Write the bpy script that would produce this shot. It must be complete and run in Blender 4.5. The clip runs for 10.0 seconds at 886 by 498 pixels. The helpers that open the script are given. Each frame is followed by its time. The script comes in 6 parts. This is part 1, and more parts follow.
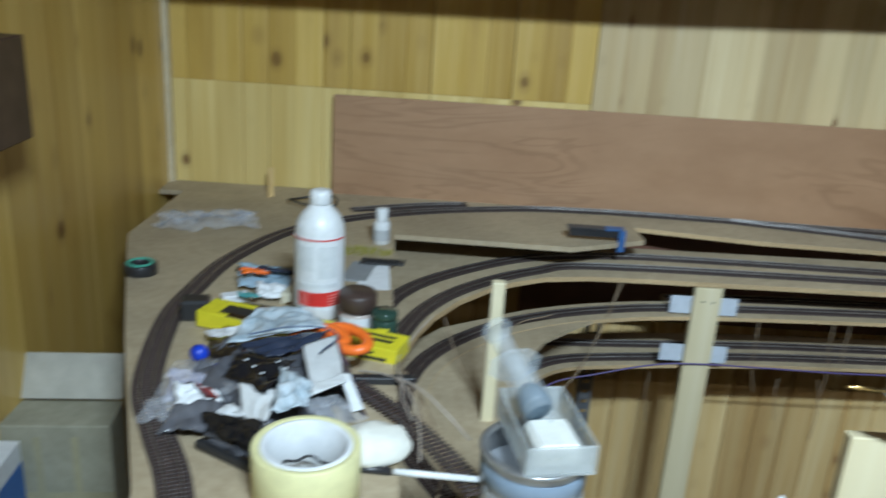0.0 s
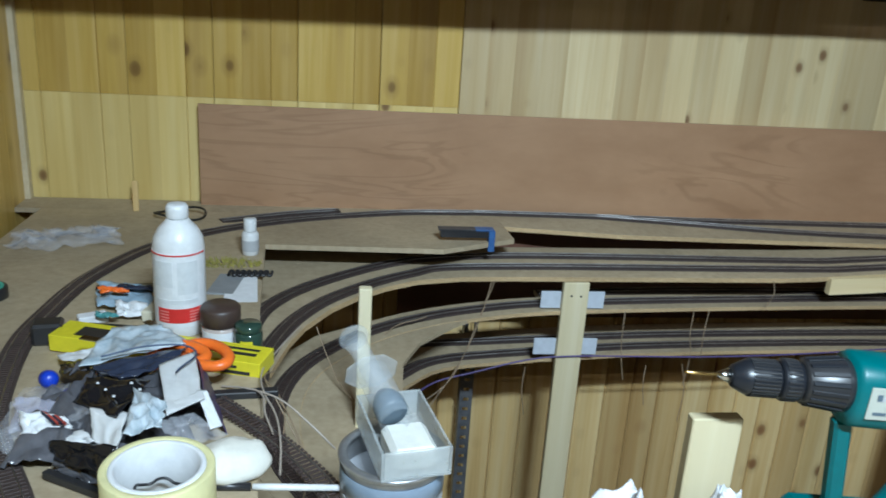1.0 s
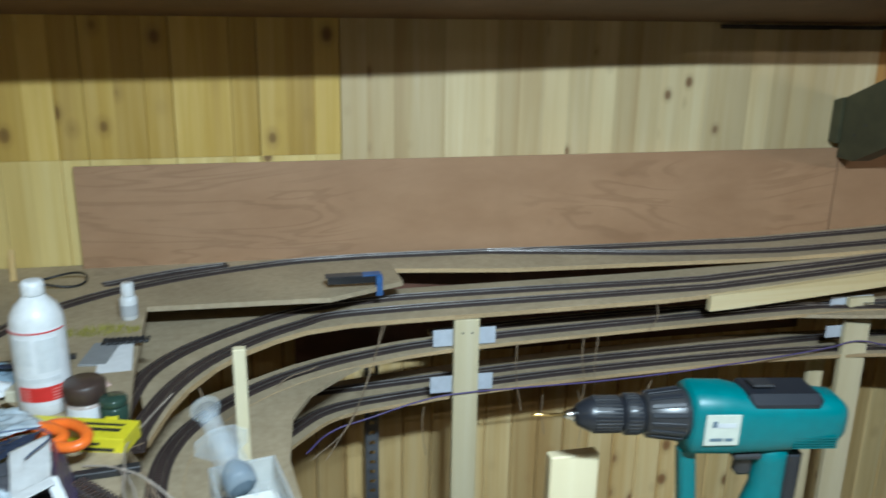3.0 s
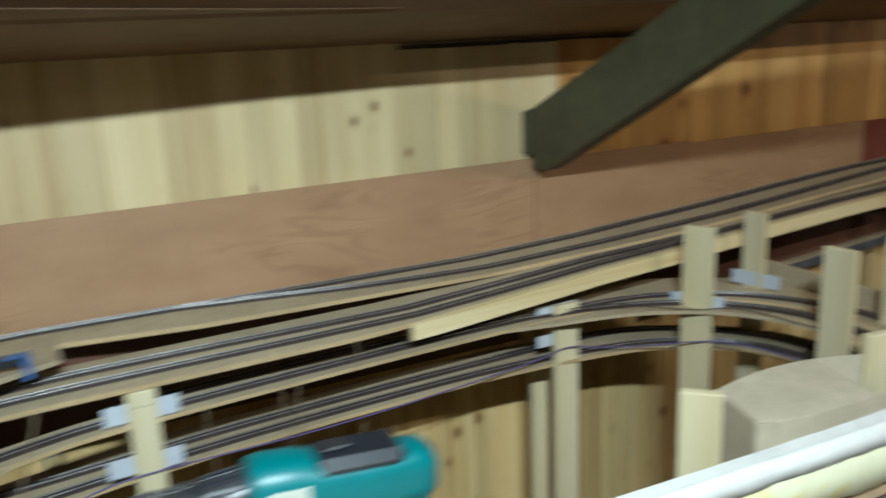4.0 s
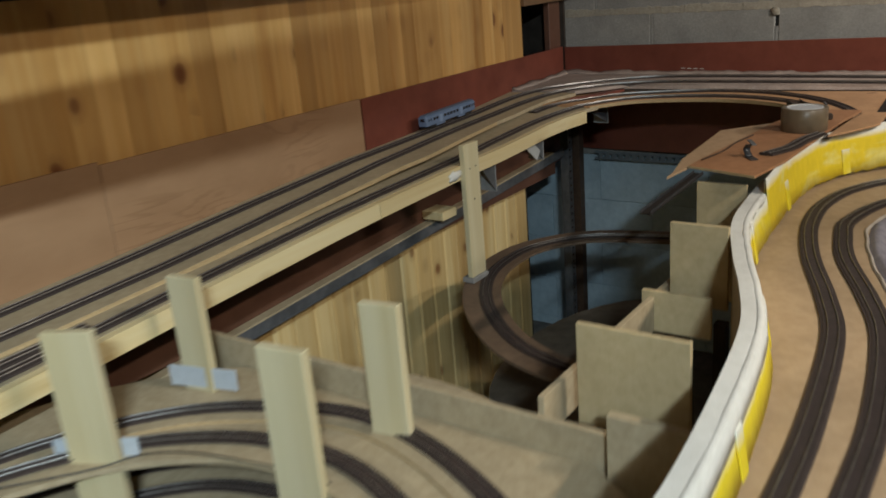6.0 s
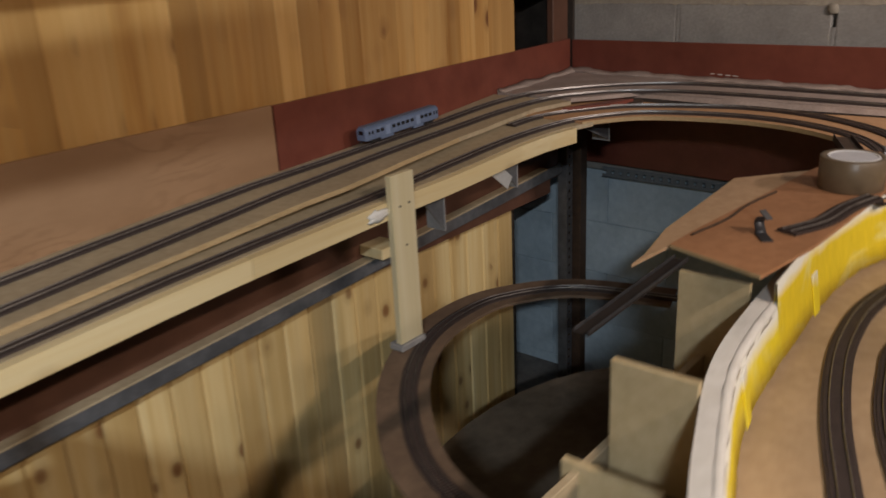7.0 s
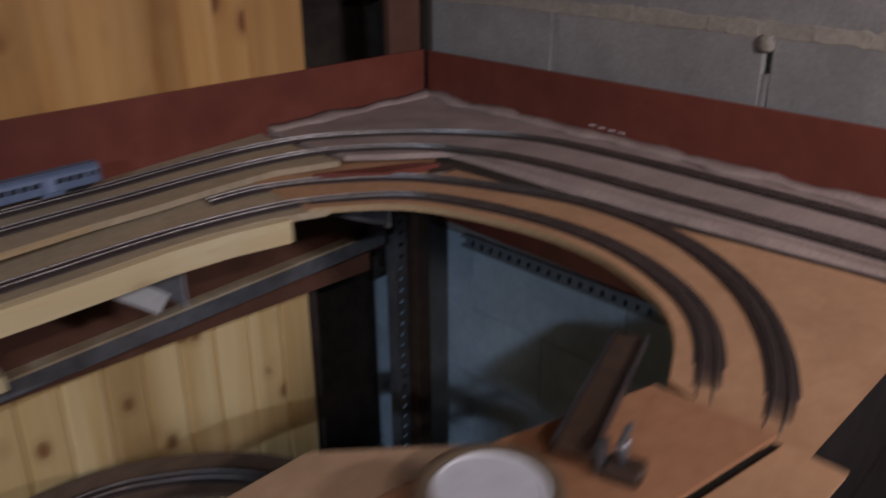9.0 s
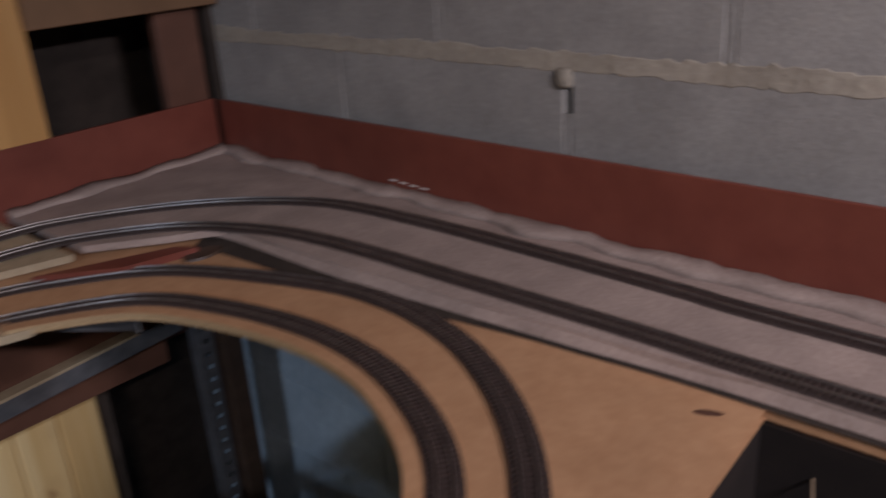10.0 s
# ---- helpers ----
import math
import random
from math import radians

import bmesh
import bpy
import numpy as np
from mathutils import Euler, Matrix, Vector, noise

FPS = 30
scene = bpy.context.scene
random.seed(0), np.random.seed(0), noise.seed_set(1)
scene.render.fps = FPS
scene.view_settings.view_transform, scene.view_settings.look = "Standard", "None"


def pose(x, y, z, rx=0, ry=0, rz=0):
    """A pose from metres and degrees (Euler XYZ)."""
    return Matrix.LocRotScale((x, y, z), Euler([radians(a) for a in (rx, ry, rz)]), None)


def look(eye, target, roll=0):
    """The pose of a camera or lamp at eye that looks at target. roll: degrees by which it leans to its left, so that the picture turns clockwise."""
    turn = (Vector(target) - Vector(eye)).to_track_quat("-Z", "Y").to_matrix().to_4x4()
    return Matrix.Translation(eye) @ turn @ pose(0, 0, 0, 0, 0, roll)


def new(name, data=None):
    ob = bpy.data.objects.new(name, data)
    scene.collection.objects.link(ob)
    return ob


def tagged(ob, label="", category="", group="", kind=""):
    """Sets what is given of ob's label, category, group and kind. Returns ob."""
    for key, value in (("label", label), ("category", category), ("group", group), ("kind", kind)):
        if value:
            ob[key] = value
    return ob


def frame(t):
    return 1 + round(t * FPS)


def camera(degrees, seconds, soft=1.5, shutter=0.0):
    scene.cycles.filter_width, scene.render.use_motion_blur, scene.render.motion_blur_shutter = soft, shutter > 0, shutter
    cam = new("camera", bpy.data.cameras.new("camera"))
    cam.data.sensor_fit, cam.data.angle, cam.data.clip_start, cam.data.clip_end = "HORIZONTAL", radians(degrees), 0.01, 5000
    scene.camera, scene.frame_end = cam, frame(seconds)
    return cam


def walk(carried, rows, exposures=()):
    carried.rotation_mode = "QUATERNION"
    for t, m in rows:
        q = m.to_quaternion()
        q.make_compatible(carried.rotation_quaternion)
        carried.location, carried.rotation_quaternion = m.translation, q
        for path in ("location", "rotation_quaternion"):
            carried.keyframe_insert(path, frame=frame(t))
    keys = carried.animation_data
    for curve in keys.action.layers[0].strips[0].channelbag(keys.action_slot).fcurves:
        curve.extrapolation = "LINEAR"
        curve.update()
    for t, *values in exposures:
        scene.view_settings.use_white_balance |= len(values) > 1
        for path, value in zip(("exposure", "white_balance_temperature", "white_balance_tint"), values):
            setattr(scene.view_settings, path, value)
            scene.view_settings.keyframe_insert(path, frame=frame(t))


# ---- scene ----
cam = camera(55.43, 10.0, soft=1.65, shutter=0.75)
# seconds, eye x, y, z, yaw to the left, pitch, lean
ROWS = [
    (0, 0.0621, 0.0507, 1.5559, -0.41, -19.66, 3.81),
    (0.5, 0.0954, 0.0357, 1.5724, -5.96, -18.36, 4.28),
    (1, 0.1083, 0.0406, 1.5686, -8.09, -19.05, 3.73),
    (1.5, 0.1245, 0.0399, 1.5691, -9.79, -19.33, 3.11),
    (2, 0.1539, 0.0225, 1.5833, -10.76, -18.33, 2.24),
    (3.5, 0.3122, 0.0197, 1.6129, -17.74, -16.05, -0.55),
    (4, 0.5320, 0.0640, 1.5863, -26.89, -14.79, -2.40),
    (4.5, 0.7979, 0.2024, 1.5684, -35.74, -14.73, -4.49),
    (5, 0.9988, 0.3435, 1.5427, -45.64, -17.01, -5.44),
    (5.5, 1.2546, 0.4449, 1.5220, -53.49, -17.52, -5.26),
    (7, 2.2448, 0.6659, 1.5060, -49.88, -19.96, -2.88),
    (7.5, 2.6096, 0.6734, 1.5042, -45.30, -22.13, -1.54),
    (8, 2.9282, 0.7604, 1.5032, -45.22, -22.86, -1.07),
    (8.5, 3.1828, 0.7963, 1.5035, -46.87, -23.89, -0.43),
    (9, 3.5205, 0.6963, 1.5178, -43.34, -22.82, -0.41),
    (9.5, 3.7572, 0.7042, 1.5037, -43.70, -21.34, -1.04),
    (10, 3.9362, 0.7148, 1.5202, -47.89, -22.29, -3.68),
]


def aim(x, y, z, yaw, pitch, lean):
    a, b = radians(yaw), radians(pitch)
    return look((x, y, z), (x - math.sin(a) * math.cos(b), y + math.cos(a) * math.cos(b), z + math.sin(b)), lean)


# seconds, stops, kelvin, tint: the clip's own exposure and white balance drift
walk(cam, [(t, aim(*row)) for t, *row in ROWS], [
    (0, -0.06, 5550, 8), (2, -0.06, 5550, 9), (3.5, 0.15, 5750, 5), (4.5, 0.24, 6000, 4), (5.5, 0.30, 5900, 3),
    (7, 0.37, 6450, 18), (8, 0.16, 6550, 27), (8.5, 0.03, 6100, 28), (9, 0.03, 5600, 24), (10, 0.08, 5600, 24)])

# ---- world and lamps ----
world = bpy.data.worlds.new("dim_surroundings")
scene.world = world
world.use_nodes = True
world.node_tree.nodes["Background"].inputs[0].default_value = (0.75, 0.85, 1.0, 1)
world.node_tree.nodes["Background"].inputs[1].default_value = 0.03


def lamp(name, eye, target, watts, sx, sy, colour, spread=180):
    data = bpy.data.lights.new(name, "AREA")
    data.shape, data.size, data.size_y, data.energy, data.color = "RECTANGLE", sx, sy, watts, colour
    data.spread = radians(spread)
    ob = new(name, data)
    ob.matrix_world = look(eye, target)
    return ob


# strip lights under the roof along the layout
lamp("strip_light_west", (0.45, -0.50, 2.52), (0.88, 1.9, 0.93), 39, 0.45, 0.05, (0.86, 0.98, 1.0), 121)
# fill lamp added facing up, for ambient bounce off the pale ceiling
lamp("strip_light_west_glow", (0.45, -0.50, 2.56), (0.45, -0.40, 2.80), 22, 0.8, 0.05, (0.86, 0.98, 1.0))
lamp("strip_light_east", (4.25, -0.40, 1.97), (5.0, 1.15, 1.15), 6.6, 0.35, 0.06, (1.0, 0.88, 0.76), 95)
lamp("strip_light_middle", (2.95, -0.55, 2.36), (2.90, 1.10, 0.90), 6.6, 0.6, 0.05, (1.0, 0.83, 0.64), 92)

# ---- materials ----
def ramp_node(nt, stops):
    node = nt.nodes.new("ShaderNodeValToRGB")
    els = node.color_ramp.elements
    els[0].position, els[0].color = stops[0][0], (*stops[0][1], 1)
    els[1].position, els[1].color = stops[-1][0], (*stops[-1][1], 1)
    for p, c in stops[1:-1]:
        e = els.new(p)
        e.color = (*c, 1)
    return node


def coords(nt, scale, shuffle=True):
    """Object coordinates in metres times scale, shifted at random for each object."""
    tc, mp = nt.nodes.new("ShaderNodeTexCoord"), nt.nodes.new("ShaderNodeMapping")
    mp.inputs["Scale"].default_value = scale
    nt.links.new(tc.outputs["Object"], mp.inputs["Vector"])
    if shuffle:
        info, mul = nt.nodes.new("ShaderNodeObjectInfo"), nt.nodes.new("ShaderNodeVectorMath")
        mul.operation = "SCALE"
        mul.inputs[0].default_value = (37.0, 53.0, 71.0)
        nt.links.new(info.outputs["Random"], mul.inputs["Scale"])
        nt.links.new(mul.outputs[0], mp.inputs["Location"])
    return mp


def noise_node(nt, vec, scale, detail=4.0, rough=0.6, distort=0.0):
    n = nt.nodes.new("ShaderNodeTexNoise")
    n.inputs["Scale"].default_value, n.inputs["Detail"].default_value = scale, detail
    n.inputs["Roughness"].default_value, n.inputs["Distortion"].default_value = rough, distort
    nt.links.new(vec.outputs[0], n.inputs["Vector"])
    return n


def mixed(nt, a, b, fac, mode="MIX"):
    m = nt.nodes.new("ShaderNodeMix")
    m.data_type, m.blend_type = "RGBA", mode
    for sock, value in ((6, a), (7, b)):
        if isinstance(value, tuple):
            m.inputs[sock].default_value = (*value, 1)
        else:
            nt.links.new(value, m.inputs[sock])
    if isinstance(fac, float):
        m.inputs[0].default_value = fac
    else:
        nt.links.new(fac, m.inputs[0])
    return m.outputs[2]


def bumped(nt, bsdf, height, strength, distance):
    b = nt.nodes.new("ShaderNodeBump")
    b.inputs["Strength"].default_value, b.inputs["Distance"].default_value = strength, distance
    nt.links.new(height, b.inputs["Height"])
    nt.links.new(b.outputs[0], bsdf.inputs["Normal"])


def blank(name):
    m = bpy.data.materials.new(name)
    m.use_nodes = True
    return m, m.node_tree, m.node_tree.nodes["Principled BSDF"]


def surface(name, dark, light, scale=30.0, rough=0.6, bump=0.15, depth=0.001, metal=0.0, coarse=4.0, stain=0.25, stretch=(1, 1, 1)):
    """A mottled surface: fine grain between two colours, with broad stains over it."""
    m, nt, bsdf = blank(name)
    vec = coords(nt, stretch)
    fine, broad = noise_node(nt, vec, scale), noise_node(nt, vec, coarse, 3.0)
    r = ramp_node(nt, [(0.3, dark), (0.7, light)])
    nt.links.new(fine.outputs["Fac"], r.inputs[0])
    r2 = ramp_node(nt, [(0.35, (1 - stain,) * 3), (0.65, (1.0, 1.0, 1.0))])
    nt.links.new(broad.outputs["Fac"], r2.inputs[0])
    nt.links.new(mixed(nt, r.outputs[0], r2.outputs[0], 1.0, "MULTIPLY"), bsdf.inputs["Base Color"])
    bsdf.inputs["Roughness"].default_value, bsdf.inputs["Metallic"].default_value = rough, metal
    if bump:
        bumped(nt, bsdf, fine.outputs["Fac"], bump, depth)
    return m


def figured(name, dark, light, rough=0.42):
    """Smooth brown board with patches of wavy figure lines."""
    m, nt, bsdf = blank(name)
    warp = noise_node(nt, coords(nt, (0.42, 1.0, 2.4)), 2.6, 4.0, 0.45, 1.6)
    wave = nt.nodes.new("ShaderNodeMath")
    wave.operation = "MULTIPLY"
    wave.inputs[1].default_value = 58.0
    nt.links.new(warp.outputs["Fac"], wave.inputs[0])
    sine = nt.nodes.new("ShaderNodeMath")
    sine.operation = "SINE"
    nt.links.new(wave.outputs[0], sine.inputs[0])
    lines = ramp_node(nt, [(0.05, (1.06, 1.06, 1.06)), (0.50, (1.0, 1.0, 1.0)), (0.97, (0.91, 0.895, 0.88))])
    nt.links.new(sine.outputs[0], lines.inputs[0])
    patch = noise_node(nt, coords(nt, (1.0, 1.0, 1.6)), 2.2, 1.0)
    where = ramp_node(nt, [(0.48, (0.08, 0.08, 0.08)), (0.58, (1.0, 1.0, 1.0))])
    nt.links.new(patch.outputs["Fac"], where.inputs[0])
    broad = noise_node(nt, coords(nt, (1.0, 1.0, 2.0)), 5.0, 4.0)
    base = ramp_node(nt, [(0.3, dark), (0.7, light)])
    nt.links.new(broad.outputs["Fac"], base.inputs[0])
    veil = mixed(nt, (1.0, 1.0, 1.0), lines.outputs[0], where.outputs[0])
    nt.links.new(mixed(nt, base.outputs[0], veil, 1.0, "MULTIPLY"), bsdf.inputs["Base Color"])
    bsdf.inputs["Roughness"].default_value = rough
    fine = noise_node(nt, coords(nt, (30, 30, 90)), 1.0, 3.0)
    bumped(nt, bsdf, fine.outputs["Fac"], 0.03, 0.001)
    return m


def brushed(name, under, over, share=0.5, feather=None):
    """Thick paint brushed in uneven strokes over another colour, thinning out to plaster above feather."""
    m, nt, bsdf = blank(name)
    n1, n2 = noise_node(nt, coords(nt, (5, 5, 9), False), 1.0, 4.0, 0.6, 0.8), noise_node(nt, coords(nt, (60, 60, 25), False), 1.0, 3.0)
    r = ramp_node(nt, [(share - 0.07, over), (share + 0.10, under)])
    nt.links.new(n1.outputs["Fac"], r.inputs[0])
    r2 = ramp_node(nt, [(0.3, (0.90, 0.90, 0.86)), (0.7, (1.0, 1.0, 1.0))])
    nt.links.new(n2.outputs["Fac"], r2.inputs[0])
    colour = mixed(nt, r.outputs[0], r2.outputs[0], 1.0, "MULTIPLY")
    if feather:
        split = nt.nodes.new("ShaderNodeSeparateXYZ")
        nt.links.new(nt.nodes.new("ShaderNodeTexCoord").outputs["Object"], split.inputs[0])
        wob = nt.nodes.new("ShaderNodeMath")
        wob.operation, wob.inputs[1].default_value = "MULTIPLY_ADD", 0.05
        nt.links.new(n1.outputs["Fac"], wob.inputs[0])
        nt.links.new(split.outputs["Z"], wob.inputs[2])
        fade = nt.nodes.new("ShaderNodeMapRange")
        fade.inputs["From Min"].default_value, fade.inputs["From Max"].default_value = feather + 0.025, feather + 0.045
        nt.links.new(wob.outputs[0], fade.inputs["Value"])
        colour = mixed(nt, colour, (0.76, 0.75, 0.68), fade.outputs[0])
    nt.links.new(colour, bsdf.inputs["Base Color"])
    bsdf.inputs["Roughness"].default_value = 0.75
    bumped(nt, bsdf, n2.outputs["Fac"], 0.45, 0.002)
    return m


def pine(name, pale, tan, ring, knot, rough=0.45, axis=2, knots=True, vary=0.35, size=9.0, big=1.0, share=0.42):
    """Sawn softwood: grain along one axis, warm streaks, and dark knots."""
    m, nt, bsdf = blank(name)
    s, k = [34.0] * 3, [size] * 3
    s[axis], k[axis] = 1.1, 0.7 * size
    vec = coords(nt, tuple(s))
    grain = noise_node(nt, vec, 1.0, 5.0, 0.65, 0.4)
    r = ramp_node(nt, [(0.15, ring), (0.42, tan), (0.72, pale)])
    nt.links.new(grain.outputs["Fac"], r.inputs[0])
    w = [9.0] * 3
    w[axis] = 0.5
    heart = noise_node(nt, coords(nt, tuple(w)), 1.0, 3.0, 0.55, 0.6)
    veil = ramp_node(nt, [(0.30, tuple(min(1.0, 0.50 + 0.45 * a / b) for a, b in zip(ring, pale))), (0.50, (0.97, 0.96, 0.94)), (0.66, (1.07, 1.09, 1.13))])
    nt.links.new(heart.outputs["Fac"], veil.inputs[0])
    info = nt.nodes.new("ShaderNodeObjectInfo")
    tone = ramp_node(nt, [(0.0, (1 - vary, 1 - vary * 1.15, 1 - vary * 1.3)), (1.0, (1.0, 1.0, 1.0))])
    nt.links.new(info.outputs["Random"], tone.inputs[0])
    colour = mixed(nt, mixed(nt, r.outputs[0], veil.outputs[0], 1.0, "MULTIPLY"), tone.outputs[0], 1.0, "MULTIPLY")
    if knots:
        kv = coords(nt, tuple(k))
        vor = nt.nodes.new("ShaderNodeTexVoronoi")
        vor.inputs["Scale"].default_value = 1.0
        nt.links.new(kv.outputs[0], vor.inputs["Vector"])
        kr = ramp_node(nt, [(0.035 * big, (0.9, 0.9, 0.9)), (0.065 * big, (0.7, 0.7, 0.7)), (0.085 * big, (0.25, 0.25, 0.25)), (0.15 * big, (0.0, 0.0, 0.0))])
        nt.links.new(vor.outputs["Distance"], kr.inputs[0])
        some = ramp_node(nt, [(share, (0.12, 0.12, 0.12)), (share + 0.08, (1.0, 1.0, 1.0))])
        nt.links.new(vor.outputs["Color"], some.inputs[0])
        colour = mixed(nt, colour, knot, mixed(nt, kr.outputs[0], some.outputs[0], 1.0, "MULTIPLY"))
    nt.links.new(colour, bsdf.inputs["Base Color"])
    bsdf.inputs["Roughness"].default_value = rough
    bumped(nt, bsdf, grain.outputs["Fac"], 0.12, 0.001)
    return m


def plain(name, colour, rough=0.5, metal=0.0, glass=0.0, alpha=1.0):
    m, nt, bsdf = blank(name)
    vec = coords(nt, (1, 1, 1))
    n = noise_node(nt, vec, 60.0)
    r = ramp_node(nt, [(0.3, tuple(c * 0.86 for c in colour)), (0.7, colour)])
    nt.links.new(n.outputs["Fac"], r.inputs[0])
    nt.links.new(r.outputs[0], bsdf.inputs["Base Color"])
    bsdf.inputs["Roughness"].default_value, bsdf.inputs["Metallic"].default_value = rough, metal
    bsdf.inputs["Transmission Weight"].default_value, bsdf.inputs["Alpha"].default_value = glass, alpha
    return m


PANEL_ORANGE = pine("varnished_pine", (0.68, 0.49, 0.17), (0.60, 0.41, 0.10), (0.46, 0.28, 0.055), (0.12, 0.055, 0.02), 0.30, vary=0.28, size=10.0, big=1.9, share=0.36)
PANEL_PALE = pine("pale_pine_panel", (0.76, 0.65, 0.40), (0.69, 0.55, 0.30), (0.58, 0.42, 0.20), (0.16, 0.075, 0.03), 0.45, vary=0.30, size=10.0, big=1.45, share=0.33)
PANEL_YELLOW = pine("yellow_pine_panel", (0.78, 0.63, 0.27), (0.72, 0.55, 0.20), (0.58, 0.41, 0.12), (0.16, 0.075, 0.03), 0.38, vary=0.14, size=10.0, big=1.5)
PANEL_LOW = pine("clear_pine_boarding", (0.88, 0.72, 0.39), (0.79, 0.58, 0.26), (0.60, 0.39, 0.14), (0.22, 0.095, 0.035), 0.4, vary=0.36, size=10.0, big=2.0, share=0.36)
PANEL_WARM = pine("warm_pine_panel", (0.80, 0.52, 0.21), (0.71, 0.41, 0.135), (0.50, 0.25, 0.07), (0.15, 0.045, 0.018), 0.32, vary=0.34, size=10.0, big=2.5, share=0.43)
LATH = pine("planed_pine_lath", (0.70, 0.63, 0.44), (0.65, 0.57, 0.36), (0.57, 0.47, 0.27), (0.3, 0.18, 0.07), 0.5, knots=False, vary=0.1)
LATH_X = pine("planed_pine_strip", (0.80, 0.69, 0.43), (0.74, 0.60, 0.33), (0.58, 0.42, 0.18), (0.26, 0.14, 0.06), 0.5, axis=0, vary=0.1, size=8.0, big=1.6)
PLY = surface("plywood_deck", (0.39, 0.31, 0.195), (0.49, 0.40, 0.265), 60, 0.65, 0.1, stain=0.2)
PLY_RED = surface("reddish_plywood", (0.38, 0.18, 0.085), (0.47, 0.24, 0.12), 50, 0.6, 0.1, stain=0.2)
PLY_WARM = surface("warm_plywood", (0.44, 0.285, 0.165), (0.53, 0.36, 0.22), 50, 0.6, 0.1, stain=0.2)
CORNER_PLY = surface("orange_plywood", (0.52, 0.29, 0.145), (0.61, 0.36, 0.19), 50, 0.6, 0.1, stain=0.2)
FRONT_PLY = surface("tan_front_plywood", (0.43, 0.30, 0.18), (0.52, 0.375, 0.235), 50, 0.6, 0.1, stain=0.25)
PLATE_PLY = surface("golden_plywood", (0.49, 0.38, 0.21), (0.58, 0.46, 0.27), 60, 0.6, 0.1, stain=0.2)
CARD_PALE = surface("pale_planed_batten", (0.56, 0.47, 0.30), (0.66, 0.57, 0.39), 40, 0.5, 0.05, stain=0.1)
RING_PLY = surface("stained_brown_plywood", (0.16, 0.105, 0.07), (0.22, 0.15, 0.10), 40, 0.6, 0.1, stain=0.3)
DARK_STEEL = surface("dark_bent_steel", (0.05, 0.05, 0.055), (0.10, 0.10, 0.11), 60, 0.4, 0.05, metal=0.5, stain=0.3)
GREY_PAINT = surface("pale_grey_bracket_paint", (0.32, 0.31, 0.31), (0.42, 0.41, 0.40), 40, 0.5, 0.1, stain=0.3)
# kept pale so the unseen wall and ceiling return fill light
BOUNCE_PALE = surface("pale_bounce_surface", (0.55, 0.54, 0.50), (0.65, 0.64, 0.60), 20, 0.85, 0.1)
PLY_EDGE = surface("plywood_edge", (0.40, 0.27, 0.13), (0.60, 0.45, 0.25), 90, 0.7, 0.2, stretch=(1, 1, 9))
BALLAST = surface("pinkish_ballast_glue", (0.36, 0.28, 0.24), (0.47, 0.38, 0.33), 150, 0.8, 0.4, 0.002, coarse=9, stain=0.25)
HARDBOARD = figured("brown_hardboard", (0.312, 0.180, 0.096), (0.378, 0.227, 0.126))
HARDBOARD_RED = surface("red_brown_hardboard", (0.175, 0.046, 0.030), (0.228, 0.066, 0.042), 14, 0.4, 0.03, coarse=2.5, stain=0.2)
CEILING_BROWN = surface("brown_ceiling_board", (0.17, 0.095, 0.045), (0.22, 0.125, 0.06), 10, 0.6, 0.05, coarse=2.0, stain=0.2)
BEAM = surface("dark_green_beam_paint", (0.055, 0.055, 0.03), (0.08, 0.078, 0.04), 25, 0.5, 0.15, coarse=5, stain=0.3)
BLOCK = surface("concrete_block", (0.29, 0.285, 0.265), (0.37, 0.362, 0.34), 130, 0.9, 0.5, 0.002, coarse=7, stain=0.22)
JOINT = surface("dark_open_joint", (0.10, 0.098, 0.093), (0.16, 0.155, 0.148), 60, 0.95, 0.3, 0.003)
MORTAR = surface("mortar", (0.36, 0.325, 0.26), (0.47, 0.43, 0.35), 90, 0.9, 0.5, 0.004)
DARK_BROWN = surface("dark_brown_board", (0.115, 0.052, 0.032), (0.155, 0.072, 0.045), 14, 0.5, 0.05, coarse=3, stain=0.2)
# bluer colour of the lower block courses
BLUE_WALL = surface("blue_grey_lower_blocks", (0.42, 0.54, 0.63), (0.52, 0.64, 0.72), 40, 0.7, 0.2, coarse=3, stain=0.25)
SLEEPER = surface("brown_black_sleeper", (0.042, 0.028, 0.024), (0.070, 0.048, 0.042), 120, 0.55, 0.0)
ROADBED = surface("dark_track_bed", (0.042, 0.029, 0.026), (0.072, 0.052, 0.047), 200, 0.7, 0.2)
RAIL = surface("dull_nickel_rail", (0.30, 0.28, 0.27), (0.50, 0.48, 0.46), 40, 0.36, 0.0, metal=0.9)
STEEL = surface("grey_steel_angle", (0.20, 0.21, 0.23), (0.30, 0.31, 0.33), 40, 0.45, 0.05, metal=0.6, stain=0.4)
WHITE_PAINT = surface("white_plaster", (0.70, 0.69, 0.65), (0.80, 0.79, 0.76), 45, 0.7, 0.5, 0.003, stain=0.15)
YELLOW = brushed("yellow_paint", (0.82, 0.65, 0.015), (0.82, 0.75, 0.26), 0.38, 0.957)
YELLOW_FULL = brushed("full_yellow_paint", (0.82, 0.62, 0.012), (0.82, 0.75, 0.26), 0.34, 0.998)
YELLOW_PALE = brushed("thin_yellow_paint", (0.80, 0.60, 0.05), (0.80, 0.78, 0.55), 0.56)
# near-black for shade in the pit and platform gap, and the channel web
PIT_BLACK = surface("near_black_and_shade", (0.010, 0.007, 0.006), (0.022, 0.015, 0.012), 20, 0.7, 0.1)
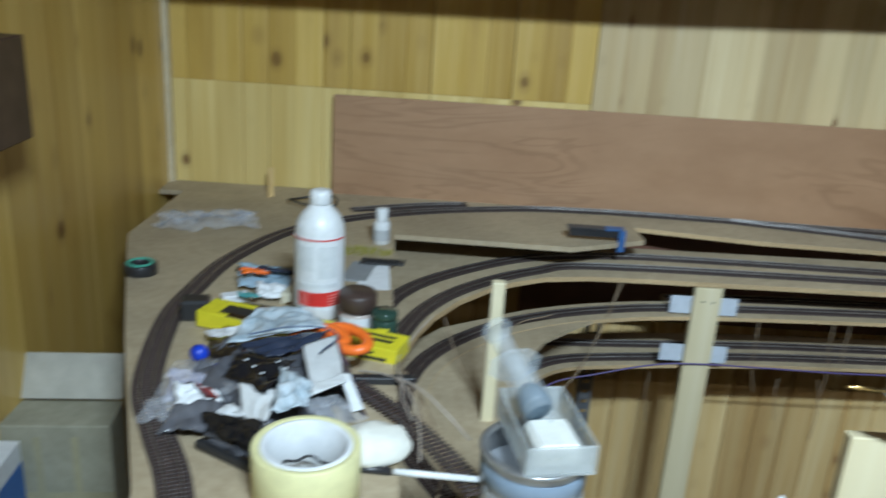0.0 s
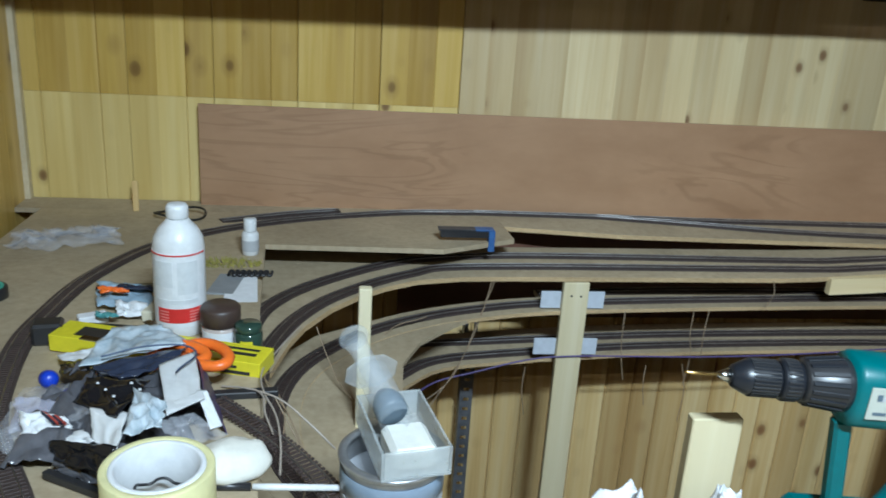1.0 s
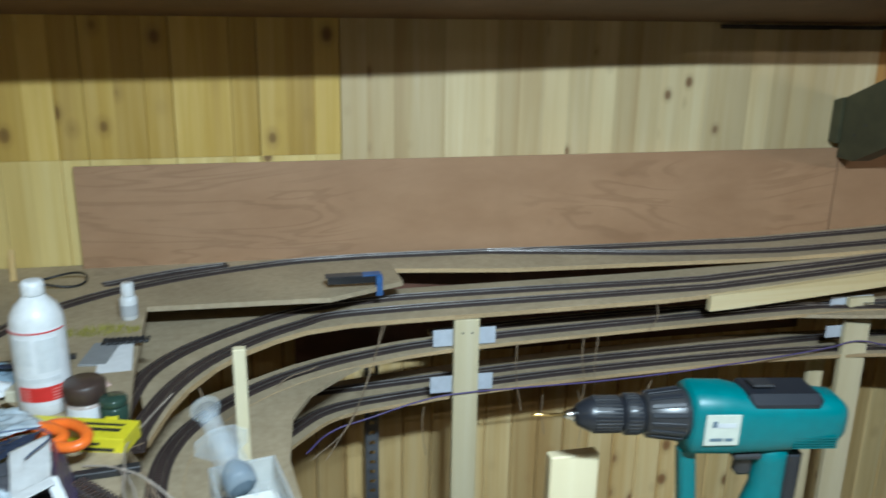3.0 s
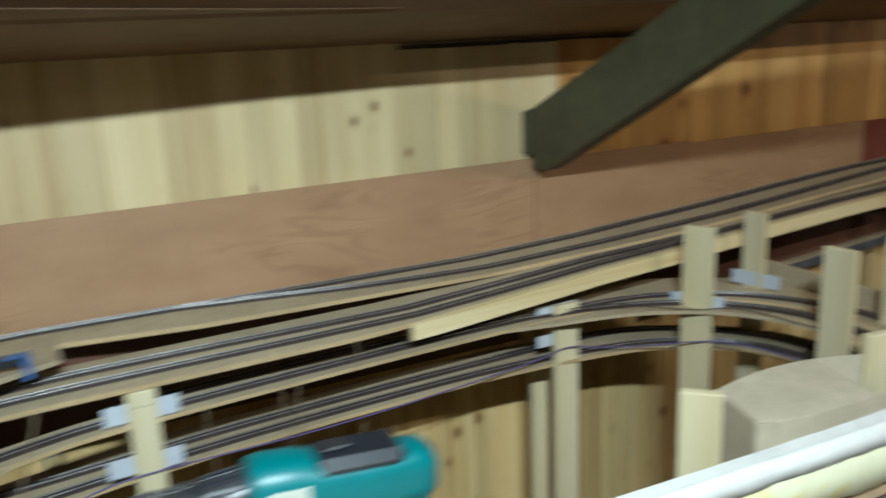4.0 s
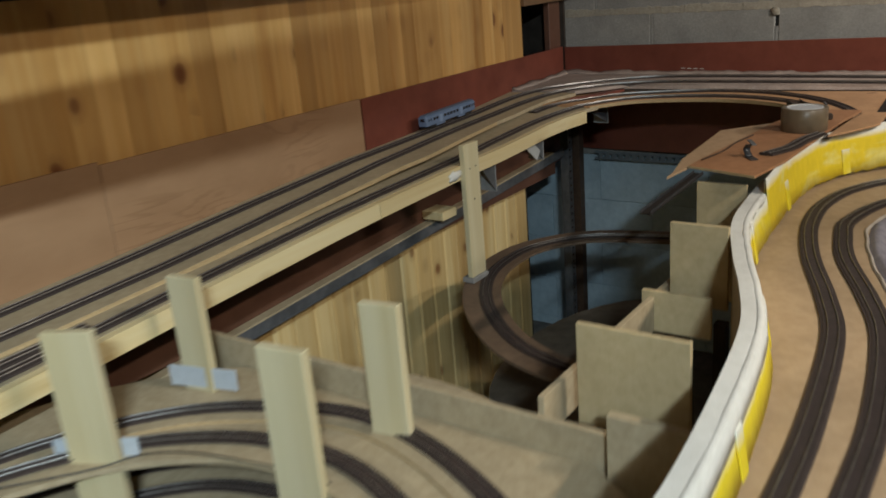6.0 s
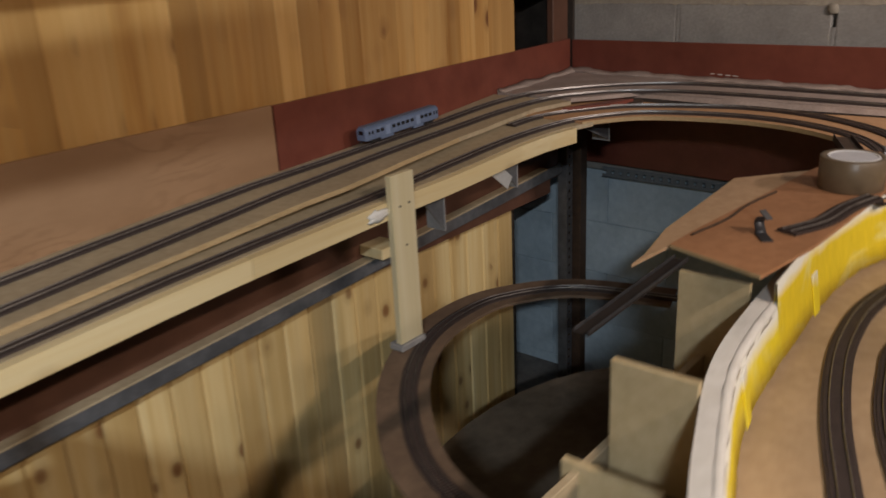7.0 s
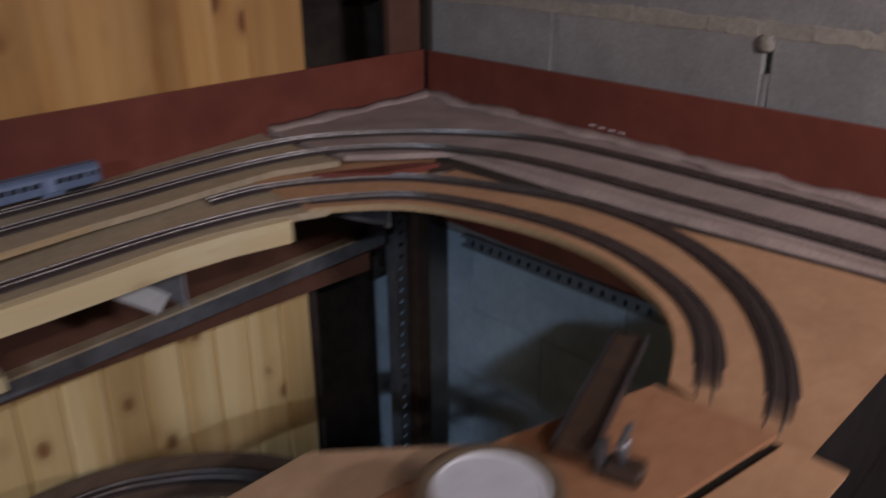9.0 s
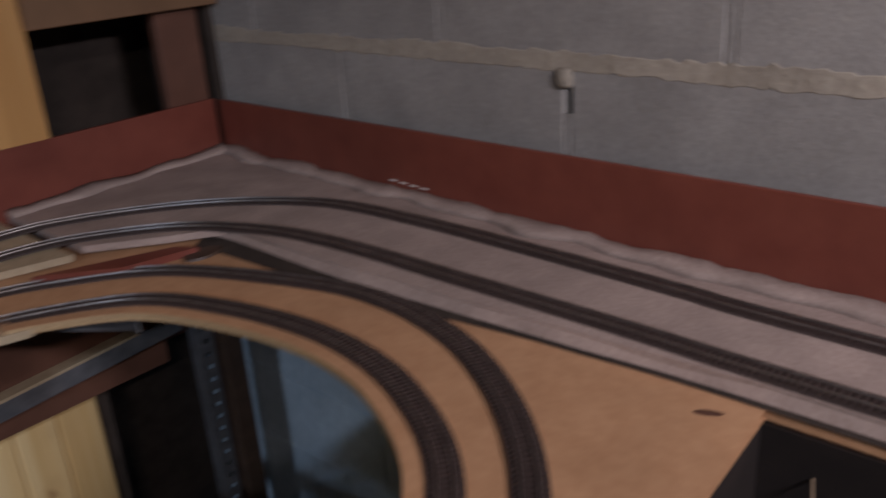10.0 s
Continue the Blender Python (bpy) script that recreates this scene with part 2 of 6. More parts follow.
# dark backing and gaps; also colours in the shade of the recess
DARK = surface("dark_backing_and_shade", (0.03, 0.022, 0.016), (0.06, 0.045, 0.035), 20, 0.8, 0.1)
FLOOR = surface("dusty_concrete_floor", (0.14, 0.13, 0.12), (0.22, 0.20, 0.18), 30, 0.85, 0.2, stain=0.4)
DUSTY = surface("dusty_dark_board", (0.10, 0.082, 0.060), (0.155, 0.128, 0.095), 30, 0.8, 0.15, stain=0.4)
CARD = surface("pale_cardboard", (0.50, 0.43, 0.31), (0.58, 0.50, 0.37), 50, 0.75, 0.05)
WHITE_PLASTIC = plain("white_plastic", (0.72, 0.73, 0.73), 0.35)


# ---- building tools ----
def part(name, bm, material, parent, label="", smooth=False):
    bmesh.ops.recalc_face_normals(bm, faces=bm.faces)
    me = bpy.data.meshes.new(name)
    bm.to_mesh(me)
    bm.free()
    for p in me.polygons:
        p.use_smooth = smooth
    me.materials.append(material)
    ob = new(name, me)
    if parent is not None:
        ob.parent = parent
    if label:
        ob["label"] = label
    return ob


def thing(name, label, category, m=None, group="", kind=""):
    ob = new(name)
    ob.empty_display_size = 0.05
    if m is not None:
        ob.matrix_world = m
    return tagged(ob, label, category, group, kind)


def box(bm, x0, x1, y0, y1, z0, z1, bevel=0.0, m=None):
    mat = Matrix.Translation(((x0 + x1) / 2, (y0 + y1) / 2, (z0 + z1) / 2)) @ Matrix.Diagonal((x1 - x0, y1 - y0, z1 - z0, 1))
    if m is not None:
        mat = m @ mat
    made = bmesh.ops.create_cube(bm, size=1.0, matrix=mat)["verts"]
    if bevel:
        edges = {e for v in made for e in v.link_edges}
        bmesh.ops.bevel(bm, geom=list(edges), offset=bevel, segments=1, affect="EDGES")
    return bm


def boxed(x0, x1, y0, y1, z0, z1, bevel=0.0, m=None):
    return box(bmesh.new(), x0, x1, y0, y1, z0, z1, bevel, m)


def lathe(profile, seg=32, m=None, bm=None, caps=True):
    """A turned body round z from (radius, height) pairs."""
    bm = bm or bmesh.new()
    rings = []
    for r, z in profile:
        rings.append([bm.verts.new((r * math.cos(6.28318 * i / seg), r * math.sin(6.28318 * i / seg), z)) for i in range(seg)])
    for a, b in zip(rings, rings[1:]):
        for i in range(seg):
            bm.faces.new((a[i], a[(i + 1) % seg], b[(i + 1) % seg], b[i]))
    if caps:
        bm.faces.new(rings[0][::-1])
        bm.faces.new(rings[-1])
    if m is not None:
        bmesh.ops.transform(bm, matrix=m, verts=[v for ring in rings for v in ring])
    return bm


def sheet(outline, top, thick):
    """A flat board with an outline in x and y, whose top lies at top(x, y)."""
    bm = bmesh.new()
    a = [bm.verts.new((x, y, top(x, y))) for x, y in outline]
    b = [bm.verts.new((x, y, top(x, y) - thick)) for x, y in outline]
    bm.faces.new(a)
    bm.faces.new(b[::-1])
    for i in range(len(a)):
        j = (i + 1) % len(a)
        bm.faces.new((a[i], b[i], b[j], a[j]))
    return bm


def profile_board(outline, x0, x1):
    """A board with an outline in y and z, between two x."""
    bm = bmesh.new()
    a = [bm.verts.new((x0, y, z)) for y, z in outline]
    b = [bm.verts.new((x1, y, z)) for y, z in outline]
    bm.faces.new(a)
    bm.faces.new(b[::-1])
    for i in range(len(a)):
        j = (i + 1) % len(a)
        bm.faces.new((a[i], a[j], b[j], b[i]))
    return bm


def graded(knots):
    xs, zs = [k[0] for k in knots], [k[1] for k in knots]
    return lambda x: float(np.interp(x, xs, zs))


def curve(points, step=0.02):
    """Evenly spaced points on a smooth line through the given ones (x, y)."""
    p = [Vector(q) for q in points]
    p = [2 * p[0] - p[1]] + p + [2 * p[-1] - p[-2]]
    out = []
    for i in range(1, len(p) - 2):
        n = max(2, int((p[i + 1] - p[i]).length / 0.004))
        for k in range(n):
            t = k / n
            out.append(0.5 * (2 * p[i] + (p[i + 1] - p[i - 1]) * t + (2 * p[i - 1] - 5 * p[i] + 4 * p[i + 1] - p[i + 2]) * t * t + (3 * p[i] - p[i - 1] - 3 * p[i + 1] + p[i + 2]) * t ** 3))
    out.append(p[-2])
    even, left = [out[0]], step
    for a, b in zip(out, out[1:]):
        d = (b - a).length
        while d >= left > 0:
            a = a + (b - a) * (left / d)
            d -= left
            even.append(a)
            left = step
        left -= d
    return even


def sides(line):
    n = len(line)
    for i, p in enumerate(line):
        d = (line[min(i + 1, n - 1)] - line[max(i - 1, 0)]).normalized()
        yield p, d, Vector((-d.y, d.x))


def ribbon(line, top, left, right, thick, bm=None):
    """A band along a line, from left to right of it, with its top at top(x, y)."""
    bm = bm or bmesh.new()
    last = None
    for p, _, s in sides(line):
        z = top(p.x, p.y)
        a, b = p + s * left, p - s * right
        now = [bm.verts.new((q.x, q.y, h)) for q, h in ((a, z), (b, z), (b, z - thick), (a, z - thick))]
        if last:
            for i in range(4):
                bm.faces.new((last[i], last[(i + 1) % 4], now[(i + 1) % 4], now[i]))
        else:
            bm.faces.new(now)
        last = now
    bm.faces.new(last[::-1])
    return bm


def loft(front, back, top, thick):
    """A deck between two lines with as many points each."""
    bm = bmesh.new()
    last = None
    for a, b in zip(front, back):
        now = [bm.verts.new((q[0], q[1], h)) for q, h in ((a, top(*a)), (b, top(*b)), (b, top(*b) - thick), (a, top(*a) - thick))]
        if last:
            for i in range(4):
                bm.faces.new((last[i], last[(i + 1) % 4], now[(i + 1) % 4], now[i]))
        else:
            bm.faces.new(now)
        last = now
    bm.faces.new(last[::-1])
    return bm


def wire(points, radius, material, name, parent=None, label="", category=""):
    data = bpy.data.curves.new(name, "CURVE")
    data.dimensions, data.bevel_depth, data.bevel_resolution, data.resolution_u = "3D", radius, 2, 8
    s = data.splines.new("BEZIER")
    s.bezier_points.add(len(points) - 1)
    for b, p in zip(s.bezier_points, points):
        b.co, b.handle_left_type, b.handle_right_type = p, "AUTO", "AUTO"
    data.materials.append(material)
    tmp = bpy.data.objects.new(name, data)
    scene.collection.objects.link(tmp)
    me = bpy.data.meshes.new_from_object(tmp)
    bpy.data.objects.remove(tmp)
    me.materials.clear()
    me.materials.append(material)
    ob = new(name, me)
    if parent is not None:
        ob.parent = parent
    return tagged(ob, label, category)


def rail_head(line, top, off):
    """A rail along a line, off to its side, with a rounded head."""
    section = [(-0.00085, -0.0025), (-0.00085, -0.0007), (-0.00045, -0.0001), (0.00045, -0.0001), (0.00085, -0.0007), (0.00085, -0.0025)]
    bm, last = bmesh.new(), None
    for p, _, n in sides(line):
        z = top(p.x, p.y)
        now = [bm.verts.new((p.x + n.x * (off + u), p.y + n.y * (off + u), z + h)) for u, h in section]
        if last:
            for i in range(5):
                bm.faces.new((last[i], last[i + 1], now[i + 1], now[i]))
        last = now
    return bm


SLEEPER_MESH = part("sleeper", boxed(-0.0021, 0.0021, -0.0155, 0.0155, 0, 0.0022, 0.0003), SLEEPER, None).data
bpy.data.objects.remove([ob for ob in bpy.data.objects if ob.data == SLEEPER_MESH][0])


def railway(points, top, label, group="model railway tracks", near=None, bed=True):
    """A model track: bed, sleepers and two rails along a line."""
    line = curve(points, 0.0078)
    t = thing("railway_track", label, "railway track", group=group)
    if bed:
        part("track_bed", ribbon(line[::2] + [line[-1]], top, 0.019, 0.019, 0.003, None), ROADBED, t).location.z = 0.004
    verts, faces, count = [], [], 0
    for p, d, s in sides(line):
        z, k = top(p.x, p.y) + 0.004, len(verts)
        if near and near(p) and count < 300:
            # sleepers that can be told apart are pieces of their own
            ob = new("sleeper", SLEEPER_MESH)
            ob.parent, ob.matrix_world = t, pose(p.x, p.y, z, 0, 0, math.degrees(math.atan2(d.y, d.x)))
            count += 1
            continue
        for h in (0.0, 0.0022):
            for u, v in ((-1, -1), (1, -1), (1, 1), (-1, 1)):
                q = p + d * (u * 0.0021) + s * (v * 0.0155)
                verts.append((q.x, q.y, z + h))
        faces += [(k + 4, k + 5, k + 6, k + 7), (k, k + 1, k + 5, k + 4), (k + 1, k + 2, k + 6, k + 5), (k + 2, k + 3, k + 7, k + 6), (k + 3, k, k + 4, k + 7)]
    if verts:
        me = bpy.data.meshes.new("track_base")
        me.from_pydata(verts, [], faces)
        me.materials.append(SLEEPER)
        ob = new("track_base", me)
        ob.parent = t
        ob["kind"] = "stuff"
    for off in (0.00825, -0.00825):
        part("rail", rail_head(line[::2] + [line[-1]], lambda x, y: top(x, y) + 0.0087, off), RAIL, t, "", True)
    return t

# ---- the shed ----
WALL, EAST, WEST, BASE = 2.305, 5.02, -0.70, -0.22


def structure(name, label, bm, material):
    return tagged(part(name, bm, material, None), label, "structure", kind="structure")


structure("floor", "dusty grey concrete floor under the layout", boxed(-2.6, 5.4, -3.0, 2.8, BASE - 0.10, BASE), FLOOR)
structure("wall_north", "dark backing behind the pine boarding", boxed(WEST - 0.10, 4.61, WALL + 0.016, WALL + 0.10, BASE, 1.70), DARK)
structure("wall_west", "dark backing behind the side boarding", boxed(WEST - 0.10, WEST - 0.016, -3.0, WALL + 0.016, BASE, 3.6), DARK)
# recess back is coloured near-black to hold the shade there
structure("wall_niche", "back of the recess, its shade coloured near-black", boxed(4.55, EAST, WALL + 0.30, WALL + 0.36, BASE, 1.70), DARK)
# unseen wall, added as a pale reflector for fill
structure("wall_south", "unseen pale wall behind the viewer, added to bounce light", boxed(-2.6, 5.4, -3.1, -3.0, BASE, 4.2), BOUNCE_PALE)
south_east = structure("ceiling_slope", "brown boarded slope of the roof", sheet([(-2.6, 1.80), (5.4, 1.80), (5.4, -0.32), (-2.6, -0.32)], lambda x, y: 1.620 + 0.47 * (1.80 - y), 0.02), CEILING_BROWN)
south_east.location.z = 0.02
structure("ceiling_eaves", "brown boards over the eaves", boxed(-2.6, 5.4, 1.8005, WALL + 0.4, 1.68, 1.70), CEILING_BROWN)
# unseen ceiling, added pale to bounce light down on the layout
structure("ceiling_flat", "unseen pale ceiling over the aisle, added to bounce light", boxed(-2.6, 5.4, -3.1, -0.3, 2.80, 2.82), BOUNCE_PALE)


def plank_mesh(name, width, height, material, ease=0.004):
    """A tongued board that stands in x and z, face towards -y, with eased edges."""
    bm = bmesh.new()
    c, w = ease, width - (0.0015 if ease > 0.001 else 0.0)
    section = [(0, 0.016), (0, c), (c, 0), (w - c, 0), (w, c), (w, 0.016)]
    a = [bm.verts.new((x, y, 0)) for x, y in section]
    b = [bm.verts.new((x, y, height)) for x, y in section]
    for i in range(6):
        j = (i + 1) % 6
        bm.faces.new((a[i], a[j], b[j], b[i]))
    bm.faces.new(a[::-1])
    bm.faces.new(b)
    ob = part(name, bm, material, None)
    me = ob.data
    bpy.data.objects.remove(ob)
    return me


north, west = bpy.data.objects["wall_north"], bpy.data.objects["wall_west"]
# above: glued panels of close-set staves; below: tongued boards with open grooves
UP = {(m.name, e): plank_mesh("board", 0.0718, h, m, e) for m, h in ((PANEL_ORANGE, 0.375), (PANEL_YELLOW, 0.3845), (PANEL_PALE, 0.76), (PANEL_WARM, 0.76)) for e in (0.0003, 0.003)}
LOW = plank_mesh("board", 0.088, 0.80 - BASE, PANEL_LOW, 0.0055)
x, k = WEST, 0
while x < 4.57:
    m = PANEL_ORANGE if x < 0.44 else PANEL_PALE if x < 2.05 else PANEL_WARM
    for z, mat in ((1.185, m), (0.80, PANEL_YELLOW)) if x < 0.44 else ((0.80, m),):
        ob = new("board", UP[mat.name, 0.003 if k % 3 == 0 and x < 0.44 else 0.0003])
        ob.parent, ob.location = north, (x, WALL, z)
    x, k = x + 0.0718, k + 1
x = WEST
while x < 4.55:
    ob = new("board", LOW)
    ob.parent, ob.location = north, (x, WALL, BASE)
    x += 0.088
SIDE = plank_mesh("board", 0.108, 2.4 - BASE, PANEL_ORANGE)
y = WALL - 0.108
while y > -2.9:
    ob = new("board", SIDE)
    ob.parent, ob.location, ob.rotation_euler = west, (WEST, y + 0.108, BASE), (0, 0, -math.pi / 2)
    y -= 0.108
structure("trim", "pale corner batten between the boarded walls", boxed(WEST, WEST + 0.030, WALL - 0.026, WALL, 0.9, 1.7, 0.002), CARD_PALE)

# block wall: blocks with recessed joints
east = structure("wall_east", "grey concrete block wall with rough mortar joints", boxed(EAST + 0.017, EAST + 0.2, -3.0, WALL + 0.4, BASE, 3.4), JOINT)
BLOCKS, uprights = {}, []
for row in range(-7, 8):
    z0 = 1.285 + 0.21 * row - 0.20
    if z0 + 0.2 < BASE:
        continue
    y = 0.918 + (0.25 if row % 2 else 0.0) - 3.5
    while y < WALL + 0.35:
        j = 0.001 if row < -2 else 0.006
        a, b = y + j, min(y + 0.5 - j, WALL + 0.38)
        if b - a > 0.05:
            key = (round(b - a, 3), row < -2)
            if key not in BLOCKS:
                tmp = part("block", boxed(0, 0.02, 0, b - a, 0, 0.2085 if row < -2 else 0.196, 0.002 if row < -2 else 0.004), BLUE_WALL if row < -2 else BLOCK, None)
                BLOCKS[key] = tmp.data
                bpy.data.objects.remove(tmp)
            ob = new("block", BLOCKS[key])
            ob.parent, ob.location = east, (EAST, a, z0)
            if row >= -2 and y > 0.0:
                uprights.append((y, z0))
        y += 0.5

# strut under the roof
beam = thing("roof_strut", "dark green painted timber strut under the roof", "beam")
part("timber", profile_board([(2.262, 1.147), (2.262, 1.329), (0.70, 2.045), (0.70, 1.897), (2.19, 1.147)], 1.97, 2.03), BEAM, beam)
part("wall_plate", profile_board([(2.2625, 1.19), (2.302, 1.19), (2.302, 1.316), (2.2625, 1.330)], 1.962, 2.03), BEAM, beam, "short plate between strut and wall")
for y, z in ((2.20, 1.225), (2.16, 1.26)):
    part("screw_head", lathe([(0.004, 0), (0.0035, 0.0012)], 12, pose(1.97, y, z, 0, -90, 0)), DARK_STEEL, beam)
structure("soffit", "brown board along the eaves", sheet([(-0.72, WALL), (4.61, WALL), (4.61, 1.795), (1.75, 1.795), (1.41, 1.79), (1.0, 1.75), (0.53, 1.68), (-0.70, 1.61)], lambda x, y: 1.545 + 0.16 * (WALL - y), 0.0008), CEILING_BROWN)
# ragged dark gap between wall and eaves board
gap = bmesh.new()
rng = random.Random(5)
x = 1.55
while x < 2.5:
    w = rng.uniform(0.05, 0.14)
    box(gap, x, x + w + 0.01, 2.288, 2.303, 1.531 - rng.uniform(0.0, 0.006), 1.538)
    x += w
structure("trim_gap", "ragged black gap between wall and eaves board", gap, DARK)

# smeared mortar beds, proud of the blocks, on the courses above the boards
rng = random.Random(11)
for row in range(-1, 4):
    z0, y = 1.285 + 0.21 * row + 0.003, 0.2
    bm = bmesh.new()
    last = None
    while y < WALL + 0.02:
        wide = 0.016 + 0.008 * noise.noise(Vector((y * 5.0, row, 0)))
        h0, h1, d = wide * rng.uniform(0.8, 1.15), wide * rng.uniform(0.7, 1.25), rng.uniform(0.0006, 0.0016)
        now = [bm.verts.new(v) for v in ((EAST + 0.001, y, z0 - h0), (EAST - d, y, z0 - h0 * 0.85), (EAST - d, y, z0 + h1 * 0.85), (EAST + 0.001, y, z0 + h1))]
        if last:
            for i in range(3):
                bm.faces.new((last[i], last[i + 1], now[i + 1], now[i]))
        last = now
        y += rng.uniform(0.006, 0.022)
    part("mortar_bed", bm, MORTAR, east, "smeared mortar bed")
# upright joints, smeared over for most of their height
for k, (y, z) in enumerate(uprights):
    bm, last, top = bmesh.new(), None, (0.12, 0.185, 0.15, 0.19)[k % 4]
    for i in range(9):
        h, w0, w1 = z + 0.004 + top * i / 8, rng.uniform(0.008, 0.015), rng.uniform(0.008, 0.015)
        now = [bm.verts.new(v) for v in ((EAST + 0.004, y - w0 - 0.002, h), (EAST + 0.0008, y - w0 * 0.5, h), (EAST + 0.0008, y + w1 * 0.5, h), (EAST + 0.004, y + w1 + 0.002, h))]
        if last:
            for j in range(3):
                bm.faces.new((last[j], last[j + 1], now[j + 1], now[j]))
        last = now
    part("joint_smear", bm, BLOCK, east, "", True)
# a blob of mortar that ran out of the bed joint
blob = lathe([(0.004, 0.0), (0.017, 0.002), (0.015, 0.006), (0.006, 0.009)], 18, pose(EAST + 0.001, 1.424, 1.262, 0, -90, 0))
for v in blob.verts:
    v.co.z += 0.006 * noise.noise(v.co * 60)
part("mortar_drip", blob, MORTAR, east, "pale lump of mortar", True)
structure("niche_lintel", "brown board over the recess", boxed(4.61, 5.015, WALL - 0.02, WALL + 0.02, 1.352, 1.70, 0.002), CEILING_BROWN)
structure("niche_side", "dark brown board beside the recess", boxed(4.885, 4.985, WALL + 0.021, WALL + 0.047, 1.0, 1.3515, 0.002), DARK_BROWN)

# dark sheet added over the blocks to shade the recess's side
structure("niche_lining", "dark sheet added for the shade inside the recess", boxed(5.005, 5.018, WALL + 0.012, WALL + 0.298, 0.9, 1.69), DARK)

# ---- the layout: boards ----
FZ = graded([(-0.2, 0.858), (0.5, 0.858), (1.4, 0.866), (1.76, 0.890), (1.98, 0.906), (2.2, 0.915), (2.4, 0.926), (2.62, 0.937), (2.8, 0.945), (3.0, 0.955), (3.2, 0.961), (3.4, 0.965), (3.74, 0.972), (3.9, 0.980), (4.14, 0.997), (4.3, 1.009), (4.5, 1.0135), (6, 1.0135)])
BZ = graded([(0.5, 0.905), (1.7, 0.903), (2.1, 0.918), (2.6, 0.945), (3.0, 0.972), (3.4, 0.995), (4.1, 1.012), (4.5, 1.034), (6, 1.036)])
front_z, back_z = (lambda x, y: FZ(x)), (lambda x, y: BZ(x))
def loop_z(x, y): return 0.905 + 0.075 * (2.2 - min(y, 2.2))
MZ = graded([(0.0, 0.765), (0.5, 0.765), (2.0, 0.785), (3.0, 0.79)])
LZ = graded([(0.0, 0.615), (0.5, 0.615), (2.0, 0.645), (3.0, 0.655)])
mid_z, low_z = (lambda x, y: MZ(x)), (lambda x, y: LZ(x))


def deck(name, label, bm, material=PLY):
    return tagged(part(name, bm, material, None), label, "board")


def edged_deck(name, label, bm, edge, top, thick=0.012, material=PLY):
    """A deck of a sheet and a pale sawn edge along its front line."""
    t = thing(name, label, "board")
    part("sheet", bm, material, t)
    part("sawn_edge", ribbon([Vector(q) for q in edge], lambda x, y: top(x, y) - 0.0006, 0.0006, 0.0012, thick - 0.001), PLY_EDGE, t, "pale sawn plywood edge")
    return t


LOOP = [(-0.15, 0.66), (-0.20, 0.80), (-0.25, 0.90), (-0.306, 1.025), (-0.352, 1.25), (-0.358, 1.40), (-0.345, 1.60), (-0.284, 1.82), (-0.20, 1.95), (-0.10, 2.045), (0.07, 2.15), (0.28, 2.225), (0.50, 2.245)]
deck("loop_board", "tan plywood board with the return loop on it", sheet(
    [(-0.62, 2.20), (-0.60, 1.75), (-0.56, 1.636), (-0.39, 1.171), (-0.235, 0.776), (-0.18, 0.55), (0.06, 0.55), (0.03, 0.90), (0.02, 1.08), (-0.012, 1.44), (-0.037, 1.885), (0.37, 1.87), (0.56, 1.98), (0.56, 2.20)], loop_z, 0.012))
deck("loop_board", "tan plywood strip at the wall", boxed(-0.70, 0.56, 2.20, 2.30, 0.893, 0.905))

fx = [0.008, 0.035, 0.063, 0.115, 0.179, 0.24, 0.312, 0.42, 0.53] + [0.53 + 0.1 * i for i in range(1, 39)]
arc = [1.40, 1.52, 1.598, 1.69, 1.765, 1.815, 1.856, 1.88, 1.885]
EDGE = graded([(1.30, 1.885), (1.36, 1.902), (3.6, 1.942), (4.10, 1.925), (4.23, 1.892), (4.345, 1.838)])
front_line = [(x, arc[i] if i < 9 else EDGE(x)) for i, x in enumerate(fx)]
edged_deck("front_deck", "tan plywood deck of the front tracks", loft(front_line, [(x if x > 0.4 else x - 0.12, 2.10) for x, _ in front_line], front_z, 0.012), front_line[:18], front_z)
ux = [0.548, 0.65, 0.876] + [0.876 + 0.12 * i for i in range(1, 31)]
uf = graded([(0.548, 2.135), (0.876, 2.085), (1.1, 2.075), (1.96, 2.045), (2.34, 2.022), (3.0, 2.018), (3.54, 2.018), (3.75, 2.045), (4.0, 2.066), (4.34, 2.066), (4.6, 1.95)])
edged_deck("back_deck", "tan plywood deck of the back tracks", loft([(x, uf(x)) for x in ux], [(x, 2.262 + 0.036 * max(0.0, x - 3.54)) for x in ux], back_z, 0.012), [(x, uf(x)) for x in ux if x < 4.1], back_z)

# corner boards
BEND = [(3.85, 1.982), (4.08, 1.968), (4.25, 1.928), (4.37, 1.870), (4.47, 1.785), (4.524, 1.65), (4.546, 1.50), (4.531, 1.37), (4.489, 1.265), (4.437, 1.187), (4.37, 1.128), (4.275, 1.076)]
inner = [(q.x - n.x * 0.040, q.y - n.y * 0.040) for q, _, n in sides(curve(BEND, 0.03)) if q.x > 4.30 or q.y < 1.5]
corner = bmesh.new()
# rows from the curved cut-out to the block wall
last, path = None, [(4.32, 2.10)] + inner + [(4.20, 0.945)]
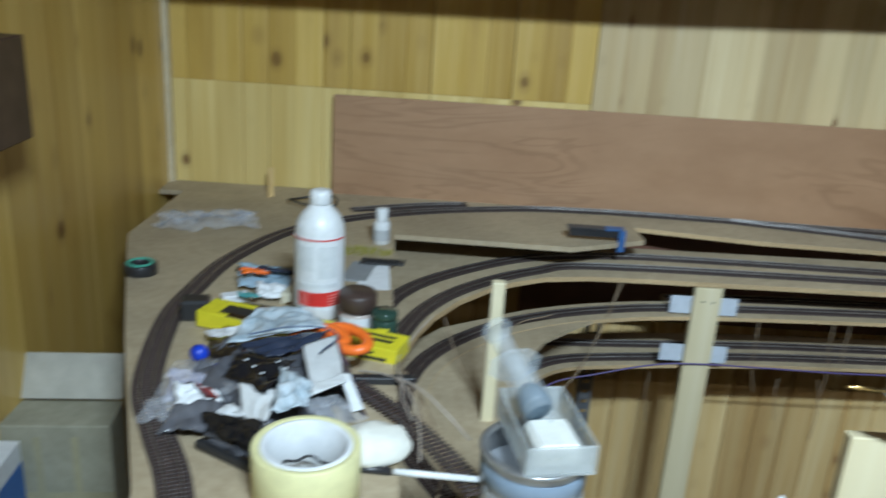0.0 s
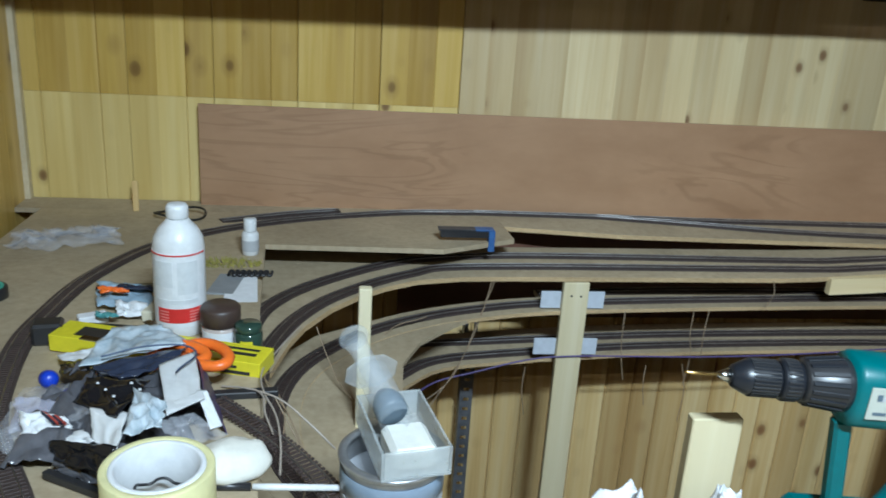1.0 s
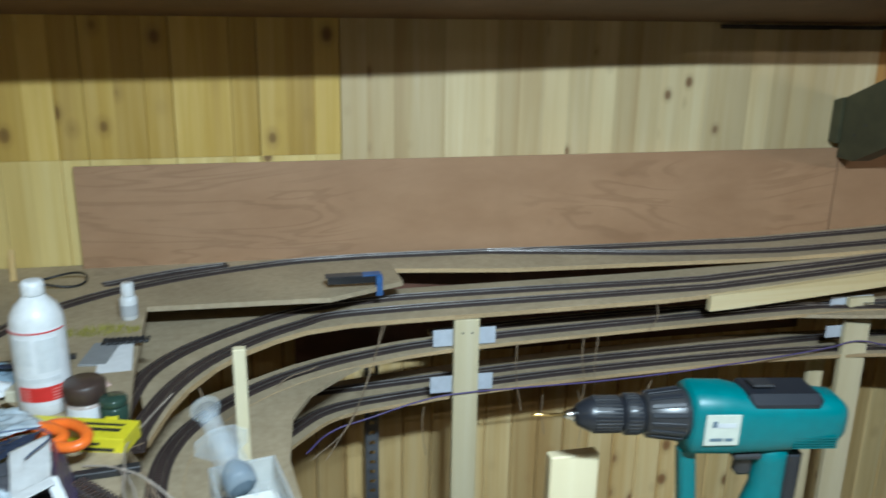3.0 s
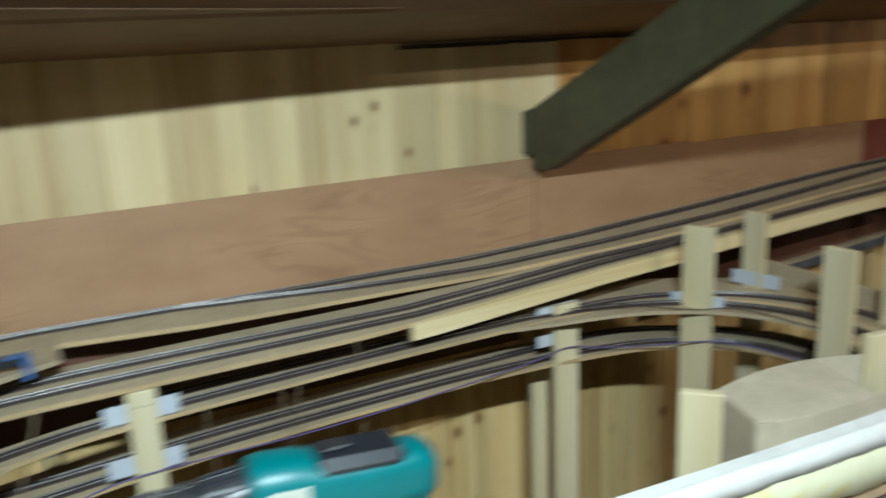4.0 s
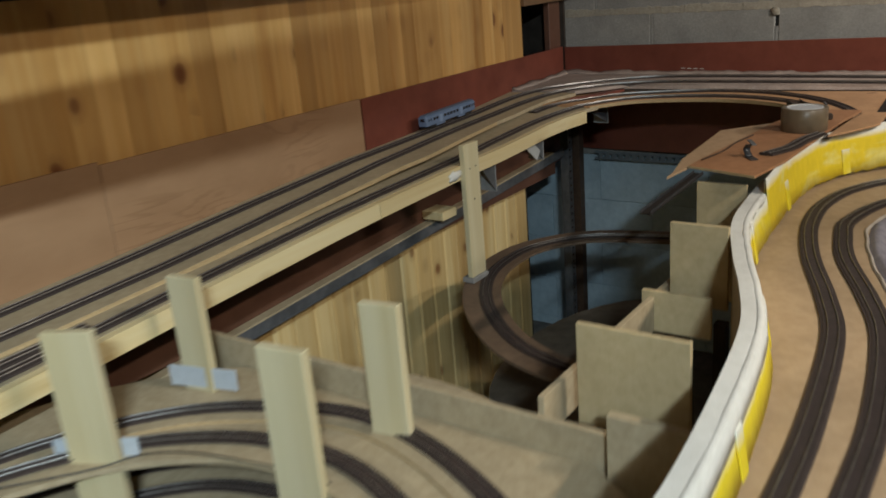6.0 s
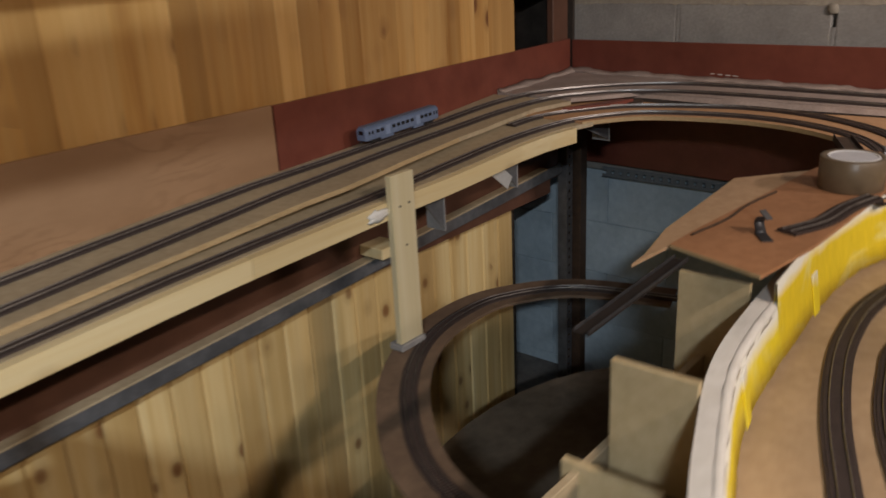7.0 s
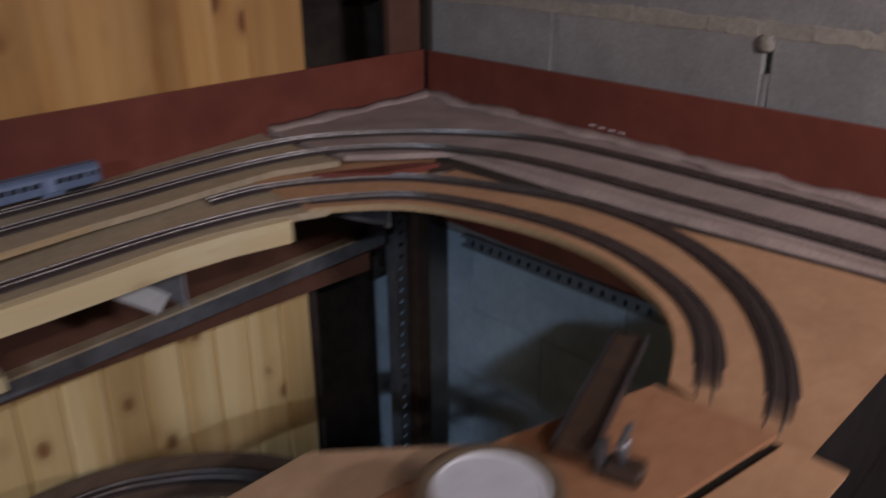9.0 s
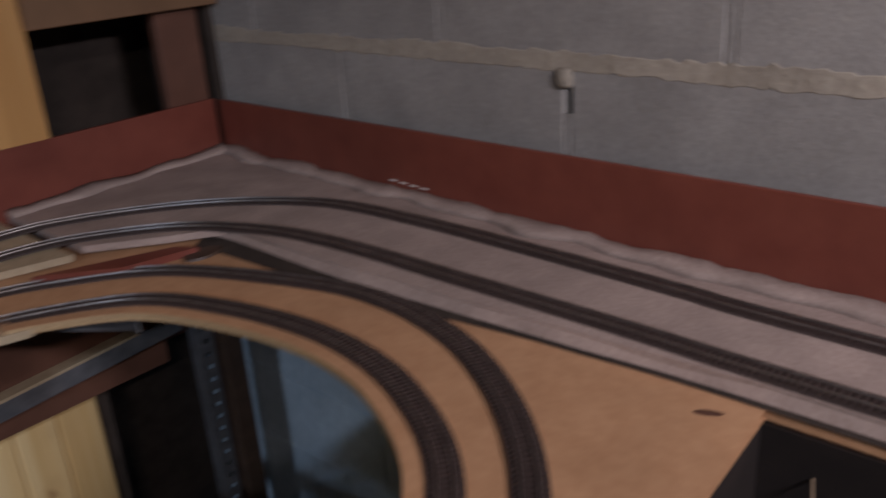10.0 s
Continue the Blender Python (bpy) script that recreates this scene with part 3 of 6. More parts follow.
for k, (x0, y0) in enumerate(path):
    y1 = 2.10 + (0.975 - 2.10) * k / (len(path) - 1)
    now = []
    for h in (0.0, -0.012):
        for i in range(7):
            u = i / 6
            x, y = x0 + (4.80 - x0) * u, y0 + (y1 - y0) * u
            now.append(corner.verts.new((x, y, 1.0135 + h)))
    if last:
        for i in range(6):
            corner.faces.new((last[i], last[i + 1], now[i + 1], now[i]))
            corner.faces.new((last[7 + i], now[7 + i], now[8 + i], last[8 + i]))
        corner.faces.new((last[0], now[0], now[7], last[7]))
        corner.faces.new((last[6], last[13], now[13], now[6]))
    last = now
box(corner, 4.703, 4.80, 0.2, 0.9748, 1.0015, 1.0135)
corner_thing = thing("corner_deck", "tan plywood corner deck with a curved cut-out", "board")
part("sheet", corner, CORNER_PLY, corner_thing)
part("sawn_edge", ribbon([Vector(q) for q in inner], lambda x, y: 1.0131, 0.0012, 0.0006, 0.011), PLY_EDGE, corner_thing, "pale sawn plywood edge")
raised = thing("raised_deck", "pinkish ballasted plywood deck raised along the block wall", "board")
part("sheet", sheet(
    [(4.50, 2.02), (4.60, 1.94), (4.690, 1.877), (4.684, 1.607), (4.692, 1.414), (4.703, 1.205), (4.714, 0.973), (4.714, 0.2), (4.985, 0.2), (4.985, 2.315), (4.50, 2.298)], lambda x, y: 1.0355, 0.012), BALLAST, raised)
# sloping shoulder of the raised deck, with a dark gap at its foot
SHOULDER = [(4.665, 1.93), (4.690, 1.877), (4.684, 1.607), (4.692, 1.414), (4.703, 1.205), (4.714, 0.973), (4.714, 0.2)]
bm, last = bmesh.new(), None
for p, d, n in sides(curve(SHOULDER, 0.03)):
    q = p - n * 0.007
    now = [bm.verts.new(v) for v in ((p.x + 0.002, p.y, 1.0352), (q.x, q.y, 1.0172), (p.x + 0.004, p.y, 1.0172))]
    if last:
        for i in range(3):
            bm.faces.new((last[i], last[(i + 1) % 3], now[(i + 1) % 3], now[i]))
    last = now
part("shoulder", bm, BALLAST, raised, "sloping edge of glued ballast")
foot = [(p, n) for p, d, n in sides(curve(SHOULDER, 0.03))]
part("open_joint", loft([(p.x - n.x * (0.014 + 0.060 * max(0, p.y - 1.25)), p.y - n.y * (0.014 + 0.060 * max(0, p.y - 1.25))) for p, n in foot], [(p.x + 0.004, p.y) for p, n in foot], lambda x, y: 1.0155, 0.001), DARK, raised, "dark open joint along the foot")

# back boards
deck("back_board", "brown hardboard backdrop along the boarded wall", boxed(-0.235, 1.98, 2.266, 2.274, 0.70, 1.175, 0.001), HARDBOARD)
deck("back_board", "brown hardboard backdrop at the foot of the strut", boxed(1.984, 2.623, 2.266, 2.274, 0.70, 1.168, 0.001), HARDBOARD)
deck("back_board", "brown hardboard backdrop behind the tracks", boxed(2.625, 3.536, 2.267, 2.275, 0.70, 1.160, 0.001), HARDBOARD)
# the corner board leans back from the line of the others
NORTH = lambda x: 2.266 + 0.036 * max(0.0, x - 3.54)
deck("back_board", "red-brown hardboard backdrop in the corner", loft([(3.54 + 0.0966 * k, NORTH(3.54 + 0.0966 * k)) for k in range(16)], [(3.54 + 0.0966 * k, NORTH(3.54 + 0.0966 * k) + 0.008) for k in range(16)], lambda x, y: 1.158 - 0.004 * max(0.0, x - 3.54), 0.50), HARDBOARD_RED)
# its top rises a little away from the corner
block_board = boxed(0.0, 0.008, -2.17, 0.052, 0.70, 1.146, 0.001)
for v in block_board.verts:
    v.co.z += 0.003 - 0.0118 * v.co.y if v.co.z > 1.0 else 0.0
bmesh.ops.transform(block_board, matrix=pose(4.997, 2.264, 0, 0, 0, -2.1), verts=block_board.verts)
deck("back_board", "red-brown hardboard along the block wall", block_board, HARDBOARD_RED)

# glued ballast smeared up against the boards in the corner
def smear(name, label, a, b, z, off, seed):
    """A wavy bank of ballast along the foot of a board, from a to b (x, y)."""
    a, b = Vector(a), Vector(b)
    d = (b - a).normalized()
    n, bm, last = Vector((d.y, -d.x)), bmesh.new(), None
    for k in range(int((b - a).length / 0.012) + 1):
        p = a + d * (0.012 * k)
        h = max(0.002, 0.011 + 0.011 * noise.noise(Vector((k * 0.11, seed, 0))) + 0.003 * noise.noise(Vector((k * 0.45, seed, 3))))
        w = max(0.012, off + 0.02 * noise.noise(Vector((k * 0.13, seed, 7))))
        pts = ((p, z + h), (p + n * (w * 0.35), z + h * 0.35), (p + n * w, z + 0.0004), (p, z - 0.002))
        now = [bm.verts.new((q.x, q.y, t)) for q, t in pts]
        if last:
            for i in range(4):
                bm.faces.new((last[i], last[(i + 1) % 4], now[(i + 1) % 4], now[i]))
        last = now
    return tagged(part(name, bm, BALLAST, None, smooth=True), label, "ballast", kind="stuff")


smear("ballast_bank", "pinkish glued ballast against the red-brown board", (4.9965, 2.314), (4.931, 0.5), 1.0355, 0.035, 1.0)
smear("ballast_bank", "pinkish glued ballast along the back board", (4.5, 2.299), (4.993, 2.3165), 1.0355, 0.03, 2.0)

# front fascia strip
strip_x = [1.36 + 0.1 * i for i in range(30)]
fascia = thing("fascia_strip", "planed pine strip along the front edge", "strip")
for run in (strip_x[:19], [3.1615] + strip_x[19:]):
    part("length", loft([(x, EDGE(x) - 0.021) for x in run], [(x, EDGE(x) - 0.001) for x in run], lambda x, y: FZ(x) - 0.001, 0.042), LATH_X, fascia)

# middle and lower levels
MID_OUT = [(0.10, 1.13), (0.035, 1.26), (0.015, 1.40), (0.03, 1.53), (0.085, 1.645), (0.195, 1.765), (0.33, 1.85), (0.48, 1.905), (0.64, 1.935), (1.0, 1.955), (1.6, 1.965), (2.0, 1.945), (2.2, 1.89), (2.38, 1.76), (2.485, 1.58), (2.515, 1.42), (2.47, 1.24), (2.36, 1.04), (2.22, 0.90), (2.05, 0.83)]
MID_IN = [(0.64, 1.998), (1.0, 2.02), (1.5, 2.01), (1.8, 1.95), (2.05, 1.885), (2.24, 1.77), (2.36, 1.60), (2.39, 1.42), (2.345, 1.25), (2.24, 1.09), (2.12, 0.98), (1.98, 0.90)]
mid_line = curve(MID_OUT, 0.04)
near_bend = [p for p in mid_line if p.x < 1.6 and p.y > 1.1]
far_bend = [p for p in mid_line if p not in near_bend[:-1] and p.x > 1.5]
edged_deck("middle_deck", "narrow tan plywood deck round the loop", ribbon(near_bend, mid_z, 0.045, 0.045, 0.01), [p - n * 0.045 for p, _, n in sides(near_bend)], mid_z, 0.010)
edged_deck("middle_deck", "broad tan plywood deck under the curved tracks", ribbon(far_bend, mid_z, 0.17, 0.045, 0.01), [p - n * 0.045 for p, _, n in sides(far_bend)], mid_z, 0.010)
bend_deck = bpy.data.objects["middle_deck.001"]
part("inner_sheet", ribbon([p for p in far_bend if p.y < 1.80 and p.x > 2.06], lambda x, y: MZ(x) - 0.006, -0.0445, 0.135, 0.008), PLY, bend_deck)
deck("loop_floor", "tan plywood floor inside the left loop", sheet([(0.47, 1.872), (0.40, 1.815), (0.31, 1.72), (0.265, 1.62), (0.25, 1.45), (0.27, 1.25), (0.24, 1.05), (0.10, 1.0), (0.02, 1.05), (-0.06, 1.25), (-0.06, 1.55), (0.08, 1.75), (0.28, 1.88)], lambda x, y: 0.7635, 0.009))
deck("middle_deck", "tan plywood strip of the middle level", ribbon(curve(MID_IN, 0.04), lambda x, y: MZ(x) - 0.003, 0.04, 0.06, 0.01))
LOW_OUT = [(0.16, 1.68), (0.26, 1.82), (0.38, 1.925), (0.62, 1.968), (1.0, 1.995), (1.6, 1.99), (2.0, 1.94), (2.2, 1.87), (2.36, 1.73), (2.42, 1.56), (2.43, 1.40), (2.37, 1.2)]
LOW_IN = [(0.34, 2.02), (0.62, 2.04), (1.0, 2.06), (1.6, 2.055), (2.1, 2.03), (2.32, 1.90), (2.46, 1.73), (2.50, 1.50)]
edged_deck("lower_deck", "tan plywood deck of the lower level", ribbon(curve(LOW_OUT, 0.04), low_z, 0.14, 0.04, 0.01), [p - n * 0.04 for p, _, n in sides(curve(LOW_OUT, 0.04))], low_z, 0.010)

# ---- tracks ----
railway(LOOP, loop_z, "black model railway track curving round the loop board", near=lambda p: True)
railway([(0.50, 2.245), (0.758, 2.240), (1.1, 2.226), (1.6, 2.220), (2.2, 2.212), (3.0, 2.212), (3.6, 2.216), (4.0, 2.225), (4.3, 2.222), (4.45, 2.198), (4.58, 2.145), (4.715, 2.046), (4.81, 1.93), (4.868, 1.80), (4.882, 1.62), (4.880, 1.40), (4.870, 1.15), (4.862, 1.0), (4.855, 0.3)], back_z, "brown-black model railway track along the back board")
railway([(0.85, 2.236), (1.1, 2.19), (1.36, 2.14), (1.7, 2.11), (2.1, 2.098), (2.75, 2.082), (3.4, 2.108), (3.8, 2.135), (4.15, 2.140), (4.38, 2.112), (4.51, 2.060), (4.642, 1.955), (4.715, 1.81), (4.740, 1.645), (4.741, 1.40), (4.740, 1.15), (4.735, 0.95), (4.733, 0.3)], back_z, "brown-black model railway track beside the back track")
railway([(-0.05, 1.42), (-0.045, 1.55), (-0.016, 1.688), (0.08, 1.821), (0.266, 1.963), (0.46, 2.018), (0.7, 2.028), (1.3, 2.01), (2.0, 1.998), (2.36, 1.985)], front_z, "brown-black model railway track on the front deck")
railway([(-0.012, 1.36), (-0.008, 1.45), (0.04, 1.617), (0.13, 1.755), (0.288, 1.884), (0.473, 1.945), (1.2, 1.945), (2.0, 1.945), (3.0, 1.962), (3.6, 1.975)] + BEND + [(4.19, 1.045), (4.11, 1.03)], front_z, "brown-black model railway track at the front edge")
railway([(4.205, 2.042), (4.30, 2.022), (4.42, 1.965), (4.555, 1.84), (4.648, 1.61), (4.662, 1.47), (4.634, 1.338), (4.577, 1.228), (4.504, 1.138), (4.420, 1.068), (4.33, 1.015), (4.264, 0.992), (4.222, 0.981)], front_z, "brown-black model railway track curving over the corner deck")
railway(MID_OUT, mid_z, "brown-black model railway track of the middle level")
railway(MID_IN, mid_z, "brown-black inner track of the middle level")
railway(LOW_OUT, low_z, "brown-black model railway track of the lower level")
railway(LOW_IN, low_z, "brown-black back track of the lower level")

# ---- front board with the curved wall ----
WALL_LINE = [(1.10, 0.80), (1.5, 0.785), (1.938, 0.78), (2.25, 0.788), (2.454, 0.804), (2.691, 0.835), (2.85, 0.882), (3.0, 0.938), (3.2, 0.998), (3.45, 1.022), (3.70, 1.03), (3.90, 1.0), (4.05, 0.92), (4.15, 0.80), (4.18, 0.6), (4.18, 0.3)]
S1 = [(1.15, 0.73), (1.7, 0.732), (2.116, 0.732), (2.41, 0.738), (2.63, 0.747), (2.907, 0.776), (3.074, 0.821), (3.271, 0.889), (3.43, 0.930), (3.55, 0.948), (3.68, 0.95), (3.82, 0.92), (3.95, 0.84), (4.02, 0.72), (4.02, 0.4)]
S2 = [(1.15, 0.665), (1.7, 0.668), (2.148, 0.672), (2.443, 0.672), (2.67, 0.676), (2.934, 0.708), (3.098, 0.756), (3.291, 0.828), (3.43, 0.86), (3.56, 0.872), (3.74, 0.82), (3.84, 0.70), (3.86, 0.5)]
board_z = lambda x, y: 0.90
deck("front_board", "tan plywood board with two winding tracks", sheet([(1.05, -0.30), (4.18, -0.30)] + [(q[0], q[1]) for q in WALL_LINE[::-1]] + [(1.05, 0.80)], board_z, 0.012), FRONT_PLY)
railway(S1, board_z, "brown-black model railway track winding along the yellow wall", near=lambda p: 1.9 < p.x < 3.5)
railway(S2, board_z, "brown-black model railway track winding beside the outer one", near=lambda p: 1.9 < p.x < 3.5)
bank = thing("scenery_wall", "low curved wall, white on top and yellow inside", "wall")
line = curve(WALL_LINE, 0.03)
part("core", ribbon(line, lambda x, y: 0.985, 0.022, 0.004, 0.30), PLY, bank)
part("white_top", ribbon(line, lambda x, y: 0.996 + 0.0012 * noise.noise(Vector((x * 30, y * 30, 0))), 0.027, -0.003, 0.012), WHITE_PAINT, bank, "white painted flat top")


def skin(points, rows, seed):
    """A wall-length skin; each row is (offset, height, jag across, jag in height)."""
    bm, last = bmesh.new(), None
    for p, d, n in sides(points):
        j = noise.noise(Vector((p.x * 26, p.y * 26, seed))) + 0.5 * noise.noise(Vector((p.x * 90, p.y * 90, seed)))
        now = []
        for off, h, jo, jh in rows:
            q = p - n * (off + jo * j)
            now.append(bm.verts.new((q.x, q.y, h + jh * j)))
        if last:
            for i in range(len(rows)):
                k = (i + 1) % len(rows)
                bm.faces.new((last[i], last[k], now[k], now[i]))
        last = now
    return bm


fine = curve(WALL_LINE, 0.008)
FACE = [(0.0045, 0.9900, 0, 0), (0.0072, 0.9895, 0.0005, 0), (0.0135, 0.945, 0.001, 0), (0.0200, 0.909, 0.001, 0.007), (0.0045, 0.909, 0, 0.007)]
low_run = [q for q in fine if q.x < 3.40 and q.y > 0.75]
high_run = fine[len(low_run) - 2:]
part("plaster_band", skin(low_run, [(-0.0070, 0.9945, 0, 0), (-0.0010, 0.9985, 0, 0.0012), (0.0060, 0.9945, 0.001, 0.001), (0.0080, 0.9850, 0.0008, 0.007), (0.0040, 0.9860, 0, 0.006), (-0.0070, 0.9855, 0, 0)], 3.0), WHITE_PAINT, bank, "ragged white plaster below the top", True)
part("yellow_face", skin(high_run, [(0.0005, 1.0290, 0, 0), (0.0040, 1.0285, 0.0005, 0.0005), (0.0075, 0.990, 0.0006, 0)] + FACE[2:], 9.0), YELLOW_FULL, bank, "thickly painted higher yellow face", True)
part("yellow_face", skin([q for q in low_run if q.x > 2.09], FACE, 9.0), YELLOW, bank, "thickly painted yellow face", True)
part("white_upper_face", skin([q for q in fine if q.x < 2.82 and q.y > 0.75], [(-0.004, 0.9965, 0, 0.001), (0.0085, 0.9930, 0.0012, 0.001), (0.0118, 0.9660, 0.0012, 0.006), (0.0100, 0.9660, 0, 0.006), (-0.004, 0.9900, 0, 0)], 5.0), WHITE_PAINT, bank, "white plaster run down over the yellow", True)
part("pale_face", skin([q for q in fine if q.x < 2.09 and q.y > 0.75], FACE, 9.0), YELLOW_PALE, bank, "thinly painted yellow face", True)
rng = random.Random(8)
for k, (p, d, n) in enumerate(sides(line)):
    if k % 13 == 6 and p.x > 2.1:
        lip = boxed(-0.014, 0.014, -0.002, 0.0015, 0.0, 0.074 + rng.uniform(-0.010, 0.003), 0.001, pose(0, -0.0215, 0.905 + rng.uniform(0, 0.006), -9, 0, 0))
        bmesh.ops.transform(lip, matrix=pose(p.x, p.y, 0, 0, 0, math.degrees(math.atan2(d.y, d.x)) + rng.uniform(-4, 4)), verts=lip.verts)
        part("joint_plate", lip, YELLOW, bank, "yellow plate over a joint")
deck("rear_board", "tan board at the front of the well", boxed(-0.18, 1.05, -0.35, 0.85, 0.923, 0.935))

# ---- posts ----
def post(cx, cy, wx, wy, z0, z1, label, rz=0.0):
    t = tagged(part("post", boxed(-wx / 2, wx / 2, -wy / 2, wy / 2, 0, z1 - z0, 0.0015), LATH, None), label, "post", "pine posts")
    t.matrix_world = pose(cx, cy, z0, 0, 0, rz)
    return t


post(0.703, 1.89, 0.064, 0.018, BASE, 0.846, "planed pine post under the front deck")
post(1.862, 1.935, 0.08, 0.018, BASE, 0.812, "planed pine post under the front deck")
post(2.20, 1.768, 0.018, 0.088, BASE, 1.02, "planed pine post beside the curved tracks", 27)
post(2.458, 1.806, 0.018, 0.072, BASE, 1.018, "planed pine post beside the curved tracks", 8)
post(2.31, 1.40, 0.018, 0.085, BASE, 1.018, "planed pine post inside the curved tracks", 8)
post(2.496, 1.368, 0.018, 0.072, 0.745, 1.022, "planed pine post outside the curved tracks", 8)
post(3.583, 1.911, 0.076, 0.018, 0.620, 1.029, "planed pine post in front of the fascia strip")
post(1.868, 2.085, 0.055, 0.018, BASE, 0.60, "planed pine post behind the lower deck")
post(0.17, 1.378, 0.022, 0.018, BASE, 1.03, "slim pine post in the loop")
post(0.590, 0.916, 0.066, 0.018, BASE, 1.05, "planed pine post in the well")
post(1.43, 0.965, 0.065, 0.018, BASE, 1.02, "planed pine post in the well", -45)
post(1.85, 0.965, 0.065, 0.018, BASE, 1.03, "planed pine post in the well", -10)

tagged(part("foot_plate", boxed(3.540, 3.624, 1.896, 1.938, 0.603, 0.6195, 0.002), GREY_PAINT, None), "grey plate under the foot of the post", "plate")

# platform with the tape roll
deck("platform", "reddish plywood platform over the well", sheet([(3.445, 1.203), (3.527, 1.199), (3.81, 1.171), (4.0, 1.155), (4.209, 1.103), (4.219, 0.970), (4.05, 0.988), (3.96, 0.994), (3.864, 0.998), (3.70, 1.006), (3.555, 1.014), (3.39, 1.038)], lambda x, y: 1.036, 0.006), PLY_RED)
side_strip = thing("platform", "tan plywood strip beside the platform", "board")
part("sheet", sheet([(3.345, 1.218), (3.40, 1.221), (3.52, 1.245), (3.88, 1.265), (4.01, 1.157), (3.81, 1.175), (3.527, 1.203), (3.447, 1.207)], lambda x, y: 1.032, 0.006), PLY_WARM, side_strip)
part("sawn_edge", ribbon([Vector(q) for q in ((3.40, 1.2215), (3.52, 1.2455), (3.88, 1.2655), (4.01, 1.1575))], lambda x, y: 1.0316, 0.0012, -0.0002, 0.0052), PLY_EDGE, side_strip, "pale sawn plywood edge")

part("sawn_edge", ribbon([Vector((3.39, 1.038)), Vector((3.445, 1.203))], lambda x, y: 1.0355, 0.002, -0.0003, 0.0052), PLY_EDGE, [o for o in bpy.data.objects if o.name == "platform"][0], "pale sawn plywood edge")

end_ledge = thing("corner_ledge", "tan plywood ledge between platform and yellow wall", "board")
part("sheet", sheet([(3.87, 0.988), (3.96, 0.984), (4.05, 0.978), (4.216, 0.960), (4.216, 0.90), (4.05, 0.895), (3.95, 0.943)], lambda x, y: 1.031, 0.005), CORNER_PLY, end_ledge)
# near-black strip colours in the shadow under the platform's side
part("open_joint", sheet([(3.86, 0.999), (4.22, 0.972), (4.22, 0.955), (3.86, 0.983)], lambda x, y: 1.0255, 0.003), PIT_BLACK, end_ledge, "black strip for the shade in the gap beside the platform")
part("sawn_edge", ribbon([Vector((4.209, 1.104)), Vector((4.2195, 0.970))], lambda x, y: 1.0356, 0.0022, -0.0002, 0.009), CORNER_PLY, bpy.data.objects["platform"], "pale sawn plywood end")

# far loop
FAR = [(3.15, 1.25), (3.175, 1.43), (3.255, 1.60), (3.43, 1.78), (3.62, 1.89), (3.80, 1.92), (3.95, 1.89), (4.10, 1.76), (4.18, 1.5)]
far_z = lambda x, y: 0.60
deck("far_loop_board", "thin dark brown plywood ring low in the well", ribbon(curve(FAR, 0.04), far_z, 0.07, 0.045, 0.008), RING_PLY)
railway(FAR, far_z, "dark model railway track on the low ring")

# ---- more materials ----
RED_PRINT = plain("red_print", (0.62, 0.035, 0.03), 0.4)
GREY_PRINT = plain("grey_print", (0.45, 0.46, 0.47), 0.5)
BLACK_PLASTIC = plain("black_plastic", (0.025, 0.025, 0.027), 0.35)
BROWN_CAP = plain("brown_cap", (0.055, 0.035, 0.028), 0.45)
GREEN_GLASS = plain("dark_green_glass", (0.03, 0.06, 0.045), 0.12)
YELLOW_CARD = plain("yellow_card", (0.70, 0.62, 0.02), 0.4)
ORANGE_PLASTIC = plain("orange_plastic", (0.85, 0.17, 0.02), 0.35)
TEAL = plain("teal_plastic", (0.003, 0.125, 0.135), 0.42)
CHUCK = plain("black_chuck_rubber", (0.013, 0.015, 0.02), 0.36)
CHROME = plain("bright_steel", (0.62, 0.62, 0.60), 0.22, 1.0)
BRASS = plain("gold_drill_steel", (0.75, 0.52, 0.20), 0.3, 1.0)
PAPER = plain("white_paper", (0.74, 0.75, 0.76), 0.7)
FOIL = surface("grey_blue_film", (0.34, 0.42, 0.48), (0.66, 0.72, 0.76), 45, 0.22, 0.35, 0.002, coarse=14)
BLACK_FILM = plain("black_film", (0.012, 0.012, 0.014), 0.12)
GREY_FILM = surface("smoky_film", (0.055, 0.055, 0.062), (0.17, 0.17, 0.19), 18, 0.13, 0.1)
CLEAR_FILM = plain("clear_film", (0.86, 0.88, 0.94), 0.07, 0.0, 0.0, 0.13)
PURPLE_FILM = plain("dark_purple_card", (0.07, 0.05, 0.13), 0.4)
BLUE_PLASTIC = plain("blue_plastic", (0.015, 0.05, 0.50), 0.35)
BLUE_PAINT = surface("worn_blue_paint", (0.03, 0.09, 0.26), (0.06, 0.15, 0.36), 60, 0.45, 0.2)
CREAM_TAPE = plain("cream_masking_tape", (0.72, 0.68, 0.36), 0.5)
TAPE_CORE = plain("white_card_core", (0.72, 0.73, 0.74), 0.65)
BROWN_TAPE = plain("brown_packing_tape", (0.17, 0.128, 0.082), 0.35)
TIN_METAL = surface("grey_tin_metal", (0.34, 0.35, 0.37), (0.52, 0.53, 0.54), 35, 0.35, 0.05, metal=0.8)
TIN_BLUE = plain("blue_tin_print", (0.22, 0.28, 0.36), 0.35)
ACRYLIC = plain("frosted_clear_plastic", (0.70, 0.74, 0.74), 0.2, 0.0, 0.3, 0.5)
MILKY = plain("milky_syringe_plastic", (0.62, 0.68, 0.72), 0.35, 0.0, 0.0, 0.20)
GLUE_WHITE = plain("white_glue", (0.74, 0.74, 0.69), 0.6)
GREY_RUBBER = plain("grey_rubber", (0.09, 0.13, 0.17), 0.45)
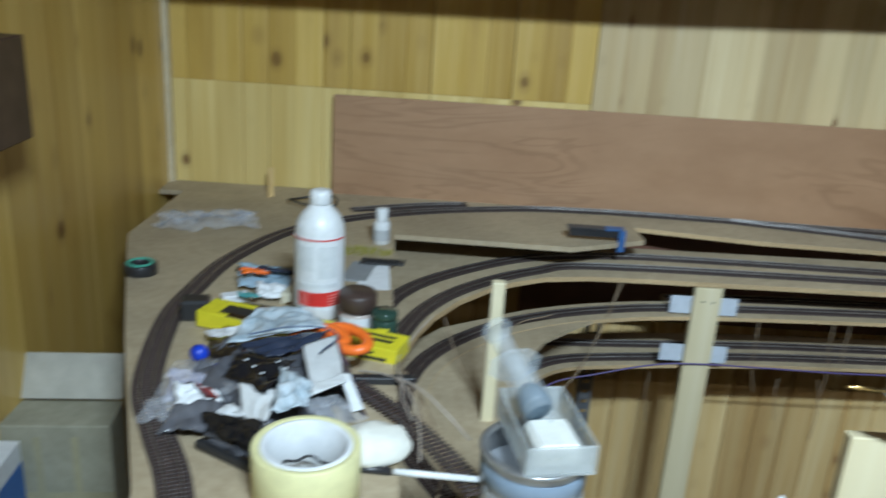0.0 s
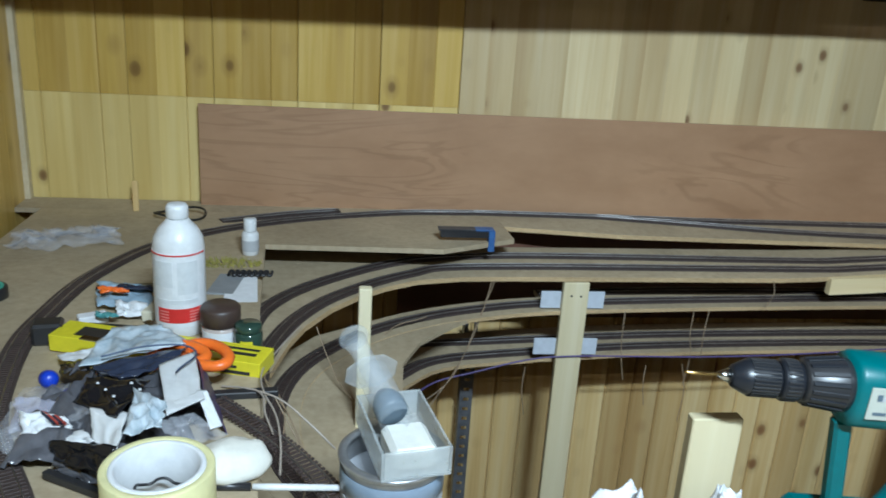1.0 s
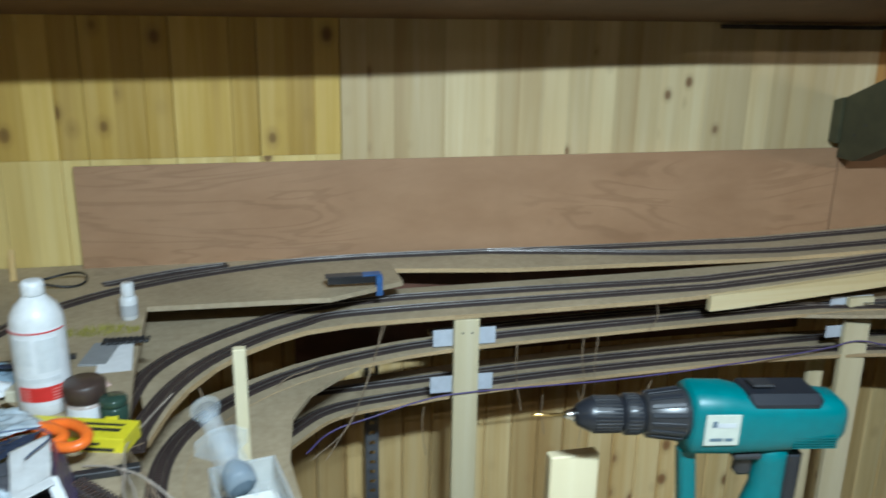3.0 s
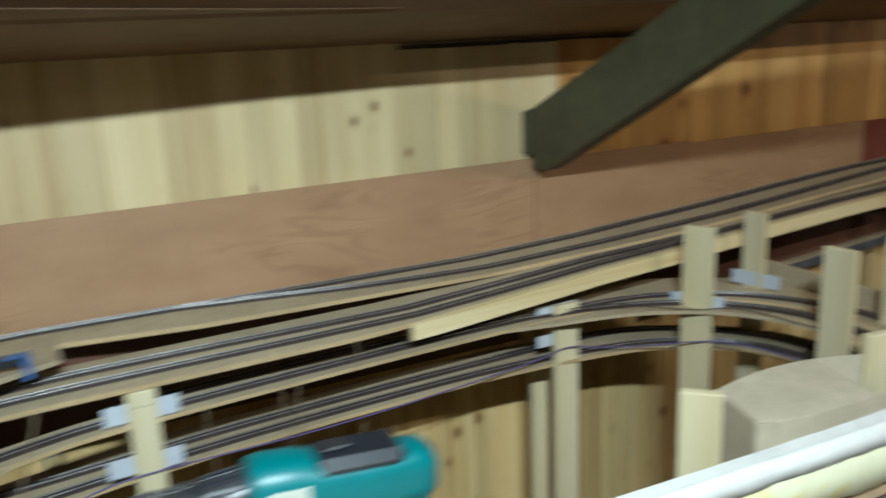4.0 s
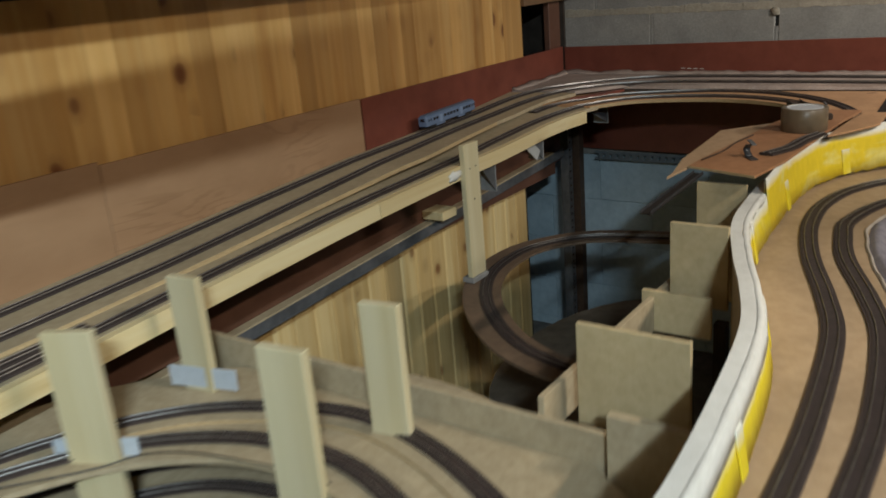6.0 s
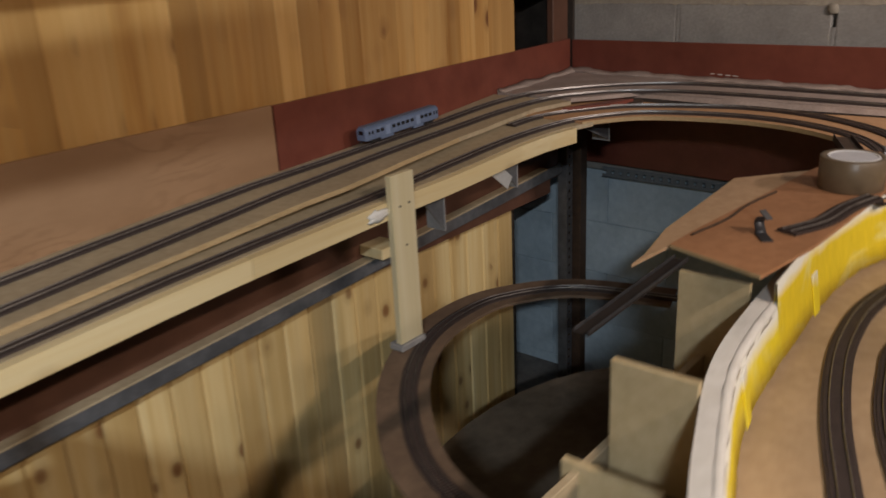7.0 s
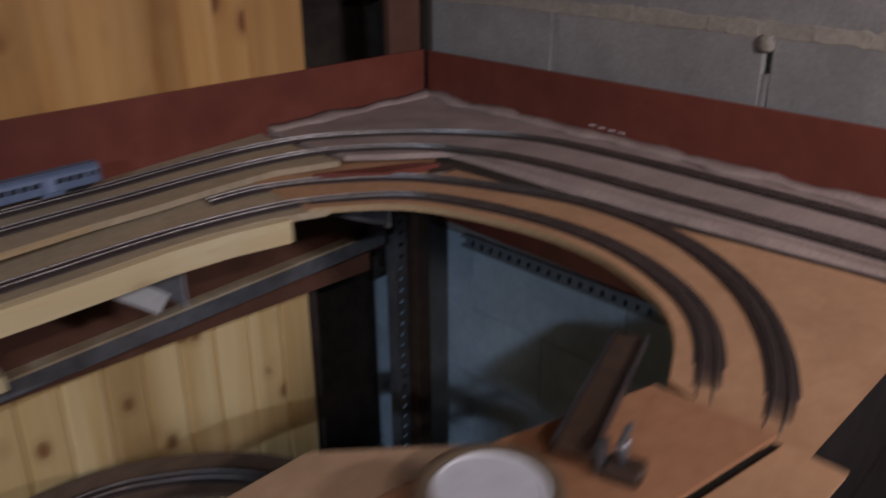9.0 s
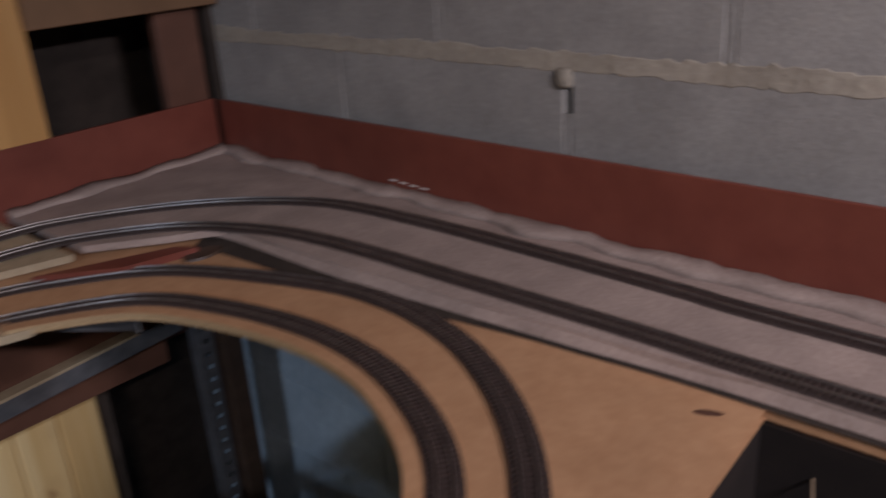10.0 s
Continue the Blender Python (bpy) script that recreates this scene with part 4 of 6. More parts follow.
MOSS = surface("yellow_green_moss", (0.20, 0.19, 0.03), (0.42, 0.36, 0.08), 300, 0.9, 0.5)
BROWN_WIRE = plain("brown_wire", (0.30, 0.22, 0.14), 0.5)
PURPLE_WIRE = plain("purple_wire", (0.10, 0.075, 0.20), 0.5)
BLACK_WIRE = plain("black_wire", (0.02, 0.02, 0.02), 0.4)
RED_WIRE = plain("red_wire", (0.42, 0.07, 0.05), 0.4)
COACH_GREY = surface("silver_grey_coach_paint", (0.125, 0.17, 0.27), (0.165, 0.215, 0.33), 60, 0.4, 0.0, stain=0.1)
COACH_ROOF = plain("grey_roof_paint", (0.13, 0.175, 0.26), 0.5)
COACH_DARK = plain("dark_coach_glass", (0.012, 0.013, 0.016), 0.15)
CLIP_WHITE = plain("pale_plastic_plate", (0.54, 0.58, 0.64), 0.35)
PICTURE = surface("dark_brown_wood", (0.05, 0.03, 0.02), (0.09, 0.055, 0.035), 30, 0.5, 0.1)


def band(radius, a0, a1, z0, z1, thick=0.0006, seg=20):
    """A curved label on a round body, angles in degrees."""
    bm, last = bmesh.new(), None
    for i in range(seg + 1):
        a = radians(a0 + (a1 - a0) * i / seg)
        now = [bm.verts.new((r * math.cos(a), r * math.sin(a), z)) for r, z in ((radius, z0), (radius, z1), (radius + thick, z1), (radius + thick, z0))]
        if last:
            for k in range(4):
                bm.faces.new((last[k], last[(k + 1) % 4], now[(k + 1) % 4], now[k]))
        else:
            bm.faces.new(now)
        last = now
    bm.faces.new(last[::-1])
    return bm


def ring(outer, inner, z0, z1, seg=48):
    bm = bmesh.new()
    e = min(0.0012, (outer - inner) / 4)
    prof = [(outer - e, z0), (outer, z0 + e), (outer, z1 - e), (outer - e, z1), (inner + e, z1), (inner, z1 - e), (inner, z0 + e), (inner + e, z0), (outer - e, z0)]
    lathe(prof, seg, None, bm, False)
    bmesh.ops.remove_doubles(bm, verts=bm.verts, dist=1e-6)
    return bm


def crumpled(name, label, category, m, w, d, h, material, seed, folds=3.0, n=22, ragged=0.12):
    """A crumpled sheet of film or paper that lies with its low folds at z = 0."""
    bm = bmesh.new()
    o = Vector((seed * 7.3, seed * 3.1, seed * 1.7))
    grid = []
    for i in range(n + 1):
        row = []
        for j in range(n + 1):
            u, v = i / n - 0.5, j / n - 0.5
            q = Vector((u * folds, v * folds, 0)) + o
            r = 1 - abs(noise.noise(q)) * 2.2
            r2 = 1 - abs(noise.noise(q * 2.7)) * 2
            edge = 1 - 2 * max(abs(u), abs(v))
            z = h * (0.15 + 0.6 * max(r, 0) * min(1, 0.35 + edge * 2.2) + 0.22 * max(r2, 0))
            k = 1 + ragged * noise.noise(q * 1.3 + Vector((9, 0, 0)))
            row.append(bm.verts.new((u * w * k + 0.012 * noise.noise(q * 1.9), v * d * k + 0.012 * noise.noise(q * 2.1 + Vector((0, 5, 0))), z)))
        grid.append(row)
    for i in range(n):
        for j in range(n):
            bm.faces.new((grid[i][j], grid[i + 1][j], grid[i + 1][j + 1], grid[i][j + 1]))
    top = list(bm.verts)
    back = [bm.verts.new(v.co - Vector((0, 0, 0.0012))) for v in top]
    idx = {v: k for k, v in enumerate(top)}
    for f in list(bm.faces):
        bm.faces.new([back[idx[v]] for v in f.verts][::-1])
    rim = [grid[i][0] for i in range(n + 1)] + [grid[n][j] for j in range(1, n + 1)] + [grid[i][n] for i in range(n - 1, -1, -1)] + [grid[0][j] for j in range(n - 1, 0, -1)]
    for a, b in zip(rim, rim[1:] + rim[:1]):
        bm.faces.new((a, b, back[idx[b]], back[idx[a]]))
    ob = part(name, bm, material, None, smooth=True)
    ob.matrix_world = m
    return tagged(ob, label, category)


def on_loop(x, y, up=0.0, rz=0.0):
    return pose(x, y, loop_z(x, y) + up, 0, 0, rz)


# ---- on the loop board ----
bottle = thing("glue_bottle", "white plastic bottle with a red and white label", "bottle", on_loop(-0.128, 1.335, 0.001))
part("body", lathe([(0.035, 0), (0.0395, 0.004), (0.040, 0.02), (0.040, 0.146), (0.0375, 0.160), (0.030, 0.174), (0.0195, 0.185), (0.0165, 0.190)], 40), WHITE_PLASTIC, bottle, smooth=True)
part("cap", lathe([(0.0165, 0.1905), (0.0172, 0.193), (0.0172, 0.207), (0.0145, 0.212), (0.011, 0.213)], 28), WHITE_PLASTIC, bottle, smooth=True)
lab = part("label", band(0.0402, -165, -15, 0.020, 0.143), PAPER, bottle, "white paper label with red print")
part("red_band", band(0.0409, -134, -32, 0.028, 0.052), RED_PRINT, lab)
part("red_line", band(0.0409, -165, -15, 0.139, 0.1412), RED_PRINT, lab)
for z0, z1, a0, a1 in ((0.088, 0.130, -140, -95), (0.076, 0.130, -85, -40), (0.060, 0.067, -140, -40)):
    part("print_block", band(0.0409, a0, a1, z0, z1), plain("faint_print", (0.66, 0.68, 0.69), 0.5), lab)
for z in (0.031, 0.036, 0.041, 0.046):
    for a in (-128, -62):
        part("print_bar", band(0.0416, a, a + 22, z, z + 0.0018), plain("pale_red_print", (0.75, 0.25, 0.22), 0.5), lab)

vial = thing("dropper_vial", "small white plastic vial with a white cap", "vial", on_loop(-0.062, 1.80, 0.001))
part("body", lathe([(0.016, 0), (0.018, 0.002), (0.018, 0.046), (0.014, 0.052)], 24), WHITE_PLASTIC, vial, smooth=True)
part("cap", lathe([(0.0135, 0.0525), (0.0138, 0.054), (0.0135, 0.078), (0.012, 0.080)], 24), WHITE_PLASTIC, vial, smooth=True)
part("label", band(0.0182, -170, -10, 0.010, 0.034), GREY_PRINT, vial)

jar = thing("paint_jar", "glass jar with a dark brown screw cap", "jar", on_loop(-0.058, 1.275, 0.001))
part("glass", lathe([(0.026, 0), (0.029, 0.003), (0.029, 0.030), (0.026, 0.034)], 28), plain("clouded_glass", (0.50, 0.42, 0.38), 0.15), jar, smooth=True)
part("cap", lathe([(0.029, 0.0345), (0.031, 0.037), (0.031, 0.060), (0.028, 0.064)], 28), BROWN_CAP, jar, smooth=True)
part("label", band(0.0292, -150, -40, 0.006, 0.028), PAPER, jar)
pot = thing("paint_pot", "small dark green glass paint pot", "jar", on_loop(-0.012, 1.238, 0.001))
part("glass", lathe([(0.019, 0), (0.021, 0.003), (0.021, 0.032), (0.018, 0.036)], 24), GREEN_GLASS, pot, smooth=True)
part("lid", lathe([(0.0195, 0.0365), (0.0205, 0.038), (0.0205, 0.046), (0.018, 0.048)], 24), GREEN_GLASS, pot, smooth=True)
part("label", band(0.0212, -120, -70, 0.008, 0.026), YELLOW_CARD, pot)
part("print_bar", band(0.0219, -105, -85, 0.014, 0.018), BLACK_PLASTIC, pot)

ybox = thing("yellow_box", "long flat yellow cardboard box with black print", "box", on_loop(-0.137, 1.215, 0.001, -17))
part("carton", boxed(-0.165, 0.165, -0.028, 0.028, 0, 0.026, 0.001), YELLOW_CARD, ybox)
for x0, x1, y0, y1 in ((-0.13, -0.05, -0.018, 0.012), (0.075, 0.15, -0.008, 0.000), (0.09, 0.15, 0.008, 0.014), (0.03, 0.06, -0.015, -0.008)):
    part("print_bar", boxed(x0, x1, y0, y1, 0.0262, 0.0268), BLACK_PLASTIC, ybox)
part("print_bar", boxed(0.06, 0.15, -0.0288, -0.0282, 0.006, 0.011), BLACK_PLASTIC, ybox)
part("print_bar", boxed(0.06, 0.13, -0.0288, -0.0282, 0.015, 0.019), BLACK_PLASTIC, ybox)

sciss = thing("scissors", "scissors with orange plastic handles on the box", "scissors", on_loop(-0.078, 1.112, 0.048, 0))
for ang, px, py in ((-47, 0.022, 0.002), (-20, -0.016, 0.004)):
    bm = bmesh.new()
    seg, sub = 28, 8
    rings_ = []
    for i in range(seg):
        a = 6.28318 * i / seg
        c = Vector((0.039 * math.cos(a), 0.022 * math.sin(a), 0))
        nrm = Vector((math.cos(a), 1.7 * math.sin(a), 0)).normalized()
        rings_.append([bm.verts.new(c + nrm * (0.0085 * math.cos(6.28318 * k / sub)) + Vector((0, 0, 0.0075 * math.sin(6.28318 * k / sub)))) for k in range(sub)])
    for i in range(seg):
        for k in range(sub):
            bm.faces.new((rings_[i][k], rings_[(i + 1) % seg][k], rings_[(i + 1) % seg][(k + 1) % sub], rings_[i][(k + 1) % sub]))
    bmesh.ops.transform(bm, matrix=pose(px, py, 0.0, 8, 0, ang), verts=bm.verts)
    part("handle", bm, ORANGE_PLASTIC, sciss, "orange plastic handle", True)
    bl = boxed(-0.15, -0.034, -0.006, 0.006, -0.001, 0.001, 0.0005, pose(px, py, 0.0, 0, 0, ang))
    part("blade", bl, CHROME, sciss, "steel blade")

# the heap of bags
def film(name, label, category, corners, material, seed, crease=0.004, n=9, folds=2.5):
    """A creased sheet between four corners, thin and faceted."""
    c, n = [Vector(q) for q in corners], 2 * n
    bm, o, grid = bmesh.new(), Vector((seed * 5.1, seed * 2.3, seed)), []
    for i in range(n + 1):
        row = []
        for j in range(n + 1):
            u, v = i / n, j / n
            q = (c[0] * (1 - u) + c[1] * u) * (1 - v) + (c[3] * (1 - u) + c[2] * u) * v
            w = Vector((u * folds, v * folds, 0)) + o
            rim = min(1, 6 * min(u, v, 1 - u, 1 - v) + 0.35)
            q = q + Vector((noise.noise(w * 1.7) * crease, noise.noise(w * 1.9 + Vector((0, 8, 0))) * crease, (1 - 2.4 * abs(noise.noise(w)) - 0.25 * abs(noise.noise(w * 2.6))) * crease * rim))
            row.append(q)
        grid.append(row)
    top = [[bm.verts.new(q) for q in row] for row in grid]
    low = [[bm.verts.new(q - Vector((0, 0, 0.0014))) for q in row] for row in grid]
    for i in range(n):
        for j in range(n):
            bm.faces.new((top[i][j], top[i + 1][j], top[i + 1][j + 1], top[i][j + 1]))
            bm.faces.new((low[i][j], low[i][j + 1], low[i + 1][j + 1], low[i + 1][j]))
    for k in range(n):
        for a, b, e, g in ((top[k][0], top[k + 1][0], low[k + 1][0], low[k][0]), (top[k + 1][n], top[k][n], low[k][n], low[k + 1][n]), (top[0][k + 1], top[0][k], low[0][k], low[0][k + 1]), (top[n][k], top[n][k + 1], low[n][k + 1], low[n][k])):
            bm.faces.new((a, b, e, g))
    return tagged(part(name, bm, material, None, smooth=True), label, category)


BLUE_BLACK = plain("blue_black_film", (0.03, 0.038, 0.065), 0.2)
crumpled("plastic_bag", "heap of crumpled smoky plastic bags on the board", "plastic bag", on_loop(-0.145, 1.005, 0.001, 0), 0.19, 0.24, 0.052, GREY_FILM, 3, 3.6, 34)
crumpled("plastic_bag", "clear plastic bag at the side of the heap", "plastic bag", on_loop(-0.225, 0.985, 0.001, 0), 0.11, 0.16, 0.034, CLEAR_FILM, 5, 3.5, 30)
crumpled("plastic_bag", "clear plastic bag lying by the corner of the walls", "plastic bag", on_loop(-0.46, 1.86, 0.001, 15), 0.22, 0.11, 0.032, CLEAR_FILM, 8, 4.5, 34)
film("plastic_bag", "grey-blue plastic film draped over the heap", "plastic bag", [(-0.205, 1.200, 1.034), (-0.129, 1.195, 1.042), (-0.085, 1.130, 1.044), (-0.205, 1.055, 1.046)], FOIL, 1, 0.007, 12, 3.5)
film("plastic_bag", "smoky black film beside the blue plug", "plastic bag", [(-0.256, 1.136, 1.008), (-0.205, 1.106, 1.034), (-0.162, 0.974, 1.045), (-0.223, 1.028, 1.018)], BLACK_FILM, 2)
film("plastic_bag", "dark blue-black film folded on the heap", "plastic bag", [(-0.189, 1.046, 1.052), (-0.079, 1.116, 1.046), (-0.091, 1.055, 1.050), (-0.145, 1.014, 1.051)], BLUE_BLACK, 3, 0.006)
film("plastic_bag", "glossy black film with white specks", "plastic bag", [(-0.185, 1.014, 1.053), (-0.108, 1.000, 1.056), (-0.124, 0.910, 1.058), (-0.193, 0.980, 1.036)], BLACK_FILM, 4, 0.005)
film("white_card", "white plastic card lying on the heap", "plastic card", [(-0.105, 1.044, 1.055), (-0.069, 1.100, 1.047), (-0.040, 0.964, 1.054), (-0.071, 0.906, 1.062)], WHITE_PLASTIC, 5, 0.0015)
film("white_bracket", "white plastic arm of a broken frame", "plastic frame", [(-0.079, 0.931, 1.0595), (-0.042, 0.977, 1.0555), (-0.036, 0.957, 1.0555), (-0.070, 0.909, 1.061)], WHITE_PLASTIC, 6, 0.0006)
film("white_bracket", "white plastic arm hanging over the heap", "plastic frame", [(-0.048, 0.972, 1.057), (-0.036, 0.973, 1.057), (-0.013, 0.930, 1.034), (-0.026, 0.922, 1.034)], WHITE_PLASTIC, 7, 0.0006)
film("white_sheet", "white plastic sheet half under the black film", "plastic sheet", [(-0.165, 0.945, 1.050), (-0.118, 0.926, 1.054), (-0.114, 0.857, 1.050), (-0.150, 0.895, 1.036)], WHITE_PLASTIC, 8, 0.002)
film("plastic_bag", "pale blue plastic film beside the tape roll", "plastic bag", [(-0.121, 0.970, 1.061), (-0.074, 0.931, 1.064), (-0.073, 0.884, 1.061), (-0.111, 0.874, 1.056)], FOIL, 9, 0.006, 12, 3.0)
film("paper_scrap", "torn white paper at the edge of the heap", "paper", [(-0.216, 0.929, 1.013), (-0.167, 0.920, 1.036), (-0.146, 0.890, 1.040), (-0.178, 0.894, 1.026)], PAPER, 10, 0.004)
film("plastic_bag", "clear lavender film over coloured wires", "plastic bag", [(-0.261, 1.023, 1.000), (-0.208, 1.018, 1.020), (-0.160, 0.941, 1.044), (-0.210, 0.955, 1.016)], CLEAR_FILM, 11, 0.006, 12)
film("plastic_bag", "black plastic bag at the near edge of the heap", "plastic bag", [(-0.197, 0.905, 1.032), (-0.113, 0.861, 1.050), (-0.122, 0.830, 1.040), (-0.189, 0.882, 1.020)], BLACK_FILM, 12, 0.006)
film("plastic_bag", "crumpled smoky film under the black bag", "plastic bag", [(-0.190, 0.888, 1.020), (-0.132, 0.862, 1.034), (-0.130, 0.840, 1.018), (-0.186, 0.872, 1.008)], GREY_FILM, 13, 0.006)
film("plastic_bag", "clear film between the arms and the tape roll", "plastic bag", [(-0.085, 0.905, 1.052), (-0.046, 0.936, 1.046), (-0.008, 0.930, 1.020), (-0.052, 0.890, 1.032)], CLEAR_FILM, 14, 0.007, 12)
film("paper_scrap", "white paper under the grey-blue film", "paper", [(-0.278, 1.190, 0.995), (-0.218, 1.172, 1.016), (-0.203, 1.132, 1.019), (-0.257, 1.150, 1.006)], PAPER, 15, 0.003)
film("purple_wrapper", "dark purple wrapper at the side of the heap", "wrapper", [(-0.068, 1.098, 1.045), (-0.046, 1.085, 1.000), (-0.012, 0.965, 1.000), (-0.038, 0.968, 1.051)], PURPLE_FILM, 16, 0.003)
tagged(part("rail_piece", boxed(-0.048, 0.048, -0.005, 0.005, 0, 0.009, 0.001), BLACK_PLASTIC, None), "black rail piece beside the tape roll", "rail").matrix_world = on_loop(-0.153, 0.846, 0.001, -31)
plug = tagged(part("plug", lathe([(0.006, 0), (0.011, 0.004), (0.012, 0.016), (0.009, 0.026), (0.004, 0.028)], 16, pose(0, 0, 0.013, 70, 0, 30)), BLUE_PLASTIC, None, smooth=True), "bright blue plastic plug among the bags", "plug")
plug.matrix_world = on_loop(-0.252, 1.068, 0.020)
for k in range(5):
    q = (-0.165 + 0.013 * k, 0.985 - 0.016 * (k % 3), 1.060)
    tagged(part("speck", lathe([(0.002, 0), (0.0015, 0.0014)], 8), PAPER, None), "white speck on the black film", "speck", "white specks").location = q
wire([(-0.18, 1.06, 1.058), (-0.12, 1.085, 1.062), (-0.07, 1.085, 1.058), (-0.078, 1.01, 1.062)], 0.0013, plain("grey_blue_wire", (0.06, 0.09, 0.16), 0.4), "wire", None, "dark blue wire looped over the heap", "wire")
for k in range(4):
    wire([(-0.245 + 0.006 * k, 0.985 - 0.004 * k, 1.016), (-0.228 + 0.006 * k, 0.962 - 0.003 * k, 1.036), (-0.200 + 0.004 * k, 0.930, 1.038)], 0.0018, RED_WIRE if k % 2 else BLUE_BLACK, "wire", None, "red and blue wires in a clear bag", "wire")

tape = thing("masking_tape", "cream masking tape roll with a white card core", "tape roll", on_loop(-0.058, 0.790, 0.002))
part("tape", ring(0.056, 0.0475, 0, 0.060), CREAM_TAPE, tape, "", True)
part("core", ring(0.0474, 0.0415, 0, 0.0605), TAPE_CORE, tape, "white card core", True)
for k in range(7):
    sc = tagged(part("screw", lathe([(0.0015, 0), (0.0025, 0.004), (0.0025, 0.022), (0.0045, 0.025), (0.0045, 0.027)], 10), CHROME if k % 2 else BLACK_PLASTIC, None), "small loose screw inside the tape roll", "screw", "loose screws")
    sc.matrix_world = on_loop(-0.058 + 0.028 * math.cos(k * 0.9), 0.79 + 0.026 * math.sin(k * 0.9), 0.008) @ pose(0, 0, 0, 82, 0, 60 * k) @ pose(0, 0, -0.013)
bm = lathe([(0.030 * math.sin(0.26 * k + 0.12) + 0.006, 0.040 * (1 - math.cos(0.26 * k)) / 2) for k in range(12)], 24)
for v in bm.verts:
    q = v.co * 38
    v.co = Vector((v.co.x * 1.25, v.co.y, v.co.z)) * (1 + 0.22 * noise.noise(q * 0.7) + 0.07 * noise.noise(q * 1.9))
    v.co.z = max(v.co.z, 0.0)
rag = tagged(part("rag", bm, plain("off_white_cloth", (0.76, 0.74, 0.66), 0.85), None, smooth=True), "off-white crumpled cloth beside the tape roll", "cloth")
rag.matrix_world = on_loop(0.008, 0.872, 0.001, 25)
swab = thing("brush", "thin white-handled brush lying on the board", "brush", on_loop(-0.03, 0.842, 0.005, -3))
part("handle", lathe([(0.0035, 0), (0.004, 0.02), (0.0035, 0.10)], 12, pose(0.06, 0, 0, 0, 90, 0)), WHITE_PLASTIC, swab, smooth=True)
part("ferrule", lathe([(0.0045, 0), (0.0045, 0.055)], 12, pose(0.003, 0, 0, 0, 90, 0)), BLACK_PLASTIC, swab, smooth=True)
part("tip", lathe([(0.005, 0), (0.003, 0.022)], 12, pose(0.161, 0, 0, 0, 90, 0)), plain("pale_green", (0.4, 0.55, 0.45), 0.5), swab, smooth=True)

WRAP = plain("pale_blue_wrapper", (0.34, 0.46, 0.56), 0.18)
TEAL_WRAP = plain("green_blue_wrapper", (0.10, 0.30, 0.30), 0.25)
def lay(x0, y0, x1, y1, up0, up1, skew=0.0):
    """Four corners of a sheet that lies on the loop board."""
    return [(x0, y1, loop_z(x0, y1) + up1), (x1, y1 - skew, loop_z(x1, y1) + up1), (x1 + skew, y0, loop_z(x1, y0) + up0), (x0 + skew, y0, loop_z(x0, y0) + up0)]


for corners, mat, seed, nm, lb, ct in (
        (lay(-0.300, 1.415, -0.205, 1.500, 0.012, 0.030, 0.02), WRAP, 31, "wrapper", "shiny pale blue wrapper behind the yellow box", "wrapper"),
        (lay(-0.262, 1.440, -0.180, 1.475, 0.034, 0.030, 0.01), BLUE_BLACK, 32, "wrapper", "dark glossy wrapper on the pale one", "wrapper"),
        (lay(-0.285, 1.425, -0.238, 1.445, 0.034, 0.036, 0.01), ORANGE_PLASTIC, 33, "wrapper", "orange printed strip of a wrapper", "wrapper"),
        (lay(-0.250, 1.370, -0.195, 1.415, 0.010, 0.022, 0.012), PAPER, 34, "wrapper", "white wrapper beside the bottle", "wrapper"),
        (lay(-0.275, 1.345, -0.240, 1.375, 0.018, 0.014, 0.01), TEAL_WRAP, 35, "wrapper", "green-blue wrapper by the eraser", "wrapper"),
        (lay(-0.270, 0.955, -0.215, 1.010, 0.012, 0.034, 0.01), plain("lavender_film", (0.62, 0.62, 0.76), 0.08, 0.0, 0.0, 0.32), 36, "plastic_bag", "pale lavender bag with white glints", "plastic bag"),
        (lay(-0.248, 0.925, -0.190, 0.958, 0.020, 0.040, 0.012), PAPER, 37, "paper_scrap", "white paper sticking out of the bags", "paper")):
    film(nm, lb, ct, corners, mat, seed, 0.006, 10, 3.2)
